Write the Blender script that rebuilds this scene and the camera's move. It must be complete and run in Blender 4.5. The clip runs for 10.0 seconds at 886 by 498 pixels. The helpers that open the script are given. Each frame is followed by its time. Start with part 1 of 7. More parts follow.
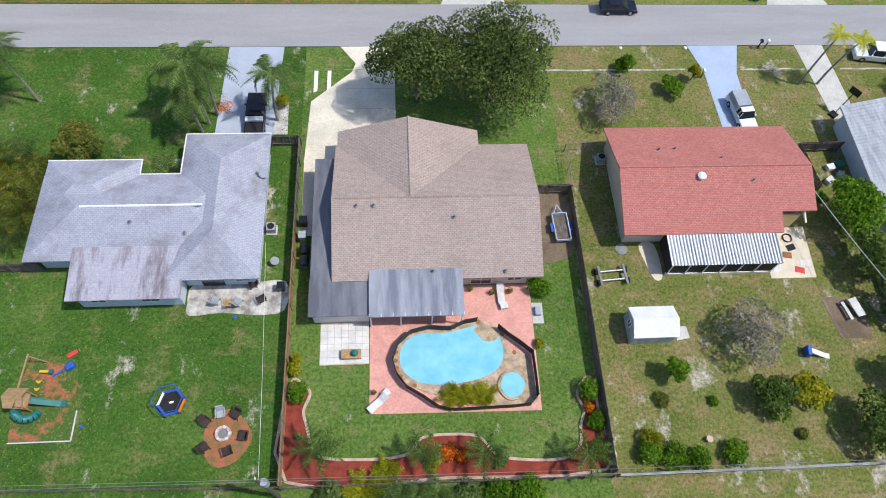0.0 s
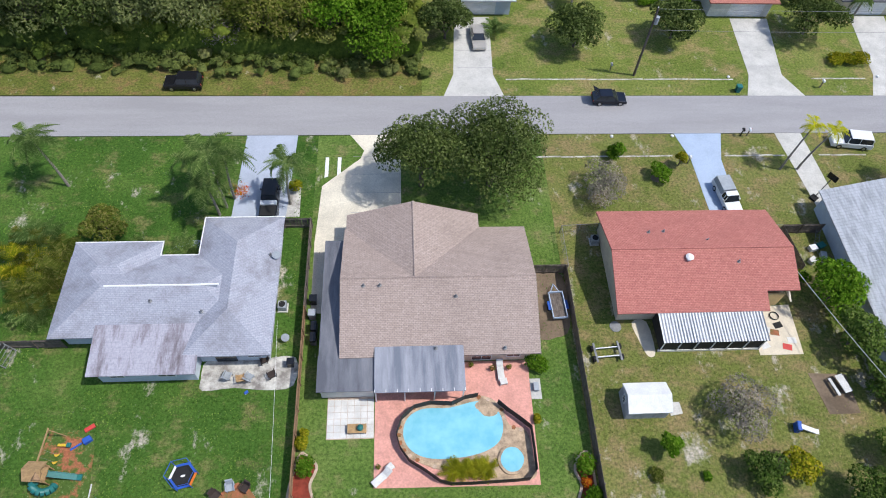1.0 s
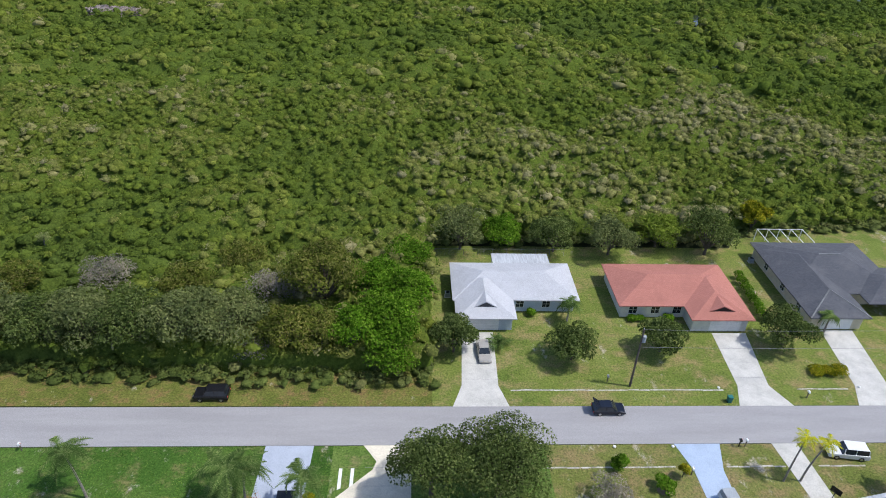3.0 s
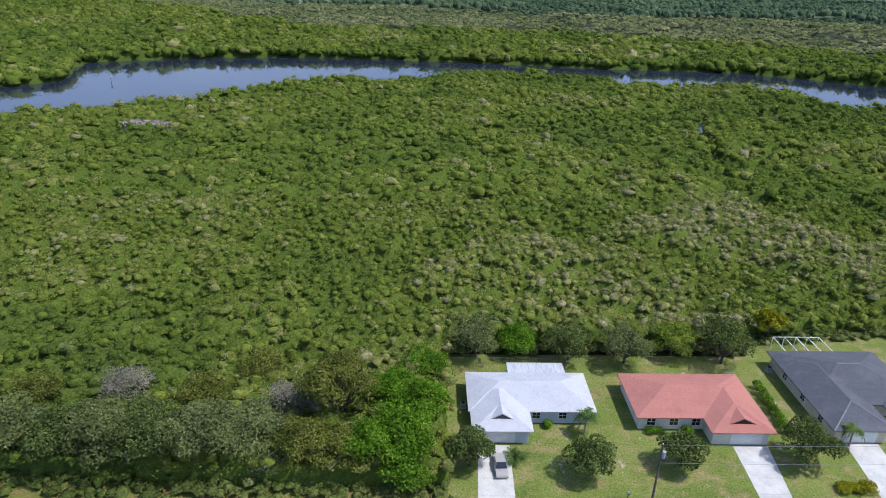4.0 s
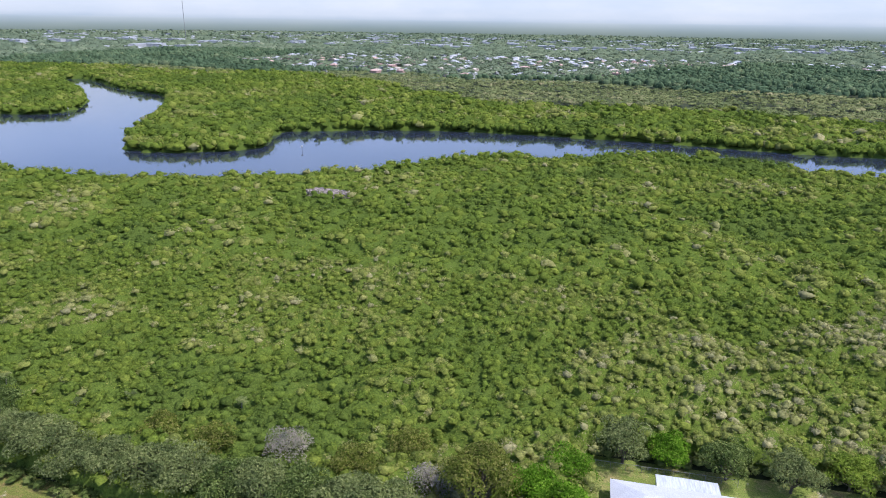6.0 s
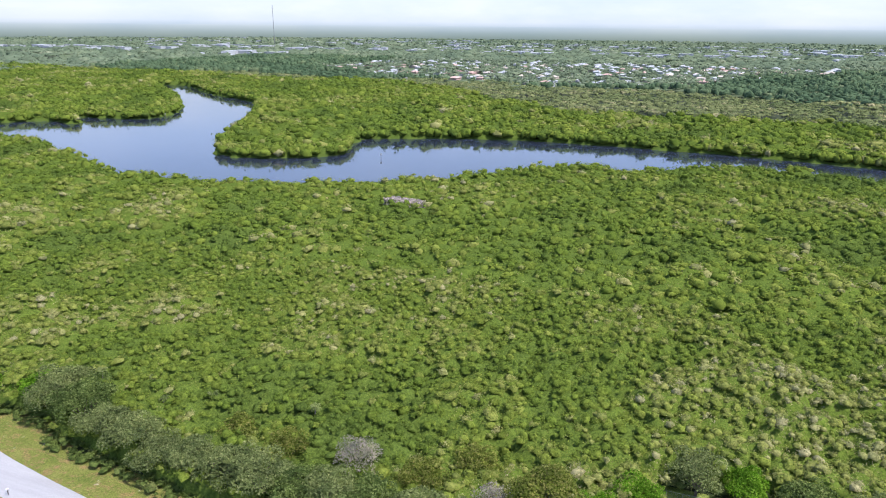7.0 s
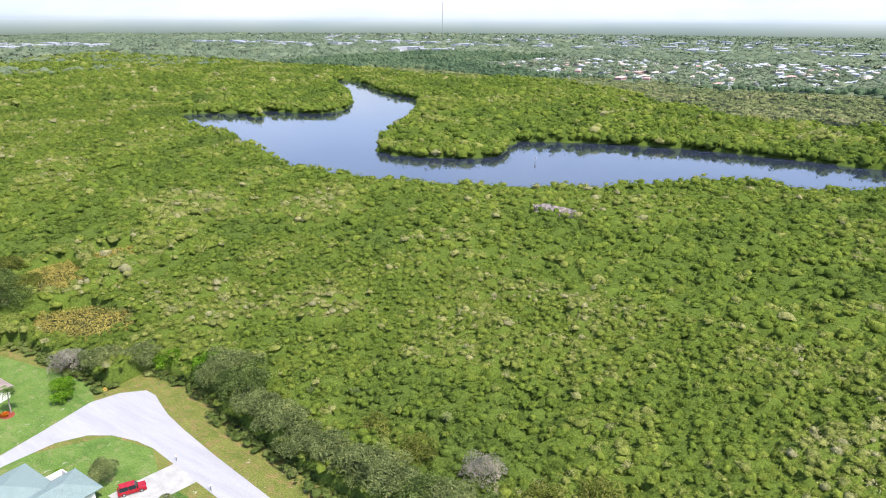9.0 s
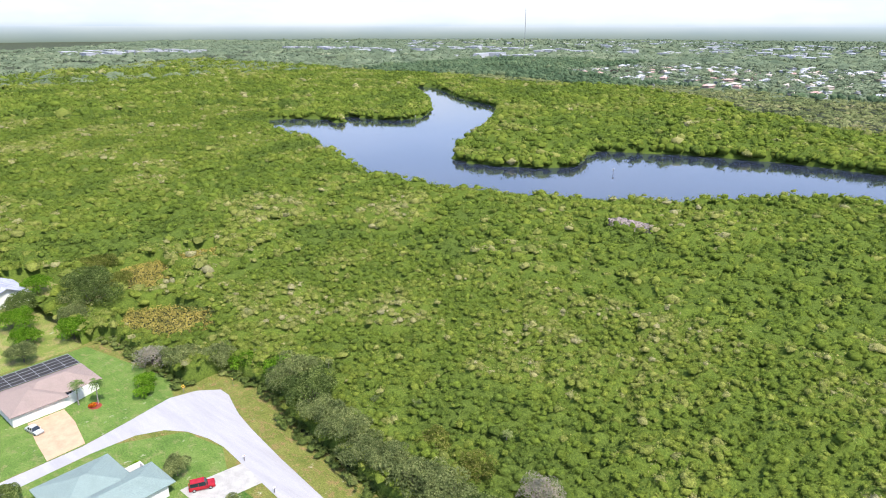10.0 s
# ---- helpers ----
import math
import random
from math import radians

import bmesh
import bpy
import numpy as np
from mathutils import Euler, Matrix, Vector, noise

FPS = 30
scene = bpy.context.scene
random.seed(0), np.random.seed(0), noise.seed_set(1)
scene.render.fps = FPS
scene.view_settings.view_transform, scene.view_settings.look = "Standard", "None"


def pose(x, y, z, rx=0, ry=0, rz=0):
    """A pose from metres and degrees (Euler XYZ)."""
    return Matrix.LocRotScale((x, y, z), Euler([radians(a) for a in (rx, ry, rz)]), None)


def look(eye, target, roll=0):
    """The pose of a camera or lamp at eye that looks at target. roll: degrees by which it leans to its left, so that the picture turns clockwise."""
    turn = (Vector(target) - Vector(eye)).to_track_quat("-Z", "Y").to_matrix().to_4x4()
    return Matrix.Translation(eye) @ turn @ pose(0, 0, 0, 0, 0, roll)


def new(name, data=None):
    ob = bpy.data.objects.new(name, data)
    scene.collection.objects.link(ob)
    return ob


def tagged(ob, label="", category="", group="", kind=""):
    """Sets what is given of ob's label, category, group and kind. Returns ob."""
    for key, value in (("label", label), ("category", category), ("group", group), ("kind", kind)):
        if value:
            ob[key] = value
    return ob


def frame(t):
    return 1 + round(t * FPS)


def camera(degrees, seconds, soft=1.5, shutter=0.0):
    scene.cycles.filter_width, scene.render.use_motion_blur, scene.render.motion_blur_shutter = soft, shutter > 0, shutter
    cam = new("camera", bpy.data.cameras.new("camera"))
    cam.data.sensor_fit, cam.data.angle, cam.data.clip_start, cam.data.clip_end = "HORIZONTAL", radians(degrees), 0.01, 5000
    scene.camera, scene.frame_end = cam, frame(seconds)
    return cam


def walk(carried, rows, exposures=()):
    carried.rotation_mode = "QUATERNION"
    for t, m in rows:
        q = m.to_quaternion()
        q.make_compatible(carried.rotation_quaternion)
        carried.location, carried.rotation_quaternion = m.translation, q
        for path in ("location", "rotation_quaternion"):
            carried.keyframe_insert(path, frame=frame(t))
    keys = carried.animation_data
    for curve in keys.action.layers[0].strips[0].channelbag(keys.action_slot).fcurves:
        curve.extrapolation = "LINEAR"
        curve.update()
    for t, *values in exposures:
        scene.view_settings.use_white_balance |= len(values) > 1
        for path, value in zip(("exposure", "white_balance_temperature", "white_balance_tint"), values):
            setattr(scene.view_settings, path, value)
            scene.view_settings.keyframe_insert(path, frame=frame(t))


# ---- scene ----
cam = camera(67.7, 10.0, soft=1.0)
PATH = [
    (0.0, (0.798, 0.142, 55.115), (4.003, 22.853, 10.686), 5.844),
    (0.5, (0.798, -0.239, 56.942), (3.91, 23.772, 13.195), 5.316),
    (1.0, (0.745, -0.643, 58.7), (3.756, 26.498, 16.816), 4.443),
    (1.5, (0.649, -1.059, 60.393), (3.551, 30.161, 21.446), 3.641),
    (2.0, (0.518, -1.478, 62.024), (3.268, 34.116, 27.017), 3.051),
    (2.5, (0.364, -1.89, 63.596), (2.971, 37.303, 32.658), 2.582),
    (3.0, (0.195, -2.285, 65.111), (2.692, 39.707, 38.085), 2.39),
    (4.5, (-0.301, -3.273, 69.347), (-0.761, 43.106, 50.672), 1.04),
    (5.0, (-0.43, -3.504, 70.667), (-4.096, 43.173, 53.123), 1.1),
    (5.5, (-0.526, -3.67, 71.945), (-7.741, 42.935, 55.335), 1.014),
    (7.0, (-0.512, -3.677, 75.56), (-16.29, 41.0, 59.592), 0.533),
    (7.5, (-0.375, -3.484, 76.702), (-18.69, 40.124, 60.488), 0.464),
    (8.0, (-0.155, -3.176, 77.817), (-20.996, 39.168, 61.308), 0.516),
    (8.5, (0.156, -2.745, 78.909), (-23.194, 38.269, 62.399), 0.453),
    (9.0, (0.569, -2.18, 79.981), (-25.264, 37.379, 63.618), 0.353),
    (9.5, (1.094, -1.472, 81.035), (-27.134, 36.493, 64.853), 0.21),
    (10.0, (1.739, -0.611, 82.074), (-28.751, 35.631, 66.046), 0.054),
]
walk(cam, [(t, look(eye, target, roll)) for t, eye, target, roll in PATH], [(0.0, 0.33, 6350, 10), (2.0, 0.30, 6350, 10), (3.2, 0.32, 6250, 10), (4.5, 0.60, 5850, 16), (5.5, 0.76, 5900, 17), (7.5, 1.16, 6300, 13), (10.0, 1.28, 6450, 13)])

# ---- light ----
SUN_AZ, SUN_EL = radians(101.0), radians(60.0)      # clockwise from +y
world = bpy.data.worlds.new("world")
scene.world = world
world.use_nodes = True
wn = world.node_tree.nodes
sky = wn.new("ShaderNodeTexSky")
sky.sky_type, sky.sun_disc = "NISHITA", False
sky.sun_elevation, sky.sun_rotation = SUN_EL, SUN_AZ
sky.dust_density, sky.air_density, sky.ozone_density, sky.altitude = 1.0, 1.0, 1.0, 0
wn["Background"].inputs[1].default_value = 0.15
world.node_tree.links.new(sky.outputs[0], wn["Background"].inputs[0])
sun = bpy.data.lights.new("sun", "SUN")
sun.energy, sun.angle, sun.color = 3.3, radians(1.5), (1.0, 0.96, 0.90)
sun_ob = new("sun", sun)
sun_ob.matrix_world = look((math.sin(SUN_AZ) * math.cos(SUN_EL) * 100, math.cos(SUN_AZ) * math.cos(SUN_EL) * 100, math.sin(SUN_EL) * 100), (0, 0, 0))


# ---- materials ----
def shader(name, rough=0.8, metal=0.0, spec=0.3):
    m = bpy.data.materials.new(name)
    m.use_nodes = True
    b = m.node_tree.nodes["Principled BSDF"]
    b.inputs["Roughness"].default_value, b.inputs["Metallic"].default_value = rough, metal
    b.inputs["Specular IOR Level"].default_value = spec
    return m, m.node_tree.nodes, m.node_tree.links, b


def ramp(nodes, links, source, stops):
    r = nodes.new("ShaderNodeValToRGB")
    els = r.color_ramp.elements
    while len(els) < len(stops):
        els.new(0.5)
    for e, (p, c) in zip(els, stops):
        e.position, e.color = p, (*c, 1)
    links.new(source, r.inputs[0])
    return r.outputs[0]


def noise_at(nodes, links, scale, detail=3.0, stretch=(1, 1, 1), rough=0.6):
    g, mp, n = nodes.new("ShaderNodeNewGeometry"), nodes.new("ShaderNodeMapping"), nodes.new("ShaderNodeTexNoise")
    mp.inputs["Scale"].default_value = stretch
    n.inputs["Scale"].default_value, n.inputs["Detail"].default_value, n.inputs["Roughness"].default_value = scale, detail, rough
    links.new(g.outputs["Position"], mp.inputs[0])
    links.new(mp.outputs[0], n.inputs["Vector"])
    return n.outputs["Fac"]


def blend(nodes, links, a, b, fac, kind="MIX"):
    m = nodes.new("ShaderNodeMix")
    m.data_type, m.blend_type = "RGBA", kind
    for slot, v in ((0, fac), (6, a), (7, b)):
        if isinstance(v, bpy.types.NodeSocket):
            links.new(v, m.inputs[slot])
        else:
            m.inputs[slot].default_value = v if slot == 0 else (*v, 1)
    return m.outputs[2]


def plain(name, color, rough=0.7, metal=0.0, wear=0.25, scale=1.2, fine=14.0, bump=0.0, stretch=(1, 1, 1), spec=0.3, wear_color=None):
    """A surface in one colour with large stains and fine grain."""
    m, n, l, b = shader(name, rough, metal, spec)
    dark = wear_color or tuple(c * (1 - wear) for c in color)
    big = ramp(n, l, noise_at(n, l, scale, 4, stretch), [(0.35, dark), (0.62, color)])
    small = ramp(n, l, noise_at(n, l, fine, 2), [(0.3, (0.84, 0.84, 0.84)), (0.7, (1.08, 1.08, 1.08))])
    l.new(blend(n, l, big, small, 1.0, "MULTIPLY"), b.inputs["Base Color"])
    if bump:
        bp = n.new("ShaderNodeBump")
        bp.inputs["Strength"].default_value, bp.inputs["Distance"].default_value = bump, 0.03
        l.new(noise_at(n, l, fine, 3), bp.inputs["Height"])
        l.new(bp.outputs[0], b.inputs["Normal"])
    return m


def shingle(name, c1, c2, mortar, stains=0.2, row=0.16, stain_color=None, stretch=(1, 1, 1), stain_at=0.48):
    """Asphalt shingles: courses, mottled tabs and rain stains."""
    m, n, l, b = shader(name, 0.9, 0, 0.2)
    g, br = n.new("ShaderNodeNewGeometry"), n.new("ShaderNodeTexBrick")
    l.new(g.outputs["Position"], br.inputs["Vector"])
    for k, v in (("Color1", c1), ("Color2", c2), ("Mortar", mortar)):
        br.inputs[k].default_value = (*v, 1)
    br.inputs["Scale"].default_value, br.inputs["Brick Width"].default_value, br.inputs["Row Height"].default_value = 1.0, 0.32, row
    br.inputs["Mortar Size"].default_value, br.inputs["Mortar Smooth"].default_value = 0.022, 0.5
    st = stain_color or tuple(c * 0.62 for c in c1)
    mask = ramp(n, l, noise_at(n, l, 0.28, 5, stretch, 0.7), [(stain_at, (0, 0, 0)), (stain_at + 0.2, (1, 1, 1))])
    mul = n.new("ShaderNodeMath")
    mul.operation, mul.inputs[1].default_value = "MULTIPLY", stains
    l.new(mask, mul.inputs[0])
    col = blend(n, l, br.outputs["Color"], st, mul.outputs[0])
    col = blend(n, l, col, ramp(n, l, noise_at(n, l, 5.0, 3), [(0.3, (0.85, 0.85, 0.85)), (0.7, (1.1, 1.1, 1.1))]), 1.0, "MULTIPLY")
    l.new(col, b.inputs["Base Color"])
    bp = n.new("ShaderNodeBump")
    bp.inputs["Strength"].default_value, bp.inputs["Distance"].default_value = 0.4, 0.02
    l.new(br.outputs["Fac"], bp.inputs["Height"])
    l.new(bp.outputs[0], b.inputs["Normal"])
    return m


def lawn_material(name, c_dark, c_mid, c_light, dry, dry_at=0.62, scale=0.16, sand=(0.40, 0.36, 0.30), sand_at=0.8):
    m, n, l, b = shader(name, 0.95, 0, 0.1)
    base = ramp(n, l, noise_at(n, l, scale, 5, (1, 1, 1), 0.65), [(0.3, c_dark), (0.5, c_mid), (0.7, c_light)])
    patch = ramp(n, l, noise_at(n, l, scale * 2.3, 6, (1.0, 1.3, 1), 0.72), [(dry_at - 0.08, (0, 0, 0)), (dry_at + 0.08, (1, 1, 1))])
    bare = ramp(n, l, noise_at(n, l, scale * 2.2, 7, (1.2, 0.8, 1), 0.74), [(sand_at - 0.05, (0, 0, 0)), (sand_at + 0.05, (1, 1, 1))])
    fine = ramp(n, l, noise_at(n, l, 3.5, 4, (1, 1, 1), 0.8), [(0.32, (0.42, 0.48, 0.42)), (0.68, (1.5, 1.44, 1.45))])
    col = blend(n, l, base, dry, patch)
    col = blend(n, l, col, sand, bare)
    l.new(blend(n, l, col, fine, 1.0, "MULTIPLY"), b.inputs["Base Color"])
    bp = n.new("ShaderNodeBump")
    bp.inputs["Strength"].default_value, bp.inputs["Distance"].default_value = 0.6, 0.08
    l.new(noise_at(n, l, 6.0, 4), bp.inputs["Height"])
    l.new(bp.outputs[0], b.inputs["Normal"])
    return m


def leaf_material(name, dark, mid, light, patch=None, patch_scale=0.02, patch_at=0.55, glow=0.28, fleck=None):
    """Leaves that differ from clump to clump and, over the stand, from patch to patch."""
    m = bpy.data.materials.new(name)
    m.use_nodes = True
    n, l = m.node_tree.nodes, m.node_tree.links
    n.remove(n["Principled BSDF"])
    g = n.new("ShaderNodeNewGeometry")
    col = ramp(n, l, g.outputs["Random Per Island"], [(0.0, dark), (0.55, mid), (1.0, light)])
    if patch:
        mask = ramp(n, l, noise_at(n, l, patch_scale, 4, (1, 1, 0.2), 0.65), [(patch_at - 0.06, (0, 0, 0)), (patch_at + 0.08, (1, 1, 1))])
        col = blend(n, l, col, ramp(n, l, g.outputs["Random Per Island"], [(0.0, patch[0]), (1.0, patch[1])]), mask)
    if fleck:
        spots = ramp(n, l, noise_at(n, l, 0.21, 3, (1, 1, 0.3), 0.6), [(0.58, (0, 0, 0)), (0.68, (1, 1, 1))])
        col = blend(n, l, col, fleck, spots)
    tone = ramp(n, l, noise_at(n, l, 0.33, 2, (1, 1, 0.3)), [(0.3, (0.58, 0.62, 0.60)), (0.7, (1.45, 1.36, 1.28))])
    col = blend(n, l, col, tone, 1.0, "MULTIPLY")
    d, t, mx = n.new("ShaderNodeBsdfDiffuse"), n.new("ShaderNodeBsdfTranslucent"), n.new("ShaderNodeMixShader")
    mx.inputs[0].default_value = glow
    l.new(col, d.inputs[0])
    l.new(col, t.inputs[0])
    l.new(d.outputs[0], mx.inputs[1])
    l.new(t.outputs[0], mx.inputs[2])
    l.new(mx.outputs[0], n["Material Output"].inputs[0])
    return m


def stand_material(name, stops, glow=0.22, grain=2.2):
    """Leaves of a stand: each tree has its own tint, each clump a little of its own."""
    m = bpy.data.materials.new(name)
    m.use_nodes = True
    n, l = m.node_tree.nodes, m.node_tree.links
    n.remove(n["Principled BSDF"])
    at, g = n.new("ShaderNodeAttribute"), n.new("ShaderNodeNewGeometry")
    at.attribute_name = "tint"
    col = ramp(n, l, at.outputs["Fac"], stops)
    col = blend(n, l, col, ramp(n, l, g.outputs["Random Per Island"], [(0.0, (0.80, 0.82, 0.82)), (1.0, (1.22, 1.18, 1.16))]), 1.0, "MULTIPLY")
    col = blend(n, l, col, ramp(n, l, noise_at(n, l, grain, 3, (1, 1, 1), 0.7), [(0.32, (0.62, 0.66, 0.64)), (0.68, (1.36, 1.30, 1.30))]), 1.0, "MULTIPLY")
    d, t, mx = n.new("ShaderNodeBsdfDiffuse"), n.new("ShaderNodeBsdfTranslucent"), n.new("ShaderNodeMixShader")
    mx.inputs[0].default_value = glow
    l.new(col, d.inputs[0])
    l.new(col, t.inputs[0])
    l.new(d.outputs[0], mx.inputs[1])
    l.new(t.outputs[0], mx.inputs[2])
    l.new(mx.outputs[0], n["Material Output"].inputs[0])
    return m


M = {
    "asphalt": plain("asphalt", (0.325, 0.316, 0.322), 0.9, wear=0.14, scale=0.5, fine=9, stretch=(0.12, 1, 1)),
    "concrete": plain("concrete", (0.54, 0.525, 0.49), 0.85, wear=0.2, scale=0.5, fine=7),
    "cream": plain("cream_concrete", (0.70, 0.64, 0.52), 0.85, wear=0.2, scale=0.35, fine=7),
    "bluedrive": plain("painted_blue_concrete", (0.37, 0.45, 0.58), 0.8, wear=0.12, scale=0.4),
    "greydrive": plain("painted_grey_concrete", (0.40, 0.44, 0.52), 0.8, wear=0.14, scale=0.4),
    "salmon": plain("salmon_pavers", (0.66, 0.33, 0.27), 0.85, wear=0.18, scale=0.8, fine=5),
    "peach": plain("peach_concrete", (0.46, 0.31, 0.20), 0.85, wear=0.2, scale=0.6),
    "coping": plain("coping_stone", (0.50, 0.37, 0.25), 0.8, wear=0.45, scale=1.6, fine=6),
    "shed_white": plain("chalky_white_metal", (0.74, 0.745, 0.74), 0.6, wear=0.15, scale=0.8),
    "greyconc": plain("grey_concrete", (0.36, 0.345, 0.315), 0.9, wear=0.2, scale=0.5, fine=7),
    "stained": plain("stained_concrete", (0.56, 0.54, 0.49), 0.9, wear=0.5, scale=0.9, fine=5, wear_color=(0.22, 0.20, 0.18)),
    "paver": plain("white_paver", (0.66, 0.65, 0.62), 0.85, wear=0.2, scale=0.9),
    "soil": plain("bare_soil", (0.21, 0.155, 0.105), 0.95, wear=0.4, scale=0.3, fine=4),
    "mulch": plain("red_mulch", (0.26, 0.05, 0.03), 0.95, wear=0.35, scale=1.5, fine=9, bump=0.8),
    "clay": plain("orange_mulch", (0.36, 0.125, 0.065), 0.95, wear=0.4, scale=1.2, fine=9, bump=0.6, wear_color=(0.14, 0.12, 0.04)),
    "stone_edge": plain("edging_stone", (0.55, 0.42, 0.32), 0.85, wear=0.3, scale=2.0),
    "roof_grey": shingle("blue_grey_shingles", (0.335, 0.345, 0.40), (0.375, 0.385, 0.44), (0.27, 0.28, 0.33), 0.75, 0.16, (0.19, 0.185, 0.205)),
    "roof_stain": shingle("stained_rolled_roofing", (0.36, 0.35, 0.40), (0.38, 0.37, 0.42), (0.32, 0.31, 0.36), 1.0, 0.5, (0.135, 0.11, 0.12), (2.6, 0.5, 1), 0.47),
    "roof_tan": shingle("tan_shingles", (0.35, 0.275, 0.24), (0.42, 0.335, 0.295), (0.26, 0.205, 0.18), 0.3, 0.16),
    "roof_red": shingle("red_shingles", (0.50, 0.20, 0.165), (0.41, 0.15, 0.125), (0.29, 0.105, 0.09), 0.3, 0.16),
    "roof_red2": shingle("salmon_red_shingles", (0.45, 0.195, 0.155), (0.40, 0.165, 0.13), (0.31, 0.125, 0.10), 0.45, 0.16),
    "roof_white": shingle("pale_grey_shingles", (0.48, 0.485, 0.51), (0.45, 0.455, 0.48), (0.39, 0.395, 0.42), 0.4, 0.16),
    "roof_dark": shingle("charcoal_shingles", (0.085, 0.09, 0.105), (0.11, 0.115, 0.13), (0.06, 0.06, 0.07), 0.4, 0.16, (0.16, 0.16, 0.17)),
    "roof_teal": shingle("green_grey_shingles", (0.20, 0.26, 0.24), (0.18, 0.235, 0.22), (0.15, 0.19, 0.18), 0.3, 0.16),
    "roof_brown": shingle("pinkish_tan_shingles", (0.28, 0.215, 0.185), (0.25, 0.195, 0.17), (0.20, 0.155, 0.135), 0.3, 0.16),
    "metal_roof": plain("weathered_aluminium_roof", (0.15, 0.165, 0.205), 0.55, 0.0, wear=0.45, scale=0.45, stretch=(2.2, 0.3, 1), wear_color=(0.31, 0.32, 0.36)),
    "metal_dark": plain("dark_weathered_metal_roof", (0.095, 0.10, 0.12), 0.6, 0.0, wear=0.4, scale=0.5, stretch=(1.5, 0.3, 1), wear_color=(0.19, 0.195, 0.22)),
    "tin": plain("white_tin", (0.50, 0.52, 0.55), 0.5, 0.0, wear=0.34, scale=0.9, stretch=(4, 0.5, 1)),
    "white": plain("white_paint", (0.78, 0.78, 0.76), 0.6, wear=0.1),
    "stucco": plain("cream_stucco", (0.66, 0.58, 0.45), 0.9, wear=0.14, fine=20, bump=0.3),
    "stucco_grey": plain("pale_blue_stucco", (0.52, 0.58, 0.64), 0.9, wear=0.12, fine=20, bump=0.3),
    "stucco_white": plain("off_white_stucco", (0.70, 0.68, 0.62), 0.9, wear=0.12, fine=20, bump=0.3),
    "stucco_yellow": plain("yellow_stucco", (0.68, 0.50, 0.24), 0.9, wear=0.12, fine=20, bump=0.3),
    "wood_grey": plain("weathered_fence_wood", (0.17, 0.14, 0.12), 0.9, wear=0.45, scale=2, fine=12),
    "wood_brown": plain("brown_fence_wood", (0.30, 0.19, 0.11), 0.9, wear=0.35, scale=2, fine=12),
    "wood_light": plain("light_timber", (0.42, 0.27, 0.13), 0.8, wear=0.3, scale=3),
    "dark_mesh": plain("dark_screen_mesh", (0.035, 0.032, 0.03), 0.7, wear=0.3, scale=2),
    "black": plain("black_paint", (0.012, 0.012, 0.014), 0.25, wear=0.2, spec=0.5),
    "rubber": plain("black_rubber", (0.02, 0.02, 0.02), 0.85),
    "chrome": plain("bright_metal", (0.6, 0.6, 0.6), 0.3, 0.9),
    "galv": plain("galvanised_steel", (0.24, 0.245, 0.25), 0.55, 0.2, wear=0.35),
    "glass_dark": plain("dark_window_glass", (0.02, 0.026, 0.034), 0.08, 0.0, wear=0.3, spec=0.6),
    "red_paint": plain("red_car_paint", (0.36, 0.012, 0.02), 0.25, 0.1, spec=0.5),
    "silver": plain("silver_car_paint", (0.52, 0.52, 0.50), 0.3, 0.4, wear=0.08),
    "navy": plain("dark_blue_car_paint", (0.012, 0.016, 0.03), 0.2, 0.2, spec=0.5),
    "whitecar": plain("white_car_paint", (0.72, 0.73, 0.74), 0.3, 0, wear=0.06),
    "champagne": plain("champagne_car_paint", (0.50, 0.46, 0.40), 0.3, 0.4, wear=0.08),
    "blue_plastic": plain("blue_plastic", (0.03, 0.10, 0.42), 0.5, wear=0.15),
    "green_plastic": plain("dark_green_plastic", (0.02, 0.15, 0.14), 0.45, wear=0.15),
    "grey_plastic": plain("grey_plastic", (0.33, 0.36, 0.39), 0.5, wear=0.15),
    "red_plastic": plain("red_plastic", (0.55, 0.06, 0.05), 0.5, wear=0.15),
    "yellow_plastic": plain("yellow_plastic", (0.65, 0.42, 0.04), 0.5, wear=0.15),
    "orange_plastic": plain("orange_plastic", (0.62, 0.16, 0.02), 0.5, wear=0.15),
    "wicker": plain("dark_wicker", (0.05, 0.035, 0.03), 0.8, wear=0.3, fine=25),
    "trunk": plain("bark", (0.13, 0.105, 0.085), 0.95, wear=0.4, scale=3, fine=12, bump=0.5),
    "palm_trunk": plain("palm_bark", (0.30, 0.27, 0.23), 0.95, wear=0.4, scale=3, fine=8, bump=0.5),
    "pole_wood": plain("weathered_pole_wood", (0.12, 0.10, 0.085), 0.9, wear=0.35, scale=2),
    "lawn_w": lawn_material("lush_lawn", (0.034, 0.080, 0.013), (0.052, 0.112, 0.018), (0.088, 0.145, 0.030), (0.16, 0.155, 0.06), 0.60, 0.14, sand_at=0.635),
    "lawn_c": lawn_material("trim_lawn", (0.066, 0.122, 0.024), (0.095, 0.155, 0.032), (0.135, 0.185, 0.050), (0.19, 0.18, 0.08), 0.61, 0.16, sand_at=0.66),
    "lawn_e": lawn_material("dry_lawn", (0.090, 0.120, 0.026), (0.130, 0.152, 0.038), (0.175, 0.180, 0.060), (0.215, 0.170, 0.080), 0.54, 0.12, sand_at=0.615),
    "lawn_n": lawn_material("patchy_lawn", (0.095, 0.135, 0.026), (0.140, 0.176, 0.038), (0.185, 0.208, 0.060), (0.245, 0.200, 0.090), 0.56, 0.10, sand_at=0.65),
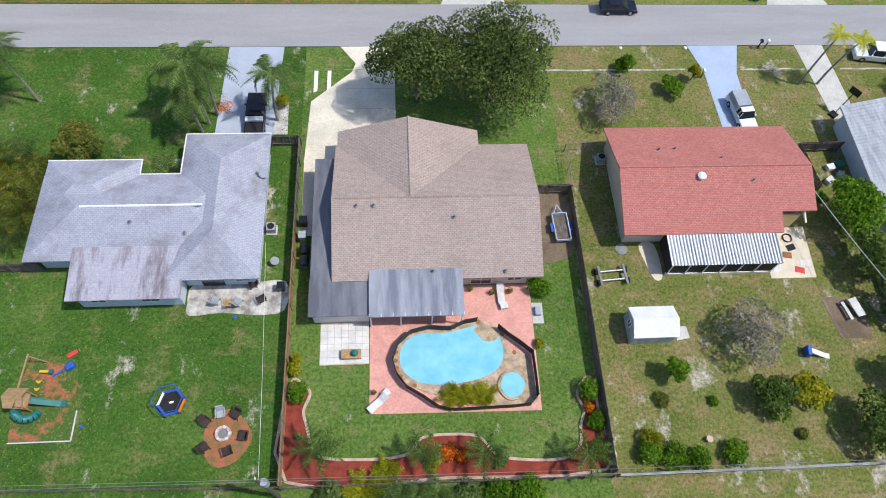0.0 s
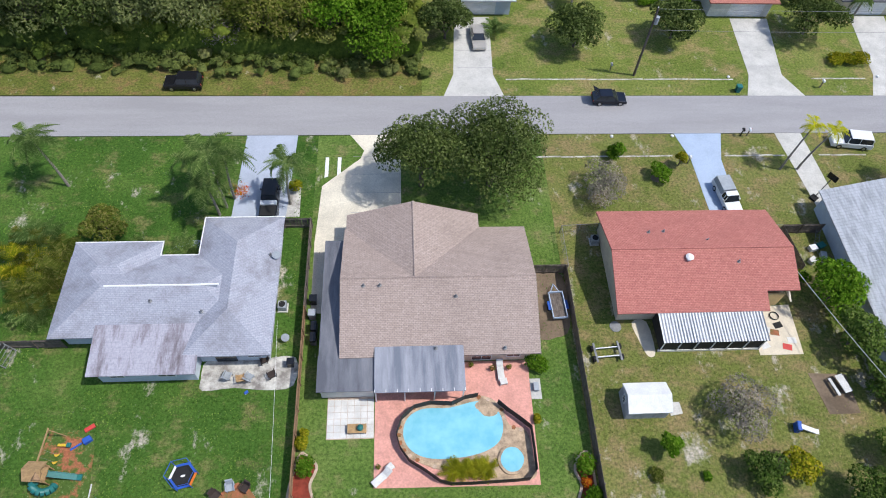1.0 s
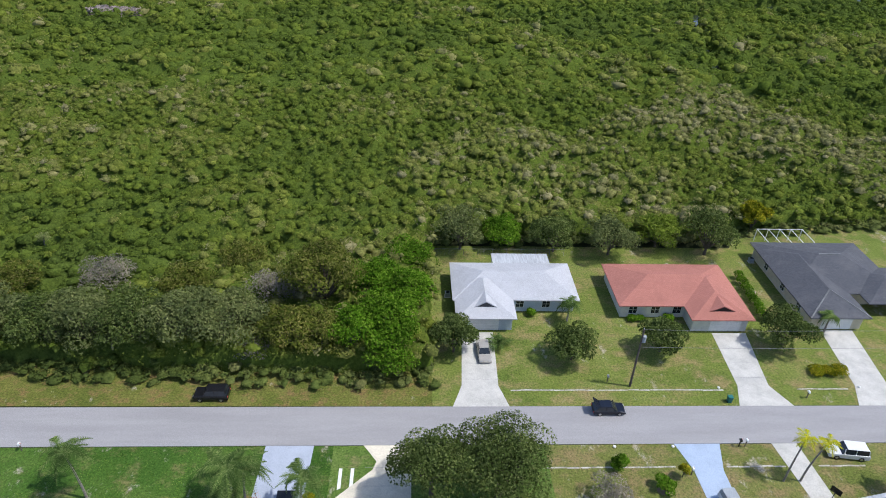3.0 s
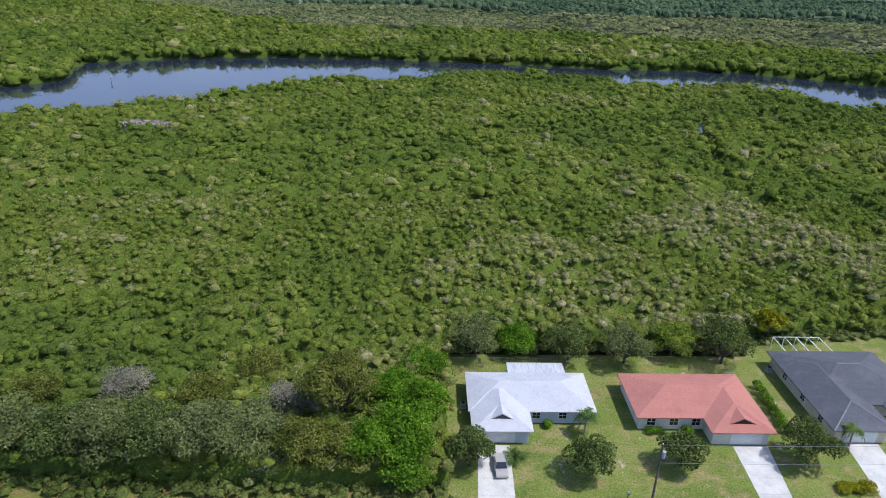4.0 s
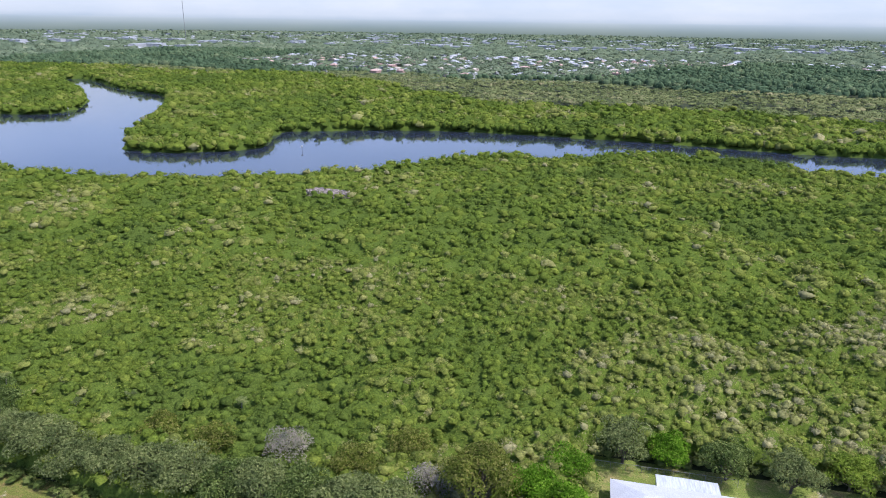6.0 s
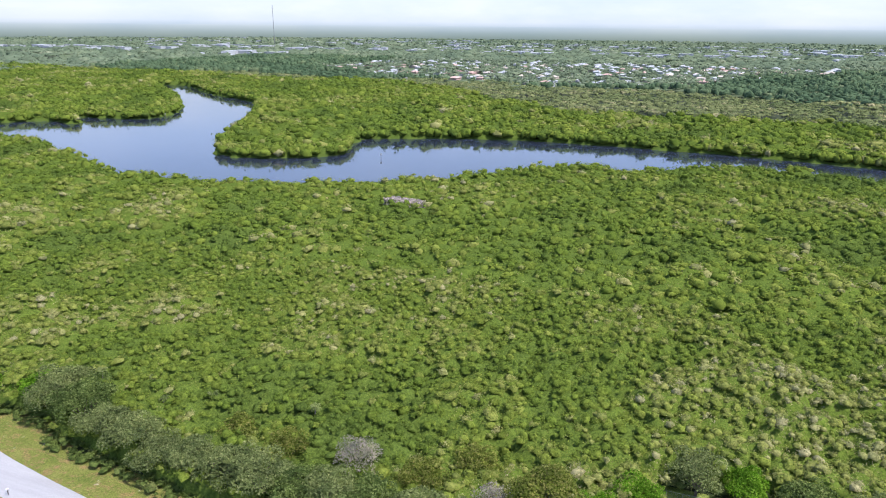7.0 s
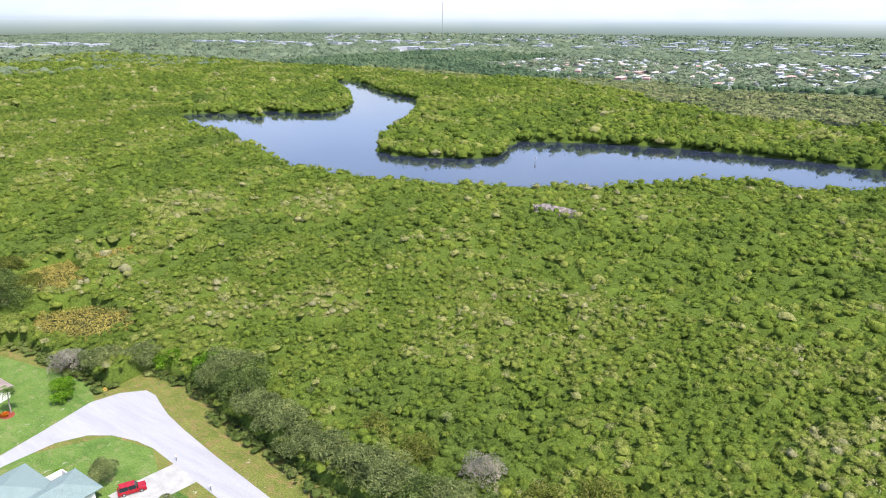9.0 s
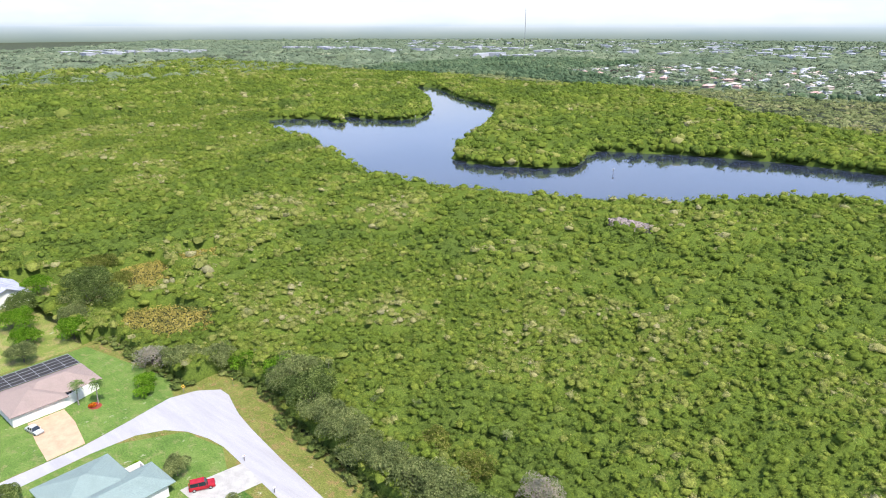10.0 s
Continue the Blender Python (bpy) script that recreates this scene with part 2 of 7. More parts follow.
    "verge": lawn_material("rough_verge_grass", (0.080, 0.105, 0.020), (0.120, 0.135, 0.030), (0.165, 0.160, 0.045), (0.20, 0.135, 0.06), 0.57, 0.2, sand_at=0.665),
    "floor": plain("forest_floor", (0.035, 0.045, 0.012), 0.95, wear=0.5, scale=0.15, fine=1.5),
    # grass of the far town, its green greyed to stand for haze
    "haze_town_grass": plain("haze_town_grass", (0.12, 0.15, 0.085), 1.0, wear=0.4, scale=0.02, fine=0.3, spec=0.0),
    "reeds": leaf_material("golden_reeds", (0.190, 0.175, 0.042), (0.260, 0.225, 0.056), (0.325, 0.275, 0.090)),
    "mangrove": stand_material("mangrove_stand_leaves", [(0.0, (0.076, 0.112, 0.024)), (0.25, (0.102, 0.148, 0.023)), (0.5, (0.140, 0.178, 0.030)), (0.75, (0.194, 0.208, 0.060)), (1.0, (0.270, 0.256, 0.130))]),
    "greenleaf": leaf_material("green_tree_leaves", (0.098, 0.155, 0.018), (0.148, 0.210, 0.027), (0.212, 0.268, 0.050)),
    "palmscrub": stand_material("palm_scrub_leaves", [(0.0, (0.090, 0.120, 0.050)), (0.5, (0.155, 0.175, 0.075)), (1.0, (0.245, 0.225, 0.125))], grain=0.6),
    "pinewood": stand_material("pine_needles", [(0.0, (0.055, 0.092, 0.052)), (0.5, (0.085, 0.128, 0.068)), (1.0, (0.150, 0.180, 0.095))], grain=0.5),
    # far leaves: distance haze mixed into the greens, so paler and greyer
    "haze_townleaf": stand_material("haze_tinted_garden_leaves", [(0.0, (0.095, 0.130, 0.085)), (0.5, (0.135, 0.170, 0.105)), (1.0, (0.19, 0.215, 0.14))], grain=0.3),
    "brushleaf": stand_material("brush_leaves", [(0.0, (0.060, 0.085, 0.022)), (0.5, (0.100, 0.135, 0.035)), (1.0, (0.18, 0.19, 0.07))]),
    "deadwood": plain("bleached_dead_wood", (0.40, 0.33, 0.30), 0.95, wear=0.35, scale=0.8, fine=3.0),
    "oakleaf": leaf_material("oak_leaves", (0.038, 0.060, 0.016), (0.080, 0.116, 0.030), (0.165, 0.205, 0.072)),
    "oakleaf2": leaf_material("grey_oak_leaves", (0.075, 0.100, 0.034), (0.125, 0.155, 0.054), (0.20, 0.225, 0.095)),
    "bright": leaf_material("bright_leaves", (0.04, 0.10, 0.006), (0.085, 0.185, 0.012), (0.16, 0.26, 0.03)),
    "olive": leaf_material("olive_leaves", (0.06, 0.085, 0.012), (0.11, 0.135, 0.025), (0.20, 0.19, 0.06)),
    "darkpalm": leaf_material("dark_palm_fronds", (0.030, 0.062, 0.014), (0.060, 0.105, 0.024), (0.135, 0.185, 0.055)),
    "palmleaf": leaf_material("palm_fronds", (0.055, 0.100, 0.026), (0.095, 0.155, 0.042), (0.170, 0.225, 0.080)),
    "yellowpalm": leaf_material("yellowing_fronds", (0.14, 0.19, 0.01), (0.30, 0.32, 0.015), (0.45, 0.42, 0.03)),
    "greytwig": leaf_material("bare_grey_twigs", (0.20, 0.18, 0.155), (0.29, 0.26, 0.23), (0.20, 0.22, 0.11)),
    "fruitleaf": leaf_material("fruit_tree_leaves", (0.045, 0.085, 0.016), (0.090, 0.150, 0.028), (0.175, 0.230, 0.065)),
    "croton": leaf_material("croton_leaves", (0.30, 0.035, 0.01), (0.42, 0.09, 0.012), (0.45, 0.28, 0.02)),
    "goldleaf": leaf_material("yellow_green_leaves", (0.10, 0.14, 0.008), (0.22, 0.23, 0.012), (0.38, 0.32, 0.03)),
}
m, n_, l_, b_ = shader("river_water", 0.06, 0.0, 0.5)
b_.inputs["Base Color"].default_value = (0.020, 0.026, 0.042, 1)
bp_ = n_.new("ShaderNodeBump")
bp_.inputs["Strength"].default_value, bp_.inputs["Distance"].default_value = 0.05, 0.06
l_.new(noise_at(n_, l_, 0.9, 3), bp_.inputs["Height"])
l_.new(bp_.outputs[0], b_.inputs["Normal"])
M["river"] = m
m, n_, l_, b_ = shader("weedy_orange_mulch", 0.95, 0.0, 0.1)
weeds = ramp(n_, l_, noise_at(n_, l_, 0.55, 6, (1, 1, 1), 0.72), [(0.40, (0, 0, 0)), (0.50, (1, 1, 1))])
soil_ = ramp(n_, l_, noise_at(n_, l_, 6.0, 3), [(0.3, (0.24, 0.085, 0.045)), (0.7, (0.40, 0.15, 0.08))])
leaf_ = ramp(n_, l_, noise_at(n_, l_, 5.0, 5, (1, 1, 1), 0.8), [(0.36, (0.045, 0.085, 0.016)), (0.60, (0.085, 0.135, 0.03)), (0.70, (0.36, 0.37, 0.27))])
l_.new(blend(n_, l_, soil_, leaf_, weeds), b_.inputs["Base Color"])
M["playmulch"] = m
m, n_, l_, b_ = shader("pool_water", 0.06, 0.0, 0.5)
l_.new(ramp(n_, l_, noise_at(n_, l_, 0.5, 4), [(0.35, (0.16, 0.45, 0.56)), (0.65, (0.25, 0.56, 0.65))]), b_.inputs["Base Color"])
M["pool"] = m


# ---- mesh helpers ----
def part(name, bm, material, parent=None, label=""):
    me = bpy.data.meshes.new(name)
    bm.to_mesh(me)
    bm.free()
    me.materials.append(M[material])
    ob = new(name, me)
    ob.parent = parent
    return tagged(ob, label)


def thing(name, label, category, at=(0, 0, 0), rz=0.0, group="", kind=""):
    ob = new(name)
    ob.empty_display_size = 0.3
    ob.matrix_basis = pose(*at, 0, 0, rz)
    return tagged(ob, label, category, group, kind)


def box(bm, x0, x1, y0, y1, z0, z1, bevel=0.0):
    vs = [bm.verts.new((x, y, z)) for z in (z0, z1) for y in (y0, y1) for x in (x0, x1)]
    fs = [bm.faces.new([vs[i] for i in q]) for q in ((0, 2, 3, 1), (4, 5, 7, 6), (0, 1, 5, 4), (2, 6, 7, 3), (0, 4, 6, 2), (1, 3, 7, 5))]
    if bevel:
        bmesh.ops.bevel(bm, geom=list({e for f in fs for e in f.edges}), offset=bevel, segments=2, affect="EDGES", profile=0.6)
    return bm


def B(*a, **k):
    return box(bmesh.new(), *a, **k)


def prism(bm, outline, z0, z1):
    """A slab with that outline in plan."""
    low = [bm.verts.new((x, y, z0)) for x, y in outline]
    top = [bm.verts.new((x, y, z1)) for x, y in outline]
    n = len(outline)
    area = sum(outline[i][0] * outline[(i + 1) % n][1] - outline[(i + 1) % n][0] * outline[i][1] for i in range(n))
    if area < 0:
        low, top = low[::-1], top[::-1]
    bm.faces.new(top)
    bm.faces.new(low[::-1])
    for i in range(n):
        bm.faces.new((low[i], low[(i + 1) % n], top[(i + 1) % n], top[i]))
    return bm


def tube(bm, a, b, r0, r1=None, sides=8):
    a, b = Vector(a), Vector(b)
    r1 = r0 if r1 is None else r1
    q = (b - a).to_track_quat("Z", "Y")
    rings = [[bm.verts.new(p + q @ Vector((math.cos(t) * r, math.sin(t) * r, 0))) for t in (2 * math.pi * i / sides for i in range(sides))] for p, r in ((a, r0), (b, r1))]
    for i in range(sides):
        bm.faces.new((rings[0][i], rings[0][(i + 1) % sides], rings[1][(i + 1) % sides], rings[1][i]))
    bm.faces.new(rings[0][::-1])
    bm.faces.new(rings[1])
    return bm


def smooth_outline(points, steps=5):
    """A closed smooth curve through the points."""
    n, out = len(points), []
    for i in range(n):
        p0, p1, p2, p3 = (Vector(points[(i + k - 1) % n]) for k in range(4))
        for s in range(steps):
            t = s / steps
            out.append(tuple(0.5 * (2 * p1 + (p2 - p0) * t + (2 * p0 - 5 * p1 + 4 * p2 - p3) * t * t + (3 * p1 - p0 - 3 * p2 + p3) * t ** 3)))
    return out


def slab(name, outline, z0, z1, material, label, category, kind="structure"):
    return tagged(part(name, prism(bmesh.new(), outline, z0, z1), material), label, category, kind=kind)


def inside(px, py, poly):
    """Which of the points lie in the polygon."""
    hit = np.zeros(len(px), bool)
    for (x0, y0), (x1, y1) in zip(poly, poly[1:] + poly[:1]):
        if y0 == y1:
            continue
        c = (y0 > py) != (y1 > py)
        hit ^= c & (px < (x1 - x0) * (py - y0) / (y1 - y0) + x0)
    return hit


def quads_mesh(name, corners, material):
    """A mesh of loose leaves: corners has the shape (n, corners of one, 3)."""
    n, c = corners.shape[:2]
    me = bpy.data.meshes.new(name)
    me.vertices.add(n * c)
    me.loops.add(n * c)
    me.polygons.add(n)
    me.vertices.foreach_set("co", corners.astype(np.float32).ravel())
    me.loops.foreach_set("vertex_index", np.arange(n * c, dtype=np.int32))
    me.polygons.foreach_set("loop_start", np.arange(0, n * c, c, dtype=np.int32))
    me.update(calc_edges=True)
    me.materials.append(M[material])
    return me


def leaf_quads(rng, at, out, size, tilt=0.75, three=False):
    """Leaf clumps at the places at, facing out but tilted by chance."""
    n = len(at)
    nor = out + rng.normal(0, tilt, (n, 3))
    nor /= np.linalg.norm(nor, axis=1, keepdims=True) + 1e-9
    a = np.cross(nor, rng.normal(0, 1, (n, 3)))
    a /= np.linalg.norm(a, axis=1, keepdims=True) + 1e-9
    b = np.cross(nor, a)
    s = (size * rng.uniform(0.6, 1.3, n))[:, None]
    w = s * rng.uniform(0.45, 0.8, n)[:, None]
    if three:
        return np.stack([at - a * s - b * w * 0.6, at + a * s * 0.9 - b * w * 0.7, at + b * w * 1.1 + a * s * rng.uniform(-0.5, 0.5, n)[:, None]], 1)
    return np.stack([at - a * s, at - b * w * 0.9 + nor * s * 0.15, at + a * s, at + b * w - nor * s * 0.1], 1)


def crown_points(rng, n, lobes):
    """Points near the upper skin of rounded lobes (x, y, z, radius, height), with their outward ways."""
    lobes = np.array(lobes, float)
    pick = rng.choice(len(lobes), n, p=lobes[:, 3] ** 2 / (lobes[:, 3] ** 2).sum())
    d = rng.normal(0, 1, (n, 3))
    d[:, 2] = np.where(d[:, 2] < -0.25 * np.abs(rng.normal(0, 1, n)), -d[:, 2], d[:, 2])
    d /= np.linalg.norm(d, axis=1, keepdims=True)
    r = rng.uniform(0.62, 1.06, n) ** 0.6
    lb = lobes[pick]
    at = lb[:, :3] + d * r[:, None] * np.stack([lb[:, 3], lb[:, 3], lb[:, 4]], 1)
    return at, d


# ---- ground, water and roads ----
RIVER = [(900, 150), (420, 240), (216, 322), (198, 336), (160, 366), (111, 358), (98, 382), (40, 394), (-20, 362), (-50, 364), (-113, 302), (-150, 277), (-196, 260), (-256, 255),
         (-311, 275), (-390, 312), (-448, 324), (-512, 362), (-482, 398), (-440, 392), (-482, 423), (-422, 437), (-433, 490), (-520, 590), (-640, 690), (-600, 705), (-498, 627), (-408, 576), (-348, 483),
         (-281, 354), (-256, 326), (-226, 331), (-194, 356), (-210, 408), (-177, 429), (-106, 451), (10, 449), (115, 432), (200, 427), (256, 396), (430, 320), (900, 240)]
RIVER = [tuple(p) for p in smooth_outline(RIVER, 3)]
slab("ground", [(-4800, -900), (4800, -900), (4800, 4800), (-4800, 4800)], -1.0, -0.02, "floor", "dark soil under mangroves and woods", "ground")
slab("water", RIVER, -0.015, 0.05, "river", "calm dark river winding between mangroves", "river")
slab("water", smooth_outline([(95, 200), (106, 222), (110, 245), (113, 262), (130, 285), (185, 305), (215, 325), (180, 312), (120, 290), (104, 262), (101, 225)]), -0.01, 0.06, "river", "narrow dark tidal creek in the mangroves", "creek")
LOTS = [
    ("lawn_w", [(-62, -40), (-9.0, -40), (-9.0, 53.6), (-96, 53.6), (-96, 20)], 0.0, "lush green lawn with pale worn patches"),
    ("lawn_c", [(-8.99, -40), (17.3, -40), (17.3, 53.6), (-8.99, 53.6)], 0.002, "trimmed green lawn round the pool house"),
    ("lawn_e", [(17.31, -40), (120, -40), (120, 53.6), (17.31, 53.6)], 0.001, "dry lawn with brown and sandy patches"),
    ("lawn_n", [(3.4, 60.2), (120, 60.2), (120, 116), (66, 109), (60, 100), (3.4, 100)], 0.001, "patchy front lawn with dry streaks"),
    ("verge", [(-80, 60.5), (3.39, 60.2), (3.39, 67.2), (-30, 67.6), (-78, 70.5), (-100, 72), (-112, 77), (-131, 78), (-142, 66), (-133.5, 62), (-127, 71.2), (-120, 69.4), (-108, 66.2)], 0.0, "rough verge grass beside the road"),
    ("lawn_c", [(-97, 53.6), (-97, -40), (-124, -40), (-125.5, 44), (-118, 56.5), (-107, 58.5)], 0.001, "bright green corner lawn"),
    ("lawn_c", [(-130.5, -40), (-175, -40), (-175, 60), (-142, 66), (-133, 62), (-129.5, 40)], 0.001, "green front lawn beside the road bend"),
]
slab("lawn", [(-182, -40), (-60, -40), (-60, 54.5), (-80, 62.5), (-112, 79), (-131, 79), (-150, 68), (-182, 66)], -0.018, 0.004, "verge", "rough grass round the street bend", "lawn")
for mat, pts, dz, lab in LOTS:
    slab("lawn", pts, -0.015, 0.012 + dz, mat, lab, "lawn")
slab("road", [(130, 53.7), (130, 60.1), (-60, 60.15), (-77, 61.5), (-95, 64), (-108, 66.2), (-115, 67.7), (-120, 69.4), (-124, 70.9), (-127.6, 71), (-131.5, 67), (-133.3, 61.2), (-131, 50), (-129.3, 40), (-129.6, 0), (-129.6, -40),
              (-124, -40), (-125, 20), (-125.6, 40), (-124.8, 49), (-122, 54), (-117.8, 56.8), (-112, 58.4), (-107, 58.8), (-85, 56.4), (-70, 54), (-60, 53.7)], -0.01, 0.035, "asphalt", "pale worn asphalt street with faint tyre tracks", "road")
DRIVES = [
    ("greydrive", [(-17.3, 53.65), (-11.4, 53.65), (-11.9, 41), (-17.7, 41), (-17.7, 38.5), (-11.9, 38.5)][:4] + [], "blue-grey painted concrete driveway with tyre marks"),
    ("cream", [(-5.3, 53.65), (0.6, 53.65), (0.6, 38.5), (-5.3, 39.5), (-5.6, 36), (-7.0, 34), (-7.3, 30), (-8.5, 30), (-8.6, 38.4), (-8.2, 46.0), (-4.0, 50.0), (-3.6, 51.2)], "cream concrete driveway with dappled shade"),
    ("bluedrive", [(33.9, 53.65), (39.8, 53.65), (38.7, 49.5), (38.6, 39.5), (35.3, 39.5), (35.0, 49.6)], "light blue painted concrete driveway"),
    ("concrete", [(46.6, 53.65), (49.9, 53.65), (50.8, 40), (48.2, 40)], "pale concrete driveway"),
    ("concrete", [(6.1, 60.12), (13.7, 60.12), (12.6, 64), (13.0, 75.4), (8.2, 75.4), (7.5, 64)], "white concrete driveway widening to the street"),
    ("concrete", [(45.2, 60.12), (52.8, 60.12), (51.0, 64), (52.6, 75.4), (47.2, 75.4), (46.5, 64)], "white concrete driveway with leaf shade"),
    ("concrete", [(62.0, 60.12), (70.0, 60.12), (68.5, 64), (70.2, 76.2), (65.0, 76.2), (63.6, 64)], "white concrete driveway of the dark-roofed house"),
    ("greyconc", [(-99.5, 58.2), (-91.6, 57.2), (-93, 49.5), (-96, 46), (-101.5, 46), (-101, 50.2)], "pale concrete driveway beside the red car"),
    ("peach", [(-130, 41), (-129.7, 33.5), (-138, 34.5), (-147, 36), (-147, 43.5), (-140, 43.0)], "peach-coloured paver driveway"),
]
for mat, pts, lab in DRIVES:
    slab("driveway", pts, -0.01, 0.045, mat, lab, "driveway")


# ---- houses ----
def roof_faces(bm, faces, thick=0.16):
    """Closed roof planes with a fascia."""
    cache = {}

    def vert(p):
        k = tuple(round(c, 3) for c in p)
        if k not in cache:
            cache[k] = bm.verts.new(p)
        return cache[k]

    made = [bm.faces.new([vert(p) for p in f]) for f in faces]
    bmesh.ops.recalc_face_normals(bm, faces=made)
    for f in made:
        f.normal_update()
    if sum(f.normal.z for f in made) < 0:
        bmesh.ops.reverse_faces(bm, faces=made)
    ext = bmesh.ops.extrude_face_region(bm, geom=made, use_keep_orig=True)
    low = [g for g in ext["geom"] if isinstance(g, bmesh.types.BMVert)]
    for v in low:
        v.co.z -= thick
    bmesh.ops.recalc_face_normals(bm, faces=bm.faces[:])
    return bm


def gable_x(bm, x0, x1, y0, y1, z, zr, yr=None, cut=None):
    """A gable whose ridge runs along x; cut: a nearer south eave on the same plane."""
    yr = (y0 + y1) / 2 if yr is None else yr
    ys, zs = (y0, z) if cut is None else (cut, z + (zr - z) * (cut - y0) / (yr - y0))
    return roof_faces(bm, [[(x0, ys, zs), (x1, ys, zs), (x1, yr, zr), (x0, yr, zr)], [(x0, yr, zr), (x1, yr, zr), (x1, y1, z), (x0, y1, z)]])


def gable_y(bm, x0, x1, y0, y1, z, zr):
    xr = (x0 + x1) / 2
    return roof_faces(bm, [[(x0, y0, z), (xr, y0, zr), (xr, y1, zr), (x0, y1, z)], [(xr, y0, zr), (x1, y0, z), (x1, y1, z), (xr, y1, zr)]])


def hip(bm, x0, x1, y0, y1, z, zr):
    w, d = x1 - x0, y1 - y0
    if w >= d:
        h = d / 2
        a, b = (x0 + h, y0 + h, zr), (x1 - h - 0.001, y0 + h, zr)
        fs = [[(x0, y0, z), (x1, y0, z), b, a], [(x1, y1, z), (x0, y1, z), a, b], [(x0, y1, z), (x0, y0, z), a], [(x1, y0, z), (x1, y1, z), b]]
    else:
        h = w / 2
        a, b = (x0 + h, y0 + h, zr), (x0 + h, y1 - h - 0.001, zr)
        fs = [[(x1, y0, z), (x1, y1, z), b, a], [(x0, y1, z), (x0, y0, z), a, b], [(x0, y0, z), (x1, y0, z), a], [(x1, y1, z), (x0, y1, z), b]]
    return roof_faces(bm, fs)


def lean(bm, x0, x1, y0, y1, zs, zn, thick=0.1):
    return roof_faces(bm, [[(x0, y0, zs), (x1, y0, zs), (x1, y1, zn), (x0, y1, zn)]], thick)


def window(parent, side, at, along, z0=0.95, w=1.0, h=1.1, depth=0.06):
    """A framed pane on a wall that faces side ('s', 'n', 'e', 'w'), centred at along."""
    o = thing("window", "", "")
    del_keys = [k for k in o.keys()]
    for k in del_keys:
        del o[k]
    o.parent = parent
    rz = {"s": 0, "e": 90, "n": 180, "w": 270}[side]
    o.matrix_basis = pose(along, at, z0, 0, 0, rz) if side in "sn" else pose(at, along, z0, 0, 0, rz)
    f = bmesh.new()
    for a in ((-w / 2 - 0.06, w / 2 + 0.06, -depth, 0.02, -0.06, 0.0), (-w / 2 - 0.06, w / 2 + 0.06, -depth, 0.02, h, h + 0.06), (-w / 2 - 0.06, -w / 2, -depth, 0.02, 0, h),
              (w / 2, w / 2 + 0.06, -depth, 0.02, 0, h), (-0.02, 0.02, -depth, 0.02, 0, h), (-w / 2, w / 2, -depth + 0.01, 0.02, h * 0.5, h * 0.5 + 0.04)):
        box(f, *a)
    part("window_frame", f, "white", o)
    part("pane", B(-w / 2, w / 2, -0.025, 0.01, 0, h), "glass_dark", o)
    return o


def garage_door(parent, x, y, w=4.9, h=2.15):
    bm = bmesh.new()
    for k in range(4):
        box(bm, x - w / 2, x + w / 2, y - 0.07, y - 0.01, 0.05 + k * h / 4, 0.05 + (k + 1) * h / 4 - 0.02, 0.012)
    return part("garage_door", bm, "white", parent, "white panelled garage door")


def vent_pipe(parent, x, y, z, big=False):
    bm = bmesh.new()
    if big:
        tube(bm, (x, y, z - 0.3), (x, y, z + 0.25), 0.28, 0.28, 14)
        tube(bm, (x, y, z + 0.25), (x, y, z + 0.42), 0.42, 0.2, 14)
    else:
        tube(bm, (x, y, z - 0.3), (x, y, z + 0.35), 0.07, 0.07, 8)
        tube(bm, (x, y, z + 0.0), (x, y, z + 0.06), 0.2, 0.09, 8)
    return part("roof_vent", bm, "white" if big else "galv", parent)


def walls(parent, outline, h, material, name="wall"):
    """Each run of outer wall, 0.2 m thick."""
    n = len(outline)
    area = sum(outline[i][0] * outline[(i + 1) % n][1] - outline[(i + 1) % n][0] * outline[i][1] for i in range(n))
    pts = outline if area > 0 else outline[::-1]
    for i in range(n):
        a, b = Vector(pts[i]), Vector(pts[(i + 1) % n])
        d = (b - a).normalized()
        nrm = Vector((d.y, -d.x))
        ia, ib = a - nrm * 0.2 + d * 0.2, b - nrm * 0.2 - d * 0.2
        part(name, prism(bmesh.new(), [tuple(a), tuple(b), tuple(ib), tuple(ia)], 0, h), material, parent)


def gable_wall(parent, axis, at, a0, a1, z, zr, material):
    """The triangle of wall under a gable."""
    bm = bmesh.new()
    mid = (a0 + a1) / 2
    tri = [(a0, z), (a1, z), (mid, zr)]
    rows = [[bm.verts.new((at + s, u, v) if axis == "x" else (u, at + s, v)) for u, v in tri] for s in (-0.09, 0.09)]
    bm.faces.new(rows[0])
    bm.faces.new(rows[1][::-1])
    for i in range(3):
        bm.faces.new((rows[0][i], rows[0][(i + 1) % 3], rows[1][(i + 1) % 3], rows[1][i]))
    bmesh.ops.recalc_face_normals(bm, faces=bm.faces[:])
    return part("gable_wall", bm, material, parent)


def ridge_cap(parent, material, *lines):
    for a, b in lines:
        part("ridge_cap", tube(bmesh.new(), a, b, 0.11, 0.11, 6), material, parent)


# the grey-roofed house
h = thing("house", "single-storey house with stained blue-grey shingle hip roof", "house")
walls(h, [(-30.9, 27.3), (-18.2, 27.3), (-18.2, 25.2), (-11.9, 25.2), (-11.9, 39.2), (-18.9, 39.2), (-18.9, 34.9), (-23.6, 34.9), (-23.6, 36.4), (-30.9, 36.4)], 2.6, "stucco_grey")
part("roof", hip(bmesh.new(), -31.6, -13.5, 26.6, 35.4, 2.7, 4.45), "roof_grey", h)
part("roof", hip(bmesh.new(), -31.55, -23.0, 30.0, 37.0, 2.72, 4.1), "roof_grey", h)
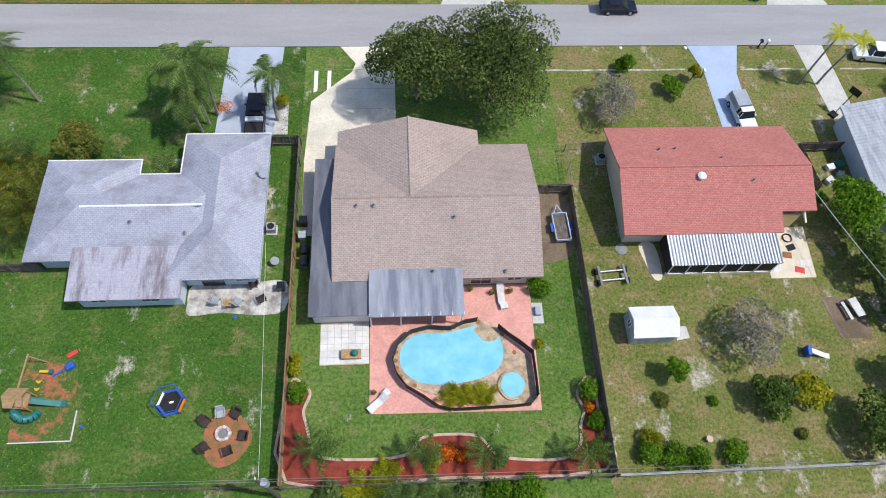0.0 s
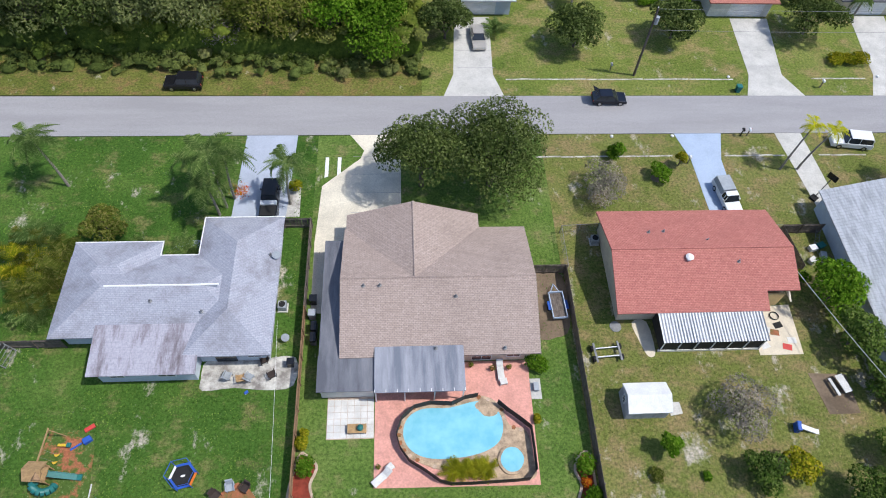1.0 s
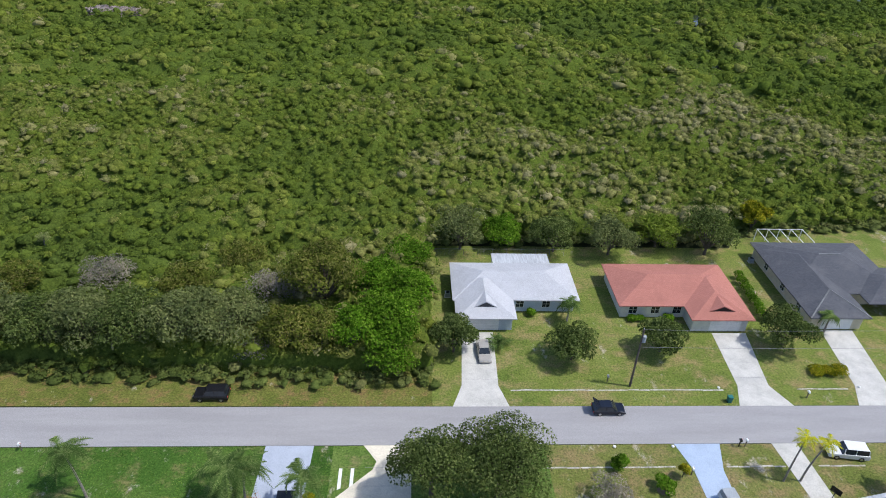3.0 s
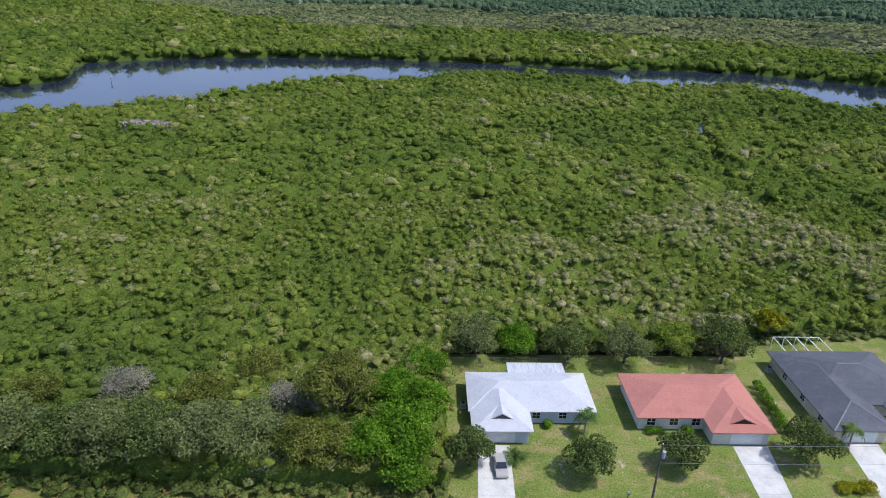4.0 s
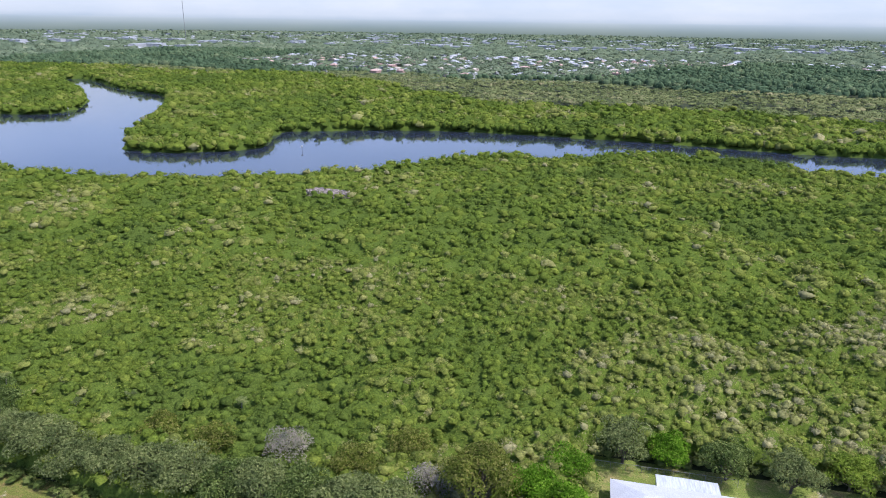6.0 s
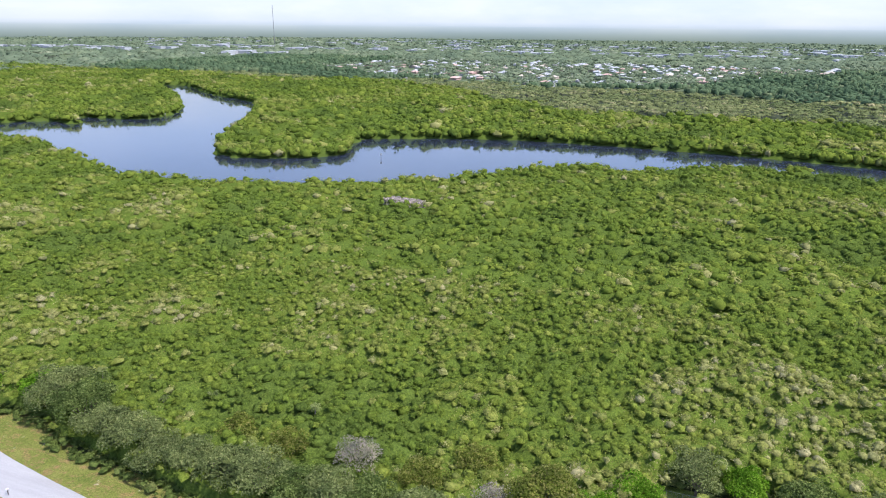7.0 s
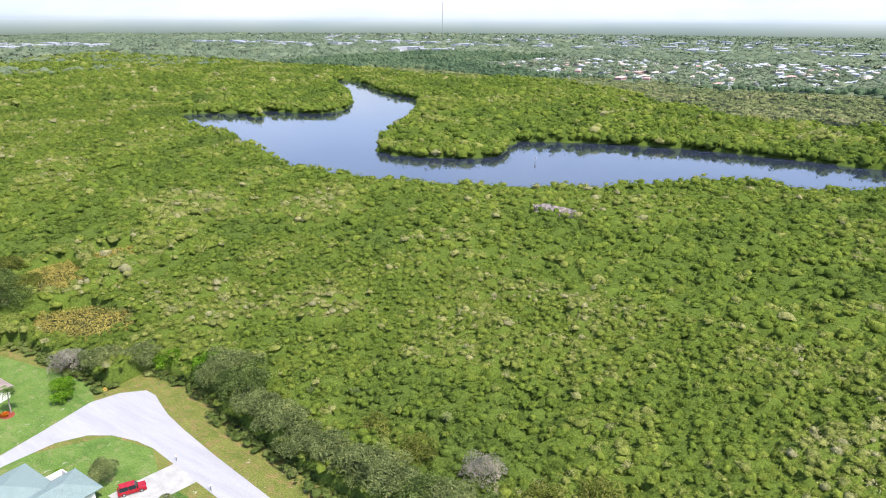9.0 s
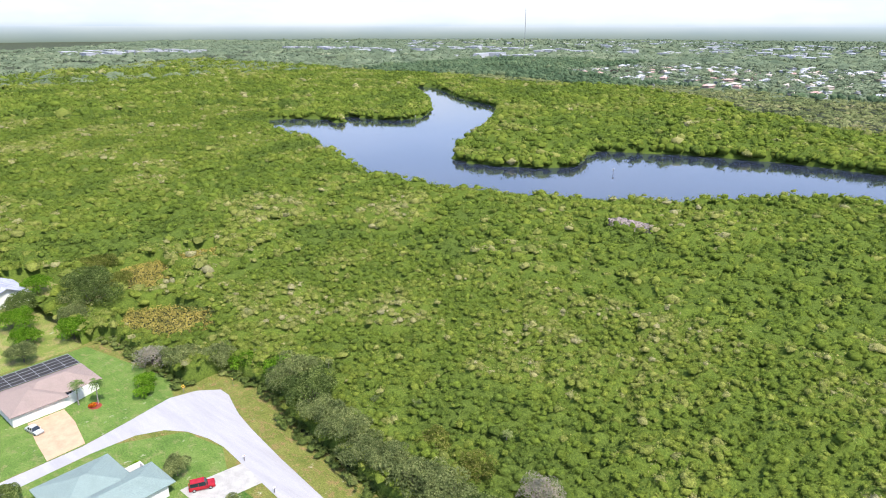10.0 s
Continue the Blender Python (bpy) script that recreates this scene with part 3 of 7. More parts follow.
part("roof", hip(bmesh.new(), -19.4, -11.4, 24.5, 39.9, 2.7, 4.3), "roof_grey", h)
part("lean_to_roof", lean(bmesh.new(), -27.4, -17.9, 22.9, 28.3, 2.55, 3.2), "roof_stain", h, "streaked pale rolled roofing")
walls(h, [(-26.9, 23.4), (-18.3, 23.4), (-18.3, 27.2), (-26.9, 27.2)], 2.4, "stucco_grey", "rear_wall")
window(h, "s", 23.4, -20.8, 1.1, 1.5, 0.7)
window(h, "s", 23.4, -25.2, 1.1, 1.2, 0.7)
window(h, "s", 25.2, -13.2, 0.9, 1.2, 1.1)
part("sliding_door", B(-16.8, -14.9, 25.12, 25.19, 0.05, 2.1), "glass_dark", h)
ridge_cap(h, "white", ((-26.9, 31.0, 4.42), (-16.5, 31.0, 4.42)))
for x, y, z in ((-22.6, 29.6, 3.95), (-17.9, 28.6, 3.6), (-12.3, 35.0, 3.1), (-17.3, 27.0, 3.15)):
    vent_pipe(h, x, y, z)
bm = bmesh.new()
for a in ((-23.1, -23.0, 35.4, 37.0), (-19.45, -19.35, 35.4, 39.9), (-23.1, -19.35, 35.35, 35.45)):
    box(bm, *a, 2.58, 2.76)
box(bm, -31.6, -23.0, 36.98, 37.08, 2.6, 2.76)
box(bm, -19.4, -11.4, 39.88, 39.98, 2.56, 2.74)
part("fascia", bm, "white", h)

# the tan-roofed house with the pool
h = thing("house", "single-storey house with tan shingle gable roof and pool", "house")
walls(h, [(-4.6, 24.6), (12.7, 24.6), (12.7, 37.7), (8.0, 37.7), (8.0, 39.4), (-4.4, 39.4)], 2.6, "stucco")
part("roof", gable_x(bmesh.new(), -5.2, 13.35, 24.0, 38.3, 2.7, 5.0, 31.05), "roof_tan", h)
part("roof", gable_y(bmesh.new(), -5.05, 8.6, 31.0, 40.0, 2.71, 5.01), "roof_tan", h)
gable_wall(h, "x", -4.6, 24.7, 37.4, 2.58, 4.72, "stucco")
gable_wall(h, "x", 12.65, 24.7, 37.4, 2.58, 4.72, "stucco")
gable_wall(h, "y", 39.3, -4.4, 8.0, 2.58, 4.7, "stucco")
ridge_cap(h, "roof_tan", ((-5.2, 31.05, 4.99), (13.35, 31.05, 4.99)), ((1.78, 31, 5.0), (1.78, 40, 5.0)))
part("side_roof", lean(bmesh.new(), -7.1, -4.9, 24.0, 36.9, 2.5, 2.62), "metal_dark", h, "flat weathered metal roof")
part("side_roof", lean(bmesh.new(), -7.15, -1.95, 20.9, 24.3, 2.45, 2.62), "metal_dark", h, "flat weathered metal roof")
part("porch_roof", lean(bmesh.new(), -2.0, 6.15, 20.6, 24.9, 2.72, 3.0), "metal_roof", h, "flat weathered metal porch roof")
bm = bmesh.new()
for k in range(9):
    box(bm, -2.0 + k * 1.01, -1.95 + k * 1.01, 20.62, 24.85, 2.6, 2.74 + 0.0)
part("porch_beam", bm, "white", h)
walls(h, [(-6.9, 21.3), (-2.1, 21.3), (-2.1, 24.55), (-6.9, 24.55)], 2.35, "stucco_white", "annexe_wall")
for x in (-1.9, 0.7, 3.4, 6.0):
    part("porch_post", B(x - 0.06, x + 0.06, 20.75, 20.87, 0, 2.66), "white", h)
for k in range(5):
    part("side_post", B(-7.0, -6.9, 25.5 + k * 2.7, 25.6 + k * 2.7, 0, 2.45), "white", h)
window(h, "s", 24.6, 8.0, 0.3, 1.8, 1.7)
window(h, "s", 24.6, 11.0, 0.9, 1.2, 1.1)
window(h, "e", 12.7, 28.0, 0.9, 1.2, 1.1)
garage_door(h, -1.6, 39.5, 4.9)
for x, y, z in ((-3.0, 30.3, 4.85), (-1.5, 30.3, 4.85), (5.6, 29.2, 4.45), (3.6, 24.6, 3.05), (10.0, 24.5, 3.0)):
    vent_pipe(h, x, y, z)

# the red-roofed house
h = thing("house", "single-storey house with red shingle gable roof and tin porch", "house")
walls(h, [(21.9, 28.6), (36.0, 28.6), (36.0, 30.4), (39.0, 30.4), (39.0, 39.5), (21.9, 39.5)], 2.6, "stucco")
part("roof", gable_x(bmesh.new(), 21.3, 36.5, 27.9, 40.1, 2.7, 4.75, 34.0), "roof_red", h)
part("roof", gable_x(bmesh.new(), 36.3, 39.9, 27.9, 40.1, 2.695, 4.745, 34.0, cut=29.8), "roof_red", h)
gable_wall(h, "x", 21.95, 28.9, 39.2, 2.58, 4.45, "stucco")
gable_wall(h, "x", 38.95, 28.9, 39.2, 2.58, 4.45, "stucco")
part("end_wall", B(36.3, 38.9, 29.9, 30.1, 0, 2.3), "stucco_yellow", h, "yellow-painted wall")
ridge_cap(h, "roof_red", ((21.3, 34.0, 4.74), (39.9, 34.0, 4.74)))
vent_pipe(h, 29.0, 33.0, 4.45, True)
for x, y, z in ((25.8, 36.5, 3.95), (31.5, 35.2, 4.3), (34.0, 32.6, 4.3), (27.4, 36.6, 3.9)):
    vent_pipe(h, x, y, z)
n = 34
for k in range(n):                                   # ribbed tin sheets
    x0 = 25.3 + k * 10.4 / n
    bm = roof_faces(bmesh.new(), [[(x0, 24.9, 2.3), (x0 + 0.20, 24.9, 2.3), (x0 + 0.20, 28.2, 2.62), (x0, 28.2, 2.62)]], 0.03)
    part("tin_sheet", bm, "shed_white", h)
    bm = roof_faces(bmesh.new(), [[(x0 + 0.20, 24.9, 2.36), (x0 + 0.305, 24.9, 2.36), (x0 + 0.305, 28.2, 2.68), (x0 + 0.20, 28.2, 2.68)]], 0.09)
    part("tin_rib", bm, "metal_roof", h)
part("porch_screen", B(25.6, 35.5, 25.1, 25.14, 0.3, 2.2), "dark_mesh", h, "dark insect screen")
part("porch_screen", B(25.5, 25.54, 25.1, 28.4, 0.3, 2.2), "dark_mesh", h, "dark insect screen")
for k in range(7):
    part("porch_post", B(25.5 + k * 1.66, 25.58 + k * 1.66, 25.0, 25.08, 0, 2.3), "white", h)
part("porch_kerb", B(25.4, 35.6, 25.0, 25.2, 0, 0.3), "stucco_white", h)

# houses across the street
h = thing("house", "single-storey house with pale grey hip roof", "house")
walls(h, [(7.6, 80.7), (7.9, 76.0), (15.9, 76.0), (15.9, 80.7), (26.4, 80.7), (26.4, 89.9), (7.6, 89.9)], 2.6, "stucco_grey")
part("roof", hip(bmesh.new(), 6.9, 27.1, 80.0, 90.5, 2.7, 4.7), "roof_white", h)
part("roof", hip(bmesh.new(), 7.2, 16.5, 75.3, 88.0, 2.71, 4.5), "roof_white", h)
bm = gable_y(bmesh.new(), 10.1, 13.6, 77.2, 80.6, 3.5, 4.55)
part("dormer_roof", bm, "roof_white", h)
gable_wall(h, "y", 77.4, 10.3, 13.4, 3.45, 4.4, "glass_dark")
part("back_porch_roof", lean(bmesh.new(), 14.3, 24.1, 89.9, 93.9, 2.65, 2.4), "tin", h, "white tin back porch roof")
for x in (14.5, 19.2, 23.9):
    part("porch_post", B(x - 0.05, x + 0.05, 93.6, 93.7, 0, 2.4), "white", h)
garage_door(h, 11.4, 76.0)
for x in (17.7, 21.9, 25.0):
    window(h, "s", 80.7, x, 0.9, 1.2, 1.2)
h = thing("house", "single-storey house with salmon-red hip roof", "house")
walls(h, [(33.7, 79.4), (44.0, 79.4), (44.0, 75.9), (52.7, 75.9), (52.7, 89.8), (33.7, 89.8)], 2.6, "stucco_white")
part("roof", hip(bmesh.new(), 33.0, 53.45, 78.7, 90.5, 2.7, 4.7), "roof_red2", h)
part("roof", hip(bmesh.new(), 43.4, 53.4, 75.2, 89.0, 2.71, 4.6), "roof_red2", h)
part("dormer_roof", gable_y(bmesh.new(), 46.4, 50.8, 76.6, 80.4, 3.25, 4.35), "roof_red2", h)
gable_wall(h, "y", 76.8, 46.7, 50.5, 3.2, 4.2, "dark_mesh")
garage_door(h, 49.2, 75.9)
for x in (35.6, 39.2, 42.7):
    window(h, "s", 79.4, x, 0.8, 1.3, 1.3)
h = thing("house", "single-storey house with charcoal hip roof", "house")
walls(h, [(63.2, 76.5), (71.5, 76.5), (71.5, 83.0), (81, 83.0), (81, 97.3), (63.2, 97.3)], 2.6, "stucco")
part("roof", hip(bmesh.new(), 62.4, 82.0, 82.3, 98.0, 2.7, 5.4), "roof_dark", h)
part("roof", hip(bmesh.new(), 62.45, 72.3, 75.8, 96, 2.71, 4.7), "roof_dark", h)
part("roof", hip(bmesh.new(), 74.0, 84.0, 79.5, 90, 2.72, 4.6), "roof_dark", h)
ridge_cap(h, "galv", ((70.3, 90.1, 5.38), (74.1, 90.1, 5.38)), ((62.45, 75.85, 2.73), (67.3, 80.7, 4.68)), ((72.25, 75.85, 2.73), (67.4, 80.7, 4.68)))
garage_door(h, 67.4, 76.5)
for y in (80.5, 86.0, 92.0):
    window(h, "w", 63.2, y, 0.8, 1.2, 1.2)
for k in range(5):
    part("cage_beam", B(66 + k * 2.2, 66.1 + k * 2.2, 98.2, 102.89, 2.5, 2.6), "white", h)
    part("cage_post", B(66 + k * 2.2, 66.1 + k * 2.2, 102.9, 103, 0, 2.495), "white", h)
part("cage_rail", B(66, 75, 102.9, 103, 2.5, 2.6), "white", h)

# the white metal-roofed house at the east end
h = thing("house", "house with white standing-seam metal roof", "house")
walls(h, [(47.4, 20), (62, 20), (62, 42.0), (47.4, 42.0)], 2.6, "stucco_grey")
part("roof", gable_y(bmesh.new(), 46.8, 63, 19.5, 42.6, 2.75, 5.4), "tin", h)
for k in range(57):
    y = 19.7 + k * 0.4
    bm = roof_faces(bmesh.new(), [[(46.8, y, 2.79), (54.9, y, 5.44), (54.9, y + 0.05, 5.44), (46.8, y + 0.05, 2.79)]], 0.05)
    part("seam", bm, "tin", h)

# houses at the bend of the street
h = thing("house", "house with pinkish tan hip roof and screened pool", "house")
walls(h, [(-160, 33.5), (-147.5, 33.5), (-147.5, 44), (-150, 52.6), (-160, 52.6)], 2.6, "stucco_white")
part("roof", hip(bmesh.new(), -161, -147, 33, 45, 2.7, 4.7), "roof_brown", h)
part("roof", hip(bmesh.new(), -161, -149.3, 36, 53.4, 2.71, 4.9), "roof_brown", h)
for y in (45.4, 47.3, 49.2, 51.2):
    window(h, "e", -149.9 + (47 - y) * 0.0, y, 0.8, 1.2, 1.3)
for k in range(7):
    y = 35 + k * 3
    part("cage_beam", B(-168, -161, y, y + 0.12, 2.9, 3.05), "galv", h)
    part("cage_post", B(-168, -167.9, y, y + 0.12, 0, 2.895), "galv", h)
for k in range(5):
    part("cage_rail", B(-168 + k * 1.75, -167.9 + k * 1.75, 35, 53.1, 2.92, 3.04), "galv", h)
part("pool_screen", B(-167.9, -161, 35, 53, 2.86, 2.88), "dark_mesh", h)
h = thing("house", "house with green-grey shingle hip roof", "house")
walls(h, [(-118, 28), (-101.5, 28), (-101.5, 44), (-112, 44), (-112, 40), (-118, 40)], 2.6, "stucco_white")
part("roof", hip(bmesh.new(), -119, -106, 27, 41, 2.7, 5.0), "roof_teal", h)
part("roof", hip(bmesh.new(), -110, -101, 27.5, 45.3, 2.71, 4.3), "roof_teal", h)
h = thing("house", "pale house with grey roof among trees", "house")
walls(h, [(-235, 51), (-220.5, 51), (-220.5, 62), (-235, 62)], 3.2, "stucco_white")
part("roof", gable_x(bmesh.new(), -236, -219.5, 50, 63, 3.2, 6.2), "roof_grey", h)
gable_wall(h, "x", -220.6, 51, 62, 3.18, 5.7, "stucco_white")


# ---- woods ----
rng = np.random.default_rng(7)


def wobble(x, y, s, seed):
    """Smooth patches from -1 to 1."""
    a = np.zeros_like(x)
    for k, (fx, fy, p) in enumerate(((1, 0.3, 0.0), (-0.4, 1.1, 1.7), (0.8, -0.9, 4.1), (1.7, 1.3, 2.2))):
        a += np.sin((x * fx + y * fy) / s + p + seed * (k + 1.3)) / 4
    return a


def cells(x, y, size, seed):
    """Uneven cells of about that size: how far inside its cell each place lies (0 at the seam, 1 in the middle), the cell's own chance number, and a dome over its middle."""
    ci, cj = np.floor(x / size).astype(int), np.floor(y / size).astype(int)
    d1, d2, own = np.full(len(x), 1e9), np.full(len(x), 1e9), np.zeros(len(x))
    for di in (-1, 0, 1):
        for dj in (-1, 0, 1):
            i, j = ci + di, cj + dj
            h1 = np.modf(np.abs(np.sin(i * 12.9898 + j * 78.233 + seed * 3.7)) * 43758.5453)[0]
            h2 = np.modf(np.abs(np.sin(i * 39.346 + j * 11.135 + seed * 5.1)) * 24634.6345)[0]
            d = np.hypot((i + h1) * size - x, (j + h2) * size - y)
            nearer = d < d1
            d2 = np.where(nearer, d1, np.minimum(d2, d))
            own = np.where(nearer, np.modf(h1 * 7.31 + h2 * 3.17)[0], own)
            d1 = np.minimum(d1, d)
    return np.clip((d2 - d1) / (size * 0.55), 0, 1), own, 1 - (d1 / (size * 0.75)) ** 2


def dome_shape(level, low):
    """Corners and triangles of a rounded crown, open below."""
    bm = bmesh.new()
    bmesh.ops.create_icosphere(bm, subdivisions=level, radius=1.0)
    bmesh.ops.delete(bm, geom=[f for f in bm.faces if f.calc_center_median().z < low], context="FACES")
    bm.verts.index_update()
    v, f = np.array([v.co[:] for v in bm.verts]), np.array([[k.index for k in p.verts] for p in bm.faces])
    bm.free()
    return v, f


def pale_bias(x, y):
    """Pale low scrub behind the houses, greener mangroves towards the river."""
    return 0.24 * np.clip((x + 40) / 45, 0, 1) * np.clip((178 - y) / 40, 0, 1) - 0.10 * np.clip((y - 190) / 60, 0, 1)


def forest(name, x0, x1, y0, y1, spacing, keep, height, leaf, count, material, label, flat=0.46, spread=0.92, level=1, low=-0.2, tree=9.0, grove=26.0, seed=3, relief=1.0, skirt=False, lobes=6, top_of=None):
    """One stand: rounded lumps of crowns, grouped into trees and groves, with leaf clumps over them, only where keep allows."""
    nx, ny = int((x1 - x0) / spacing), int((y1 - y0) / spacing)
    gx, gy = np.meshgrid(np.arange(nx), np.arange(ny))
    x = x0 + (gx.ravel() + rng.uniform(-0.45, 0.95, gx.size)) * spacing
    y = y0 + (gy.ravel() + rng.uniform(-0.45, 0.95, gx.size)) * spacing
    ok = keep(x, y)
    x, y = x[ok], y[ok]
    n = len(x)
    p1, o1, _ = cells(x, y, tree, seed)
    p2, o2, _ = cells(x, y, grove, seed + 9)
    big = 0.70 + 0.22 * np.sqrt(p1) + 0.20 * np.sqrt(p2) + relief * (0.16 * (o1 - 0.5) + 0.44 * (o2 - 0.5)) + 0.12 * wobble(x, y, 31.0, 6) + rng.normal(0, 0.075, n)
    big = np.clip(big, 0.35, 1.8)
    r = spacing * spread * rng.uniform(0.5, 1.6, n)
    top = height * big
    tint = np.clip(0.40 + 0.24 * (o1 - 0.5) + 0.34 * (o2 - 0.5) + 0.16 * wobble(x, y, 23.0, 2) + rng.normal(0, 0.05, n) + 0.35 * (rng.uniform(0, 1, n) > 0.93) + pale_bias(x, y), 0, 1)
    if top_of:
        over, tint = top_of(x, y)
        top = over + r * rng.uniform(0.0, 0.55, n)
        tint = np.clip(tint + rng.normal(0, 0.07, n), 0, 1)
    high = np.maximum(top * 0.48, r * flat) if skirt else r * flat
    mid = np.stack([x, y, np.maximum(top - high, 0.3)], 1)
    dv, df = dome_shape(level, low)
    turn = rng.uniform(0, 6.28, n)[:, None]
    vx, vy = dv[:, 0] * np.cos(turn) - dv[:, 1] * np.sin(turn), dv[:, 0] * np.sin(turn) + dv[:, 1] * np.cos(turn)
    lump = rng.uniform(0.40, 0.92, (n, len(dv)))
    sv = np.stack([vx * lump * r[:, None], vy * lump * r[:, None], dv[:, 2] * lump * np.reshape(high, (-1, 1))], 2) + mid[:, None, :]
    verts = [sv.reshape(-1, 3)]
    tris = [(df[None] + (np.arange(n) * len(dv))[:, None, None]).reshape(-1, 3)]
    shade = [np.repeat(tint, len(df))]
    if count:
        each = np.maximum((count * (r / (spacing * spread)) ** 1.6).astype(int), 3)
        idx = np.repeat(np.arange(n), each)
        kids = rng.normal(0, 1, (n, lobes, 3))                  # boughs, each a smaller lump
        kids[:, :, 2] = np.abs(kids[:, :, 2]) + 0.1
        kids *= (rng.uniform(0.35, 1.0, (n, lobes)) / np.linalg.norm(kids, axis=2))[:, :, None]
        d = rng.normal(0, 1, (len(idx), 3))
        d[:, 2] = np.abs(d[:, 2]) * 1.1 - 0.15
        d /= np.linalg.norm(d, axis=1, keepdims=True)
        off = kids[idx, rng.integers(0, lobes, len(idx))] + d * rng.uniform(0.22, 0.46, len(idx))[:, None]
        at = mid[idx] + off * np.stack([r[idx], r[idx], (high + 0 * r)[idx]], 1)
        q = leaf_quads(rng, at, d * 1.0 + np.array([0, 0, 0.55]), leaf, 0.5, True)
        tris.append(np.arange(len(idx) * 3).reshape(-1, 3) + len(verts[0]))
        verts.append(q.reshape(-1, 3))
        shade.append(np.clip(tint[idx] + rng.normal(0, 0.07, len(idx)), 0, 1))
    me = tri_mesh(name, np.concatenate(verts), np.concatenate(tris), np.concatenate(shade), material, True)
    return tagged(new(name, me), label, "trees", kind="stuff")


def tri_mesh(name, v, f, tint, material, smooth):
    """A mesh of triangles that carries one tint a triangle."""
    me = bpy.data.meshes.new(name)
    me.vertices.add(len(v))
    me.loops.add(f.size)
    me.polygons.add(len(f))
    me.vertices.foreach_set("co", v.astype(np.float32).ravel())
    me.loops.foreach_set("vertex_index", f.astype(np.int32).ravel())
    me.polygons.foreach_set("loop_start", np.arange(0, f.size, 3, dtype=np.int32))
    me.polygons.foreach_set("use_smooth", np.full(len(f), smooth))
    me.attributes.new("tint", "FLOAT", "FACE").data.foreach_set("value", tint.astype(np.float32))
    me.update(calc_edges=True)
    me.materials.append(M[material])
    return me


def canopy_top(x, y, height, sizes, seed):
    """The billowing top of a closed canopy: boughs on trees on groves. Gives its height and its tint."""
    z, tint = np.full(len(x), 0.86), np.full(len(x), 0.40)
    bx, by = x + sizes[0] * 0.35 * wobble(x, y, sizes[0] * 0.3, 5), y + sizes[0] * 0.35 * wobble(x, y, sizes[0] * 0.3, 8)
    for k, (size, rise, own_rise, colour) in enumerate(zip(sizes, (0.15, 0.32, 0.36), (0.12, 0.24, 0.34), (0.12, 0.22, 0.50))):
        _, own, dome = cells(bx, by, size, seed + 5 * k)
        z += rise * (dome - 0.66) + own_rise * (own - 0.5)
        tint += colour * (own - 0.5) + (0.30 * (own > 0.93) if k == 0 else 0)
    z += 0.10 * wobble(x, y, 31.0, 6)
    return height * np.maximum(z, 0.3), np.clip(tint + 0.24 * wobble(x, y, 23.0, 2) + pale_bias(x, y), 0, 1)


def canopy(x0, x1, y0, y1, keep, height, sizes, leaf, gap, step, crowns, label, seed=3):
    """A closed stand of mangroves: its understorey as one sheet coloured dark like shade, the leaf clumps on it, and
    crowns (spacing, leaves on each) that stand out of it.
    """
    nx, ny = int((x1 - x0) / step) + 1, int((y1 - y0) / step) + 1
    gx, gy = np.meshgrid(x0 + np.arange(nx) * step, y0 + np.arange(ny) * step)
    gx, gy = gx + rng.uniform(-0.3, 0.3, gx.shape) * step, gy + rng.uniform(-0.3, 0.3, gx.shape) * step
    fx, fy = gx.ravel(), gy.ravel()
    ok = keep(fx, fy) & wood(fx, fy - 1.6) & wood(fx, fy + 1.0) & wood(fx - 1.3, fy) & wood(fx + 1.3, fy)
    z, tint = canopy_top(fx, fy, height, sizes, seed)
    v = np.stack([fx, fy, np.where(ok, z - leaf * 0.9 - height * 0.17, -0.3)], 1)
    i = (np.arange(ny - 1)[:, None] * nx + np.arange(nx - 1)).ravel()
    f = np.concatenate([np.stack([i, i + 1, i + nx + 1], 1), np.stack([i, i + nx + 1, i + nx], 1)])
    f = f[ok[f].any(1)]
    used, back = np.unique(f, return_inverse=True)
    # tint cut to a quarter: shade between the crowns put into the colour
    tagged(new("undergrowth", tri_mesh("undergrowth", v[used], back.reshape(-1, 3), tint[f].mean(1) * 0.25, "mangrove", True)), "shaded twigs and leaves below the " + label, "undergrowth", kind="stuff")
    nx, ny = int((x1 - x0) / gap), int((y1 - y0) / gap)
    gx, gy = np.meshgrid(np.arange(nx), np.arange(ny))
    x = x0 + (gx.ravel() + rng.uniform(-0.5, 1.0, gx.size)) * gap
    y = y0 + (gy.ravel() + rng.uniform(-0.5, 1.0, gx.size)) * gap
    sel = keep(x, y)
    x, y = x[sel], y[sel]
    e = sizes[0] * 0.12
    z, tint = canopy_top(x, y, height, sizes, seed)
    out = np.stack([(z - canopy_top(x + e, y, height, sizes, seed)[0]) / e, (z - canopy_top(x, y + e, height, sizes, seed)[0]) / e, np.ones(len(x))], 1)
    out /= np.linalg.norm(out, axis=1, keepdims=True)
    at = np.stack([x, y, z - height * 0.06 + rng.normal(0, leaf * 1.5, len(x))], 1)
    q = leaf_quads(rng, at, out, leaf, 0.45, True)
    me = tri_mesh("mangrove_stand", q.reshape(-1, 3), np.arange(len(x) * 3).reshape(-1, 3), np.clip(tint + rng.normal(0, 0.06, len(x)), 0, 1), "mangrove", False)
    tagged(new("mangrove_stand", me), label, "trees", kind="stuff")
    forest("mangrove_crowns", x0, x1, y0, y1, crowns[0], keep, height, leaf, crowns[1], "mangrove", "rounded crowns of the " + label, 0.62, 0.62, top_of=lambda x, y: canopy_top(x, y, height, sizes, seed))


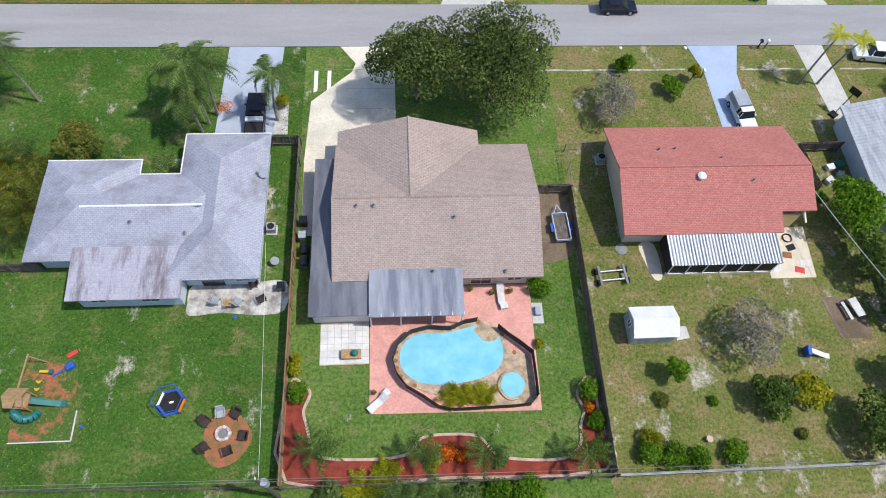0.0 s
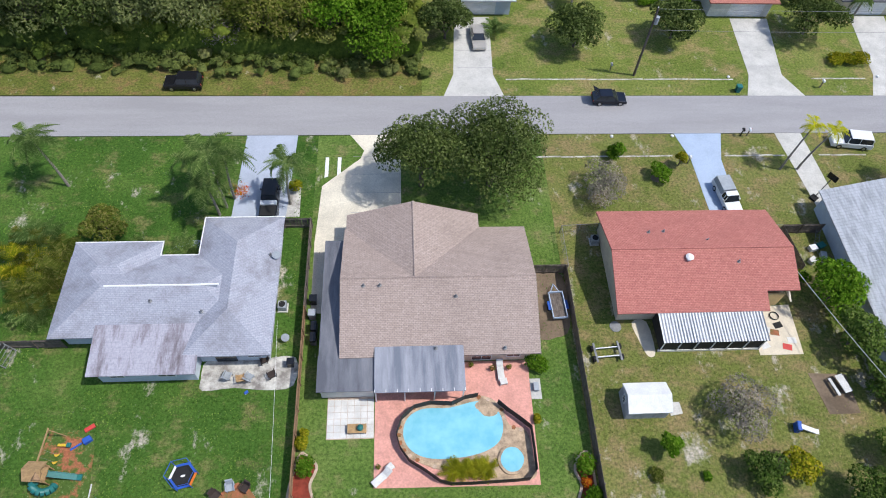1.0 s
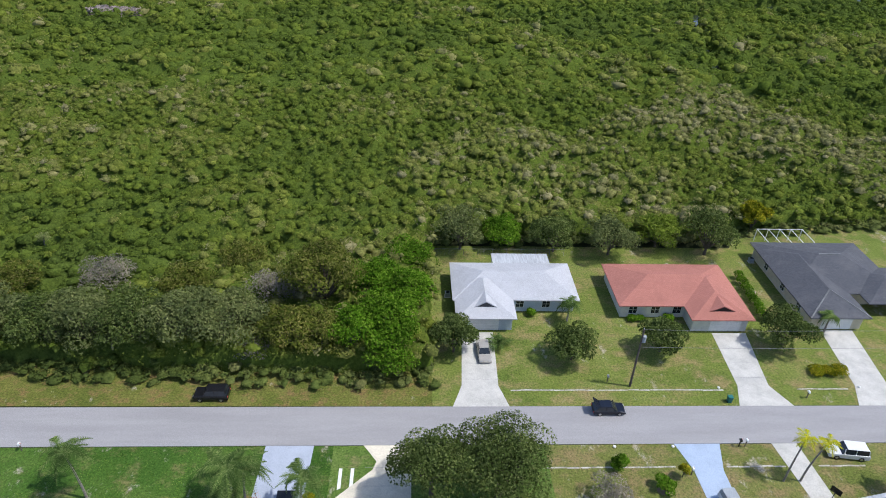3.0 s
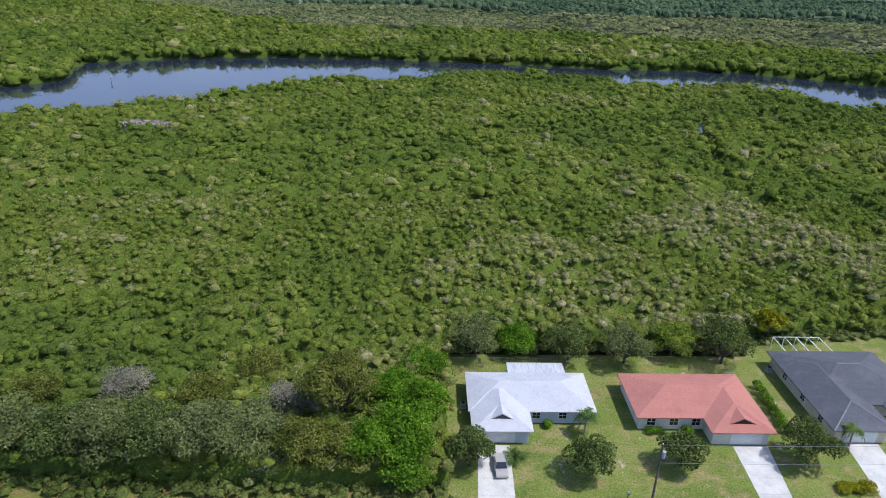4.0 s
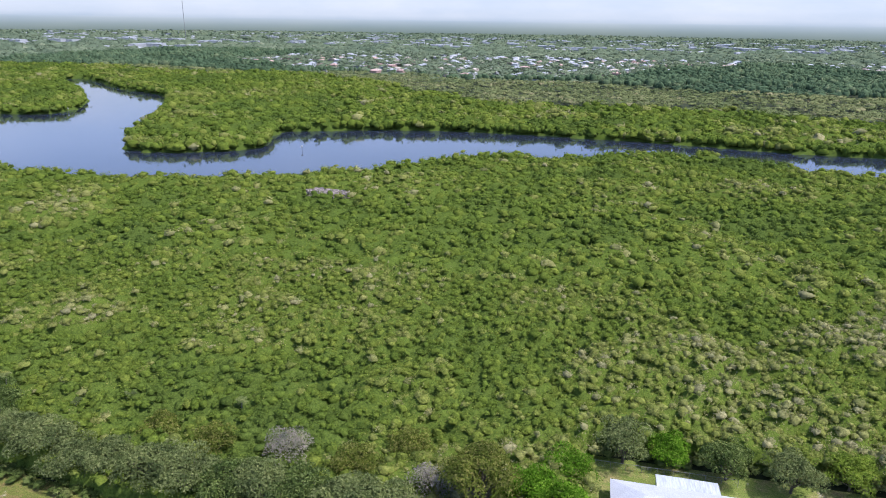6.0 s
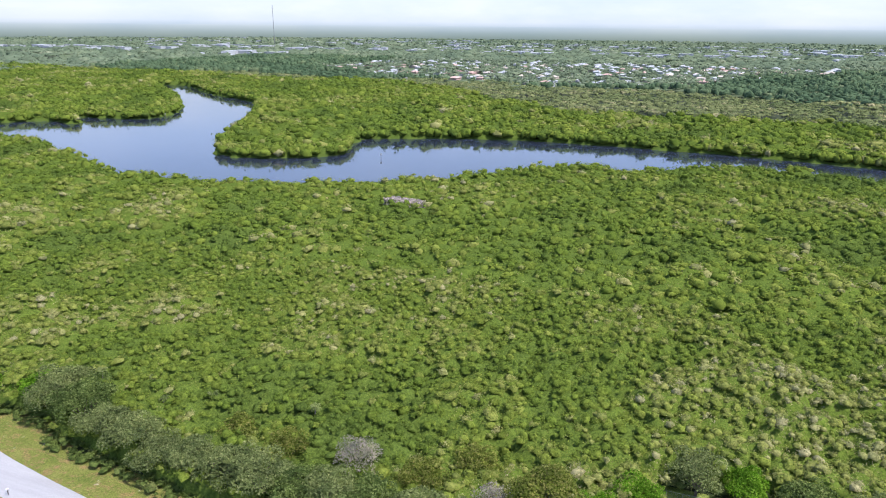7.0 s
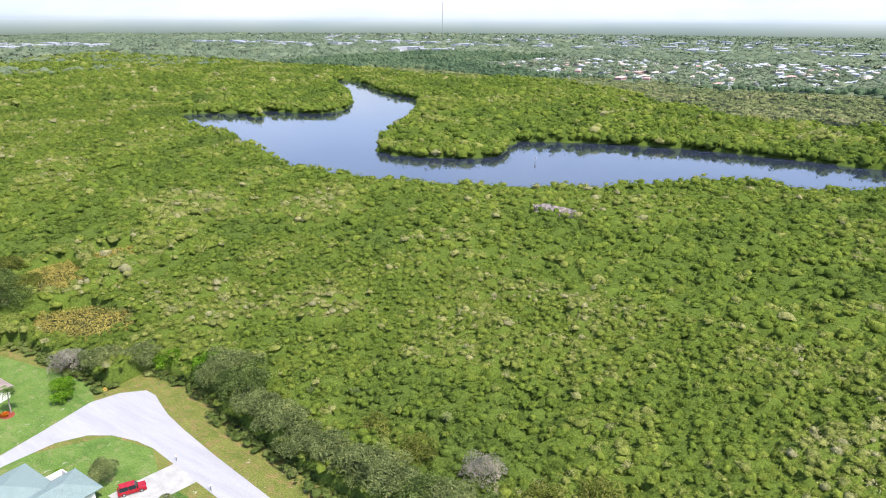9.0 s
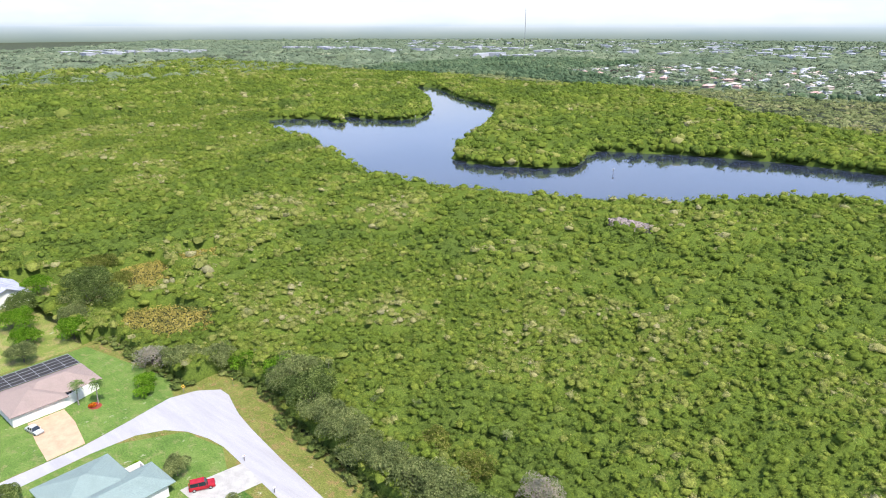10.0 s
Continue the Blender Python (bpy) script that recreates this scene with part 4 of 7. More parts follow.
CREEK = [(97, 200), (104, 226), (108, 262), (124, 289), (180, 311), (216, 328), (186, 307), (129, 286), (112, 262), (109, 244), (106, 224), (99, 200)]
REEDS = [[(-176, 68), (-188, 78), (-181, 88), (-168, 94), (-155, 86), (-160, 75)], [(-224, 92), (-224, 106), (-210, 104), (-193, 92), (-197, 83)], [(-224, 114), (-220, 128), (-205, 119), (-208, 108)]]
BARE = [(-118, 250), (-108, 246), (-98, 247), (-99, 253), (-116, 256)]


def wood(x, y):
    """Where woods stand: beyond the street and the lots, off the water."""
    front = np.where(x > 4.5, np.where(x < 60, 101.5, 106.0 + (x - 66) * 0.1), np.where(x > -30, 65.5, np.where(x > -78, 66 - (x + 30) * 0.045, np.where(x > -134, np.where(x > -108, 69.5 - (x + 78) * 0.12, 77.0), np.where(x > -176, 64, 36)))))
    ok = (y > front) & ~inside(x, y, RIVER) & ~inside(x, y, CREEK) & ~inside(x, y, BARE)
    ok &= ~((x < -134) & (x > -172) & (y < 66)) & ~((x > -240) & (x < -214) & (y > 44) & (y < 72))
    for rd in REEDS:
        ok &= ~inside(x, y, rd)
    return ok


def near_wood(x, y):
    return wood(x, y) & (y < 175 + 0.05 * x) & (x > -185) & (x < 150)


def mid_wood(x, y):
    return wood(x, y) & ~near_wood(x, y) & (y < 400) & (x > -640) & (inside(x, y, [(-2000, -200), (2000, -200), (900, 195), (420, 280), (216, 360), (98, 400), (40, 420), (-20, 400), (-113, 330), (-196, 290), (-256, 290), (-390, 350), (-470, 372), (-520, 380), (-640, 420), (-2000, 420)]))


RESIDENTIAL = [(-655, 1135), (-450, 955), (-130, 868), (10, 930), (90, 1130), (330, 1400), (520, 1180), (900, 1120), (1100, 1500), (-620, 1500)]


def bank(x, y, reach=7.0):
    """Within reach of the river's edge."""
    near = np.zeros(len(x), bool)
    for (ax, ay), (bx, by) in zip(RIVER, RIVER[1:] + RIVER[:1]):
        dx, dy = bx - ax, by - ay
        k = np.clip(((x - ax) * dx + (y - ay) * dy) / (dx * dx + dy * dy + 1e-9), 0, 1)
        near |= np.hypot(x - ax - k * dx, y - ay - k * dy) < reach
    return near


def beyond(x, y):
    return wood(x, y) & ~near_wood(x, y) & ~mid_wood(x, y)


def scrub_line(x):
    """How far north the mangroves reach beyond the river."""
    return np.where(x < -420, 860, np.where(x < -80, 860 - (x + 420) * 0.70, 622 - (x + 80) * 0.22)) + 26 * np.sin(x / 70)


def pine_line(x):
    return np.where(x < -420, 880, np.where(x < 0, 900 - (x + 420) * 0.10, 800 - x * 0.10)) + 20 * np.sin(x / 53 + 1)


def far_block(x, y):
    return (x > -1000) & (x < 900) & (y < 1480)


def far_mangrove(x, y):
    return beyond(x, y) & (y < scrub_line(x)) & far_block(x, y)


def far_scrub(x, y):
    return beyond(x, y) & (y >= scrub_line(x)) & (y < pine_line(x)) & far_block(x, y)


def far_pines(x, y):
    return beyond(x, y) & (y >= scrub_line(x)) & (y >= pine_line(x)) & far_block(x, y) & ~inside(x, y, RESIDENTIAL)


def street_trees(x, y):
    return beyond(x, y) & inside(x, y, RESIDENTIAL) & (wobble(x, y, 19.0, 4) > -0.05)


def seen_plain(x, y):
    return beyond(x, y) & ~far_block(x, y) & (x > -y * 2.6 - 1500) & (x < y * 0.8 + 200) & (x > -1700 - y)


canopy(-190, 150, 60, 190, near_wood, 5.0, (1.5, 5.2, 19.0), 0.18, 0.40, 0.95, (1.9, 32), "dense green mangrove thicket beyond the street")
canopy(-640, 330, 60, 400, mid_wood, 5.4, (2.6, 8.5, 30.0), 0.38, 1.1, 1.9, (3.7, 21), "dense mangrove thicket along the near bank")
forest("bank_mangroves", -640, 430, 230, 700, 3.4, lambda x, y: wood(x, y) & bank(x, y) & ~mid_wood(x, y), 7.0, 0.5, 22, "mangrove", "dark-rooted mangroves overhanging the river's far bank", level=2, low=-0.9, tree=7.0, grove=30.0, spread=1.05, relief=0.3, skirt=True)
canopy(-1000, 900, 300, 900, far_mangrove, 7.4, (4.5, 13.0, 46.0), 0.78, 2.5, 3.8, (6.8, 11), "mangrove woods beyond the river")
forest("palm_scrub", -1000, 900, 500, 1000, 7.0, far_scrub, 6.0, 0.9, 9, "palmscrub", "brownish cabbage palm scrub beyond the mangroves", low=0.0, tree=11.0, grove=60.0, spread=0.6, relief=1.6)
forest("pine_wood", -1000, 900, 640, 1480, 10.0, far_pines, 10.0, 1.2, 6, "pinewood", "dark blue-green pine wood before the far town", tree=17.0, grove=80.0, spread=0.6, skirt=True, relief=1.6)
forest("town_trees", -700, 1100, 850, 1500, 12.5, street_trees, 8.0, 1.5, 9, "haze_townleaf", "dark garden trees of the far town", low=0.0, tree=25.0, grove=90.0, spread=0.62, relief=1.6)
canopy(-1700, -640, -100, 900, lambda x, y: wood(x, y) & (x > -1000 - y * 0.6) & ~((y > 300) & (x > -1000)) & ~mid_wood(x, y), 7.4, (7.0, 20.0, 80.0), 1.3, 3.2, 6.0, (12.0, 9), "low woods west of the river")
forest("distant_wood", -4000, 2600, 300, 2300, 26.0, lambda x, y: seen_plain(x, y) & (wobble(x, y, 60.0, 2) > -0.32), 9.0, 2.6, 4, "haze_townleaf", "distant grey-green woods among the far town", 0.5, 0.66, low=0.0, tree=50.0, grove=200.0)
forest("distant_wood", -4000, 2600, 2300, 3950, 48.0, seen_plain, 11.0, 6.0, 4, "haze_townleaf", "distant grey-green woods towards the horizon", 0.3, 0.6, low=0.0, tree=100.0, grove=400.0)


# low brush where the woods meet grass
def brush_line(x, y):
    return wood(x, y + 2.0) & ~wood(x, y - 2.6) & (x < 100)


forest("edge_brush", -180, 100, 60, 125, 1.4, brush_line, 1.5, 0.17, 40, "brushleaf", "low green brush along the wood's edge", tree=4.0, grove=14.0, spread=0.75)

# ---- sky and distance ----
def ring(name, radius, z0, z1, stops, label, streaks=False):
    """A far glowing backdrop all round, with painted-in haze that thins upwards."""
    bm = bmesh.new()
    k = 72
    rows = [[bm.verts.new((math.cos(2 * math.pi * i / k) * radius, math.sin(2 * math.pi * i / k) * radius, z)) for i in range(k)] for z in (z0, z1)]
    for i in range(k):
        bm.faces.new((rows[0][(i + 1) % k], rows[0][i], rows[1][i], rows[1][(i + 1) % k]))
    mt = bpy.data.materials.new(name)
    mt.use_nodes = True
    n, l = mt.node_tree.nodes, mt.node_tree.links
    n.remove(n["Principled BSDF"])
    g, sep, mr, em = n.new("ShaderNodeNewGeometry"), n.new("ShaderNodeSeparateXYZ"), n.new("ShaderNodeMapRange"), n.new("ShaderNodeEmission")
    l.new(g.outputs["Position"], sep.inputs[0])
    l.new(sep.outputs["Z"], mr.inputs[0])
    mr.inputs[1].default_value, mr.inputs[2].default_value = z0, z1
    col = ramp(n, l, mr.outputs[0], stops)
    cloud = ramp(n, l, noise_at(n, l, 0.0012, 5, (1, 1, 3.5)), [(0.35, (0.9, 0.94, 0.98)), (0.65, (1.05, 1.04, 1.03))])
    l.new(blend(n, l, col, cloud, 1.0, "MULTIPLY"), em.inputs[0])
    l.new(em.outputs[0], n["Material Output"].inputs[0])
    M[name] = mt
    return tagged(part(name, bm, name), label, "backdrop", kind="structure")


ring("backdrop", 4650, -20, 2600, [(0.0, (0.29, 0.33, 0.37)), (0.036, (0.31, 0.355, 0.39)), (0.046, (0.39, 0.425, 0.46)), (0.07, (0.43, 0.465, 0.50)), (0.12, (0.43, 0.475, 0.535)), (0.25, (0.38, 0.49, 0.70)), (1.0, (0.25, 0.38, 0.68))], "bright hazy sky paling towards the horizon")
# land and haze below the horizon, painted as one glowing gradient
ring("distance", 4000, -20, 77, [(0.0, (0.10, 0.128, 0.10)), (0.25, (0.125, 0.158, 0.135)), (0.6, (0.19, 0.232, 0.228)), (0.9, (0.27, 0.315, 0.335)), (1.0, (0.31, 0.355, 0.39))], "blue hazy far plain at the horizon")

# far town across the river
town = [(-2200, -1900, 800, 1180, 45), (-2050, -1500, 1560, 1760, 40), (-1200, -1000, 1430, 1600, 14), (-1900, 1400, 1880, 2100, 130), (-900, 1500, 2150, 3000, 260), (-2600, -900, 2300, 3400, 150)]
bodies = {}
for mname, c in (("wall_a", (0.38, 0.385, 0.40)), ("wall_b", (0.46, 0.39, 0.33)), ("wall_c", (0.40, 0.41, 0.43)), ("wall_d", (0.44, 0.29, 0.25))):
    M[mname] = plain("town_" + mname, c, 0.8, wear=0.1, scale=0.1, fine=0.6)
for mname in ("wall_a", "wall_b", "wall_c", "wall_d"):
    for big in (False, True):
        w_, d_, h_ = (34, 22, 6.5) if big else (13, 10, 3.0)
        bm = box(bmesh.new(), -w_ / 2, w_ / 2, -d_ / 2, d_ / 2, 0, h_)
        if big:
            box(bm, -w_ / 2 - 0.4, w_ / 2 + 0.4, -d_ / 2 - 0.4, d_ / 2 + 0.4, h_, h_ + 0.7)
        else:
            hip(bm, -w_ / 2 - 0.6, w_ / 2 + 0.6, -d_ / 2 - 0.6, d_ / 2 + 0.6, h_ + 0.1, h_ + 2.2)
        me = bpy.data.meshes.new("town_house")
        bm.to_mesh(me)
        bm.free()
        me.materials.append(M[mname])
        bodies[mname, big] = me
kinds = ["wall_a", "wall_a", "wall_c", "wall_b", "wall_d"]
slab("lawn", [(-300, 10), (-176, 10), (-176, 58), (-186, 76), (-300, 90)], -0.015, 0.012, "lawn_n", "rough grass round the house among trees", "lawn")
slab("town_ground", [(-1000, 850), (600, 850), (2600, 1200), (2600, 3900), (-3600, 3900), (-1700, 1500)], -0.5, 0.3, "haze_town_grass", "grassy flat ground under the far town", "ground")
spots = []
for k in range(1500):                                # houses in loose street rows
    x, y = rng.uniform(-650, 1100), rng.uniform(860, 1500)
    y = round((y + 0.32 * x) / 34) * 34 - 0.32 * x + rng.uniform(-5, 5)
    if inside(np.array([x]), np.array([y]), RESIDENTIAL)[0] and all(math.hypot(x - o[1], y - o[2]) > 17 for o in spots):
        spots.append((math.hypot(x, y), x, y, False, int(rng.integers(5)), float(rng.choice((-18, 72, -14))), rng.uniform(0.75, 1.15), rng.uniform(0.8, 1.2)))
for x0, x1, y0, y1, count in town:
    for k in range(count):
        x, y = rng.uniform(x0, x1), rng.uniform(y0, y1)
        spots.append((math.hypot(x, y), x, y, bool(rng.uniform() < 0.62), int(rng.integers(5)), float(rng.choice((0, 8, 90, 97))), rng.uniform(0.75, 1.5), rng.uniform(0.8, 1.4)))
spots.sort()
rest_v, rest_f = [], []
for k, (_, x, y, big, kind_no, turn, sx, sz) in enumerate(spots):
    m_ = pose(x, y, 0.25, 0, 0, turn) @ Matrix.Diagonal((sx, sx, sz, 1))
    if k < 290:
        ob = new("town_building" if big else "town_house", bodies[kinds[kind_no], big])
        ob.matrix_basis = m_
        tagged(ob, "pale low commercial building in the far town" if big else "small pale house in the far town", "building", "far town buildings" if big else "far town houses")
    else:
        me = bodies["wall_a", big]
        base = len(rest_v)
        rest_v += [tuple(m_ @ v.co) for v in me.vertices]
        rest_f += [tuple(base + i for i in p.vertices) for p in me.polygons]
me = bpy.data.meshes.new("far_buildings")
me.from_pydata(rest_v, [], rest_f)
me.materials.append(M["wall_a"])
tagged(new("far_buildings", me), "pale buildings of the far town", "buildings", kind="stuff")


# ---- plants ----
def leafy(name, parent, points, ways, leaf, material, tilt=0.5):
    ob = new(name, quads_mesh(name, leaf_quads(rng, points, ways * 0.7 + np.array([0, 0, 0.35]), leaf, tilt, True), material))
    ob.parent = parent
    return ob


def tree(x, y, h, r, material, label, leaf=0.22, count=1100, category="tree", name="tree", low=0.35, lobes=8, trunk="trunk", group=""):
    """A tapered trunk with limbs and a crown of many leaf clumps in uneven lobes."""
    t = thing(name, label, category, (x, y, 0), group=group)
    th = h * low
    lb = []
    for k in range(lobes):
        a, d = 2.4 * k + rng.uniform(0, 1), r * (0.72 * (k / lobes) ** 0.5 + 0.05)
        rr = r * rng.uniform(0.30, 0.46) * (1.25 if lobes < 10 else 1.0)
        lb.append((math.cos(a) * d, math.sin(a) * d, max(h - rr * 0.85 - (d / r) * h * rng.uniform(0.05, 0.62), rr * 0.55), rr, rr * 0.85))
    bm = bmesh.new()
    tube(bm, (0, 0, 0), (0.05, 0.03, th), 0.035 * h, 0.026 * h, 7)
    for lx, ly, lz, lr, _ in lb:
        tube(bm, (0.05, 0.03, th * 0.9), (lx * 0.8, ly * 0.8, lz), 0.016 * h, 0.006 * h, 5)
    part("trunk", bm, trunk, t)
    if material == "greytwig":
        count, leaf = int(count * 0.75), leaf * 0.75
    at, d = crown_points(rng, count, lb)
    leafy("crown", t, at, d, leaf, material)
    return t


def shrub(x, y, r, h, material, label, leaf=0.12, count=350, category="shrub", name="shrub", group=""):
    t = thing(name, label, category, (x, y, 0), group=group)
    bm = bmesh.new()
    for k in range(5):
        a = 1.3 * k
        tube(bm, (math.cos(a) * 0.06, math.sin(a) * 0.06, 0), (math.cos(a) * r * 0.5, math.sin(a) * r * 0.5, h * 0.6), 0.03, 0.012, 5)
    part("stem", bm, "trunk", t)
    lb = [(rng.uniform(-0.4, 0.4) * r, rng.uniform(-0.4, 0.4) * r, h * rng.uniform(0.4, 0.55), r * rng.uniform(0.55, 0.8), h * 0.5) for k in range(5)]
    at, d = crown_points(rng, count, lb)
    leafy("crown", t, at, d, leaf, material)
    return t


def frond_mesh(length, width, droop, material, pairs=20):
    """A feather leaf: a bent stem and a row of leaflets on either side."""
    c = []
    prev = np.zeros(3)
    for k in range(pairs):
        s = (k + 1) / pairs
        p = np.array([length * s * (1 - 0.22 * s), 0, length * (0.38 * s - droop * s * s)])
        w = width * math.sin(math.pi * (0.12 + 0.86 * s) ** 0.8) + 0.04
        side = np.array([0, 0.018 * length * (1.1 - s), 0])
        c.append([prev - side, p - side, p + side, prev + side])
        step = np.array([length / pairs * 0.33, 0, 0])
        for sg in (-1, 1):
            tip = p + np.array([w * 0.55, sg * w, -0.35 * w])
            c.append([p - step, p + step, tip + step * 0.2, tip - step * 0.2])
        prev = p
    return quads_mesh("frond", np.array(c), material)


def palm(x, y, h, lean_to, length, label, material="palmleaf", fronds=20, droop=0.85, width=0.6, name="palm_tree", r=0.13):
    t = thing(name, label, "palm tree", (x, y, 0))
    bm = bmesh.new()
    p = Vector((0, 0, 0))
    for k in range(5):
        s = (k + 1) / 5
        q = Vector((lean_to[0] * s * s, lean_to[1] * s * s, h * s))
        tube(bm, p, q, r * (1.25 - 0.1 * k), r * (1.15 - 0.1 * k), 8)
        p = q
    part("trunk", bm, "palm_trunk", t)
    me = [frond_mesh(length * f, width, droop * g, material) for f, g in ((1, 1), (0.85, 0.75), (1.05, 1.2))]
    for k in range(fronds):
        ob = new("frond", me[k % 3])
        ob.parent = t
        ob.matrix_basis = pose(*p, 0, rng.uniform(-28, 22), k * 137.5 + rng.uniform(-12, 12))
    return t


def feather_bush(x, y, r, h, material, label, name="palm_shrub", fronds=22):
    """A clump of arching fronds from the ground."""
    t = thing(name, label, "shrub", (x, y, 0))
    bm = tube(bmesh.new(), (0, 0, 0), (0, 0, h * 0.25), 0.15, 0.1, 7)
    part("stem", bm, "trunk", t)
    me = [frond_mesh(r * f, r * 0.24, d, material, 14) for f, d in ((1.2, 0.5), (1.0, 0.7))]
    for k in range(fronds):
        ob = new("frond", me[k % 2])
        ob.parent = t
        ob.matrix_basis = pose(rng.uniform(-.2, .2) * r, rng.uniform(-.2, .2) * r, h * 0.25, 0, rng.uniform(-50, -5), k * 137.5 + rng.uniform(-15, 15))
    return t


# street and yard trees
tree(2.9, 46.0, 9.6, 4.7, "oakleaf", "large dark live oak overhanging the driveway", 0.16, 11500, lobes=28)
tree(10.6, 46.0, 10.4, 5.8, "oakleaf", "large dark live oak in the front yard", 0.16, 16500, lobes=38)
for x, y, h, r, m_, lab in (
        (6.7, 71.0, 5.6, 3.0, "oakleaf", "dark round oak beside a white driveway"), (23.9, 69.4, 5.2, 3.3, "oakleaf", "dark spreading oak on a front lawn"),
        (37.6, 71.2, 5.4, 3.0, "oakleaf", "dark oak on a front lawn beside wires"), (56.7, 72.2, 6.0, 3.5, "oakleaf", "broad dark oak between two driveways"),
        (9.3, 99.0, 6.6, 3.6, "oakleaf2", "round grey-green tree behind the pale-roofed house"), (26.3, 98.4, 5.6, 3.2, "oakleaf", "dark tree behind the back lawn"),
        (36.3, 97.5, 5.8, 3.6, "oakleaf2", "grey-green tree behind the salmon-roofed house"), (54.4, 97.8, 7.2, 4.0, "oakleaf", "tall dark tree behind the salmon-roofed house"),
        (66.8, 106.4, 5.0, 2.2, "goldleaf", "yellow-green tree at the edge of a lawn"), (17.2, 100.6, 4.6, 3.0, "bright", "bright green bush behind the back fence"), (46.0, 100.5, 5.0, 3.2, "greenleaf", "green tree behind a back lawn")):
    back = 1.0 if y < 90 else 1.16
    tree(x, y, h * 1.1 * back, r * 1.18 * back, m_, lab, 0.20, 5200, lobes=18, low=0.14)
for x, y, h, r, m_, lab in (
        (31.2, 18.6, 4.2, 3.0, "greytwig", "sparse greyish tree with few leaves"), (23.9, 15.6, 2.6, 1.0, "bright", "small leafy citrus tree"), (31.6, 13.2, 3.0, 1.9, "fruitleaf", "round fruit tree with a dark shadow"),
        (35.2, 13.6, 2.8, 1.6, "goldleaf", "fruit tree with yellowing leaves"), (40.6, 10.4, 4.2, 2.7, "fruitleaf", "dense dark fruit tree by the back fence"), (44.2, 30.2, 5.2, 3.2, "bright", "bright leafy mango tree beside the white-roofed house"),
        (44.8, 25.4, 4.6, 2.8, "fruitleaf", "dark leafy tree by the side fence"), (45.4, 20.6, 3.6, 2.0, "fruitleaf", "leafy tree at the yard's edge"), (44.5, 14.5, 4.0, 2.2, "fruitleaf", "leafy tree at the yard's edge"), (23.1, 44.6, 3.6, 2.9, "greytwig", "thin greyish tree on the front lawn"),
        (30.4, 46.8, 1.9, 1.2, "bright", "small tree in a mulch ring"), (25.8, 50.0, 2.0, 1.1, "bright", "small leafy street tree"), (33.2, 48.6, 2.2, 0.7, "goldleaf", "slim yellow-green shrub by the driveway"),
        (-29.8, 39.6, 3.6, 2.4, "olive", "olive-brown bush beside the grey-roofed house"), (-105.8, 48.0, 4.2, 2.8, "oakleaf2", "dark round tree on the corner lawn"), (-120.8, 23.8, 4.6, 2.6, "oakleaf", "dark tree by the street")):
    tree(x, y, h, r, m_, lab, 0.17, int(420 * r * r) + 350, low=0.3)

# taller trees at the wood's edge along the street
EDGE = [(-2.3, 67.5, 7.5, 3.6, "bright"), (-3.0, 72, 9.0, 4.0, "bright"), (-7.5, 69.5, 8.5, 3.4, "bright"), (-1.0, 79, 8.5, 4.2, "bright"), (-5.5, 82, 8, 3.6, "bright"), (-13.0, 78.5, 13.0, 5.0, "olive"), (-16.5, 70.0, 8.5, 3.8, "olive"), (-12.0, 68.6, 7.6, 3.2, "olive"),
        (-25.0, 71.0, 9.6, 4.6, "oakleaf2"), (-31.5, 70.5, 10.4, 5.0, "oakleaf2"), (-38.0, 70.5, 9.6, 4.6, "oakleaf"), (-45.0, 71.0, 9.4, 4.6, "oakleaf2"), (-51.0, 71.0, 9.0, 4.6, "oakleaf"), (-58, 71.5, 9, 4.6, "oakleaf2"), (-65, 72.5, 9, 4.6, "oakleaf2"),
        (-73.0, 72.6, 7.6, 4.2, "oakleaf2"), (-80.0, 72.6, 7.0, 4.2, "oakleaf2"), (-87.0, 74.2, 8.6, 5.0, "oakleaf2"), (-95, 75.2, 8.2, 4.4, "oakleaf2"), (-103.0, 78.4, 9.6, 5.2, "oakleaf"), (-111.5, 80.6, 9.8, 5.4, "oakleaf2"), (-119, 82, 7.0, 3.6, "bright"),
        (-124, 83, 4.6, 3.0, "bright"), (-131.0, 80, 5.2, 3.4, "bright"), (-137, 76.5, 6.2, 4.0, "oakleaf2"), (-143.0, 70.0, 6.4, 4.2, "oakleaf2"), (-150.0, 66.0, 5.6, 4.0, "greytwig"), (-142.5, 60.5, 3.0, 2.4, "bright"), (-138.5, 57.8, 2.4, 1.9, "bright"),
        (-196, 71.0, 13.5, 7.5, "oakleaf"), (-190, 64, 7, 4.5, "oakleaf2"), (-182, 60, 6, 4, "bright"), (-206, 82, 7, 5, "olive"), (-216, 80, 6, 4.6, "bright"), (-211, 57, 6.5, 4.6, "oakleaf"), (-200, 52, 6, 4.2, "bright"), (-188, 50, 5, 3.6, "bright"), (-178, 46, 5, 3.5, "oakleaf2"), (-225, 66, 6, 4, "bright"), (-231, 88, 6, 5, "olive"),
        (-20, 80, 7.5, 3.6, "greytwig"), (-34, 82, 6.8, 3.6, "olive"), (-47, 84, 6.5, 3.6, "greytwig"), (-21.3, 68.2, 4.6, 2.0, "greytwig"), (-60, 82, 6.5, 3.5, "olive"), (0.5, 90, 6.5, 3.6, "bright"), (-72, 84, 6, 3.4, "olive"), (-27, 90, 6, 3.2, "olive")]
LABELS = {"bright": "bright green vine-covered tree at the wood's edge", "olive": "tall olive-green tree at the wood's edge", "oakleaf2": "grey-green oak at the wood's edge", "oakleaf": "dark spreading oak at the wood's edge", "greytwig": "grey half-bare tree in the thicket"}
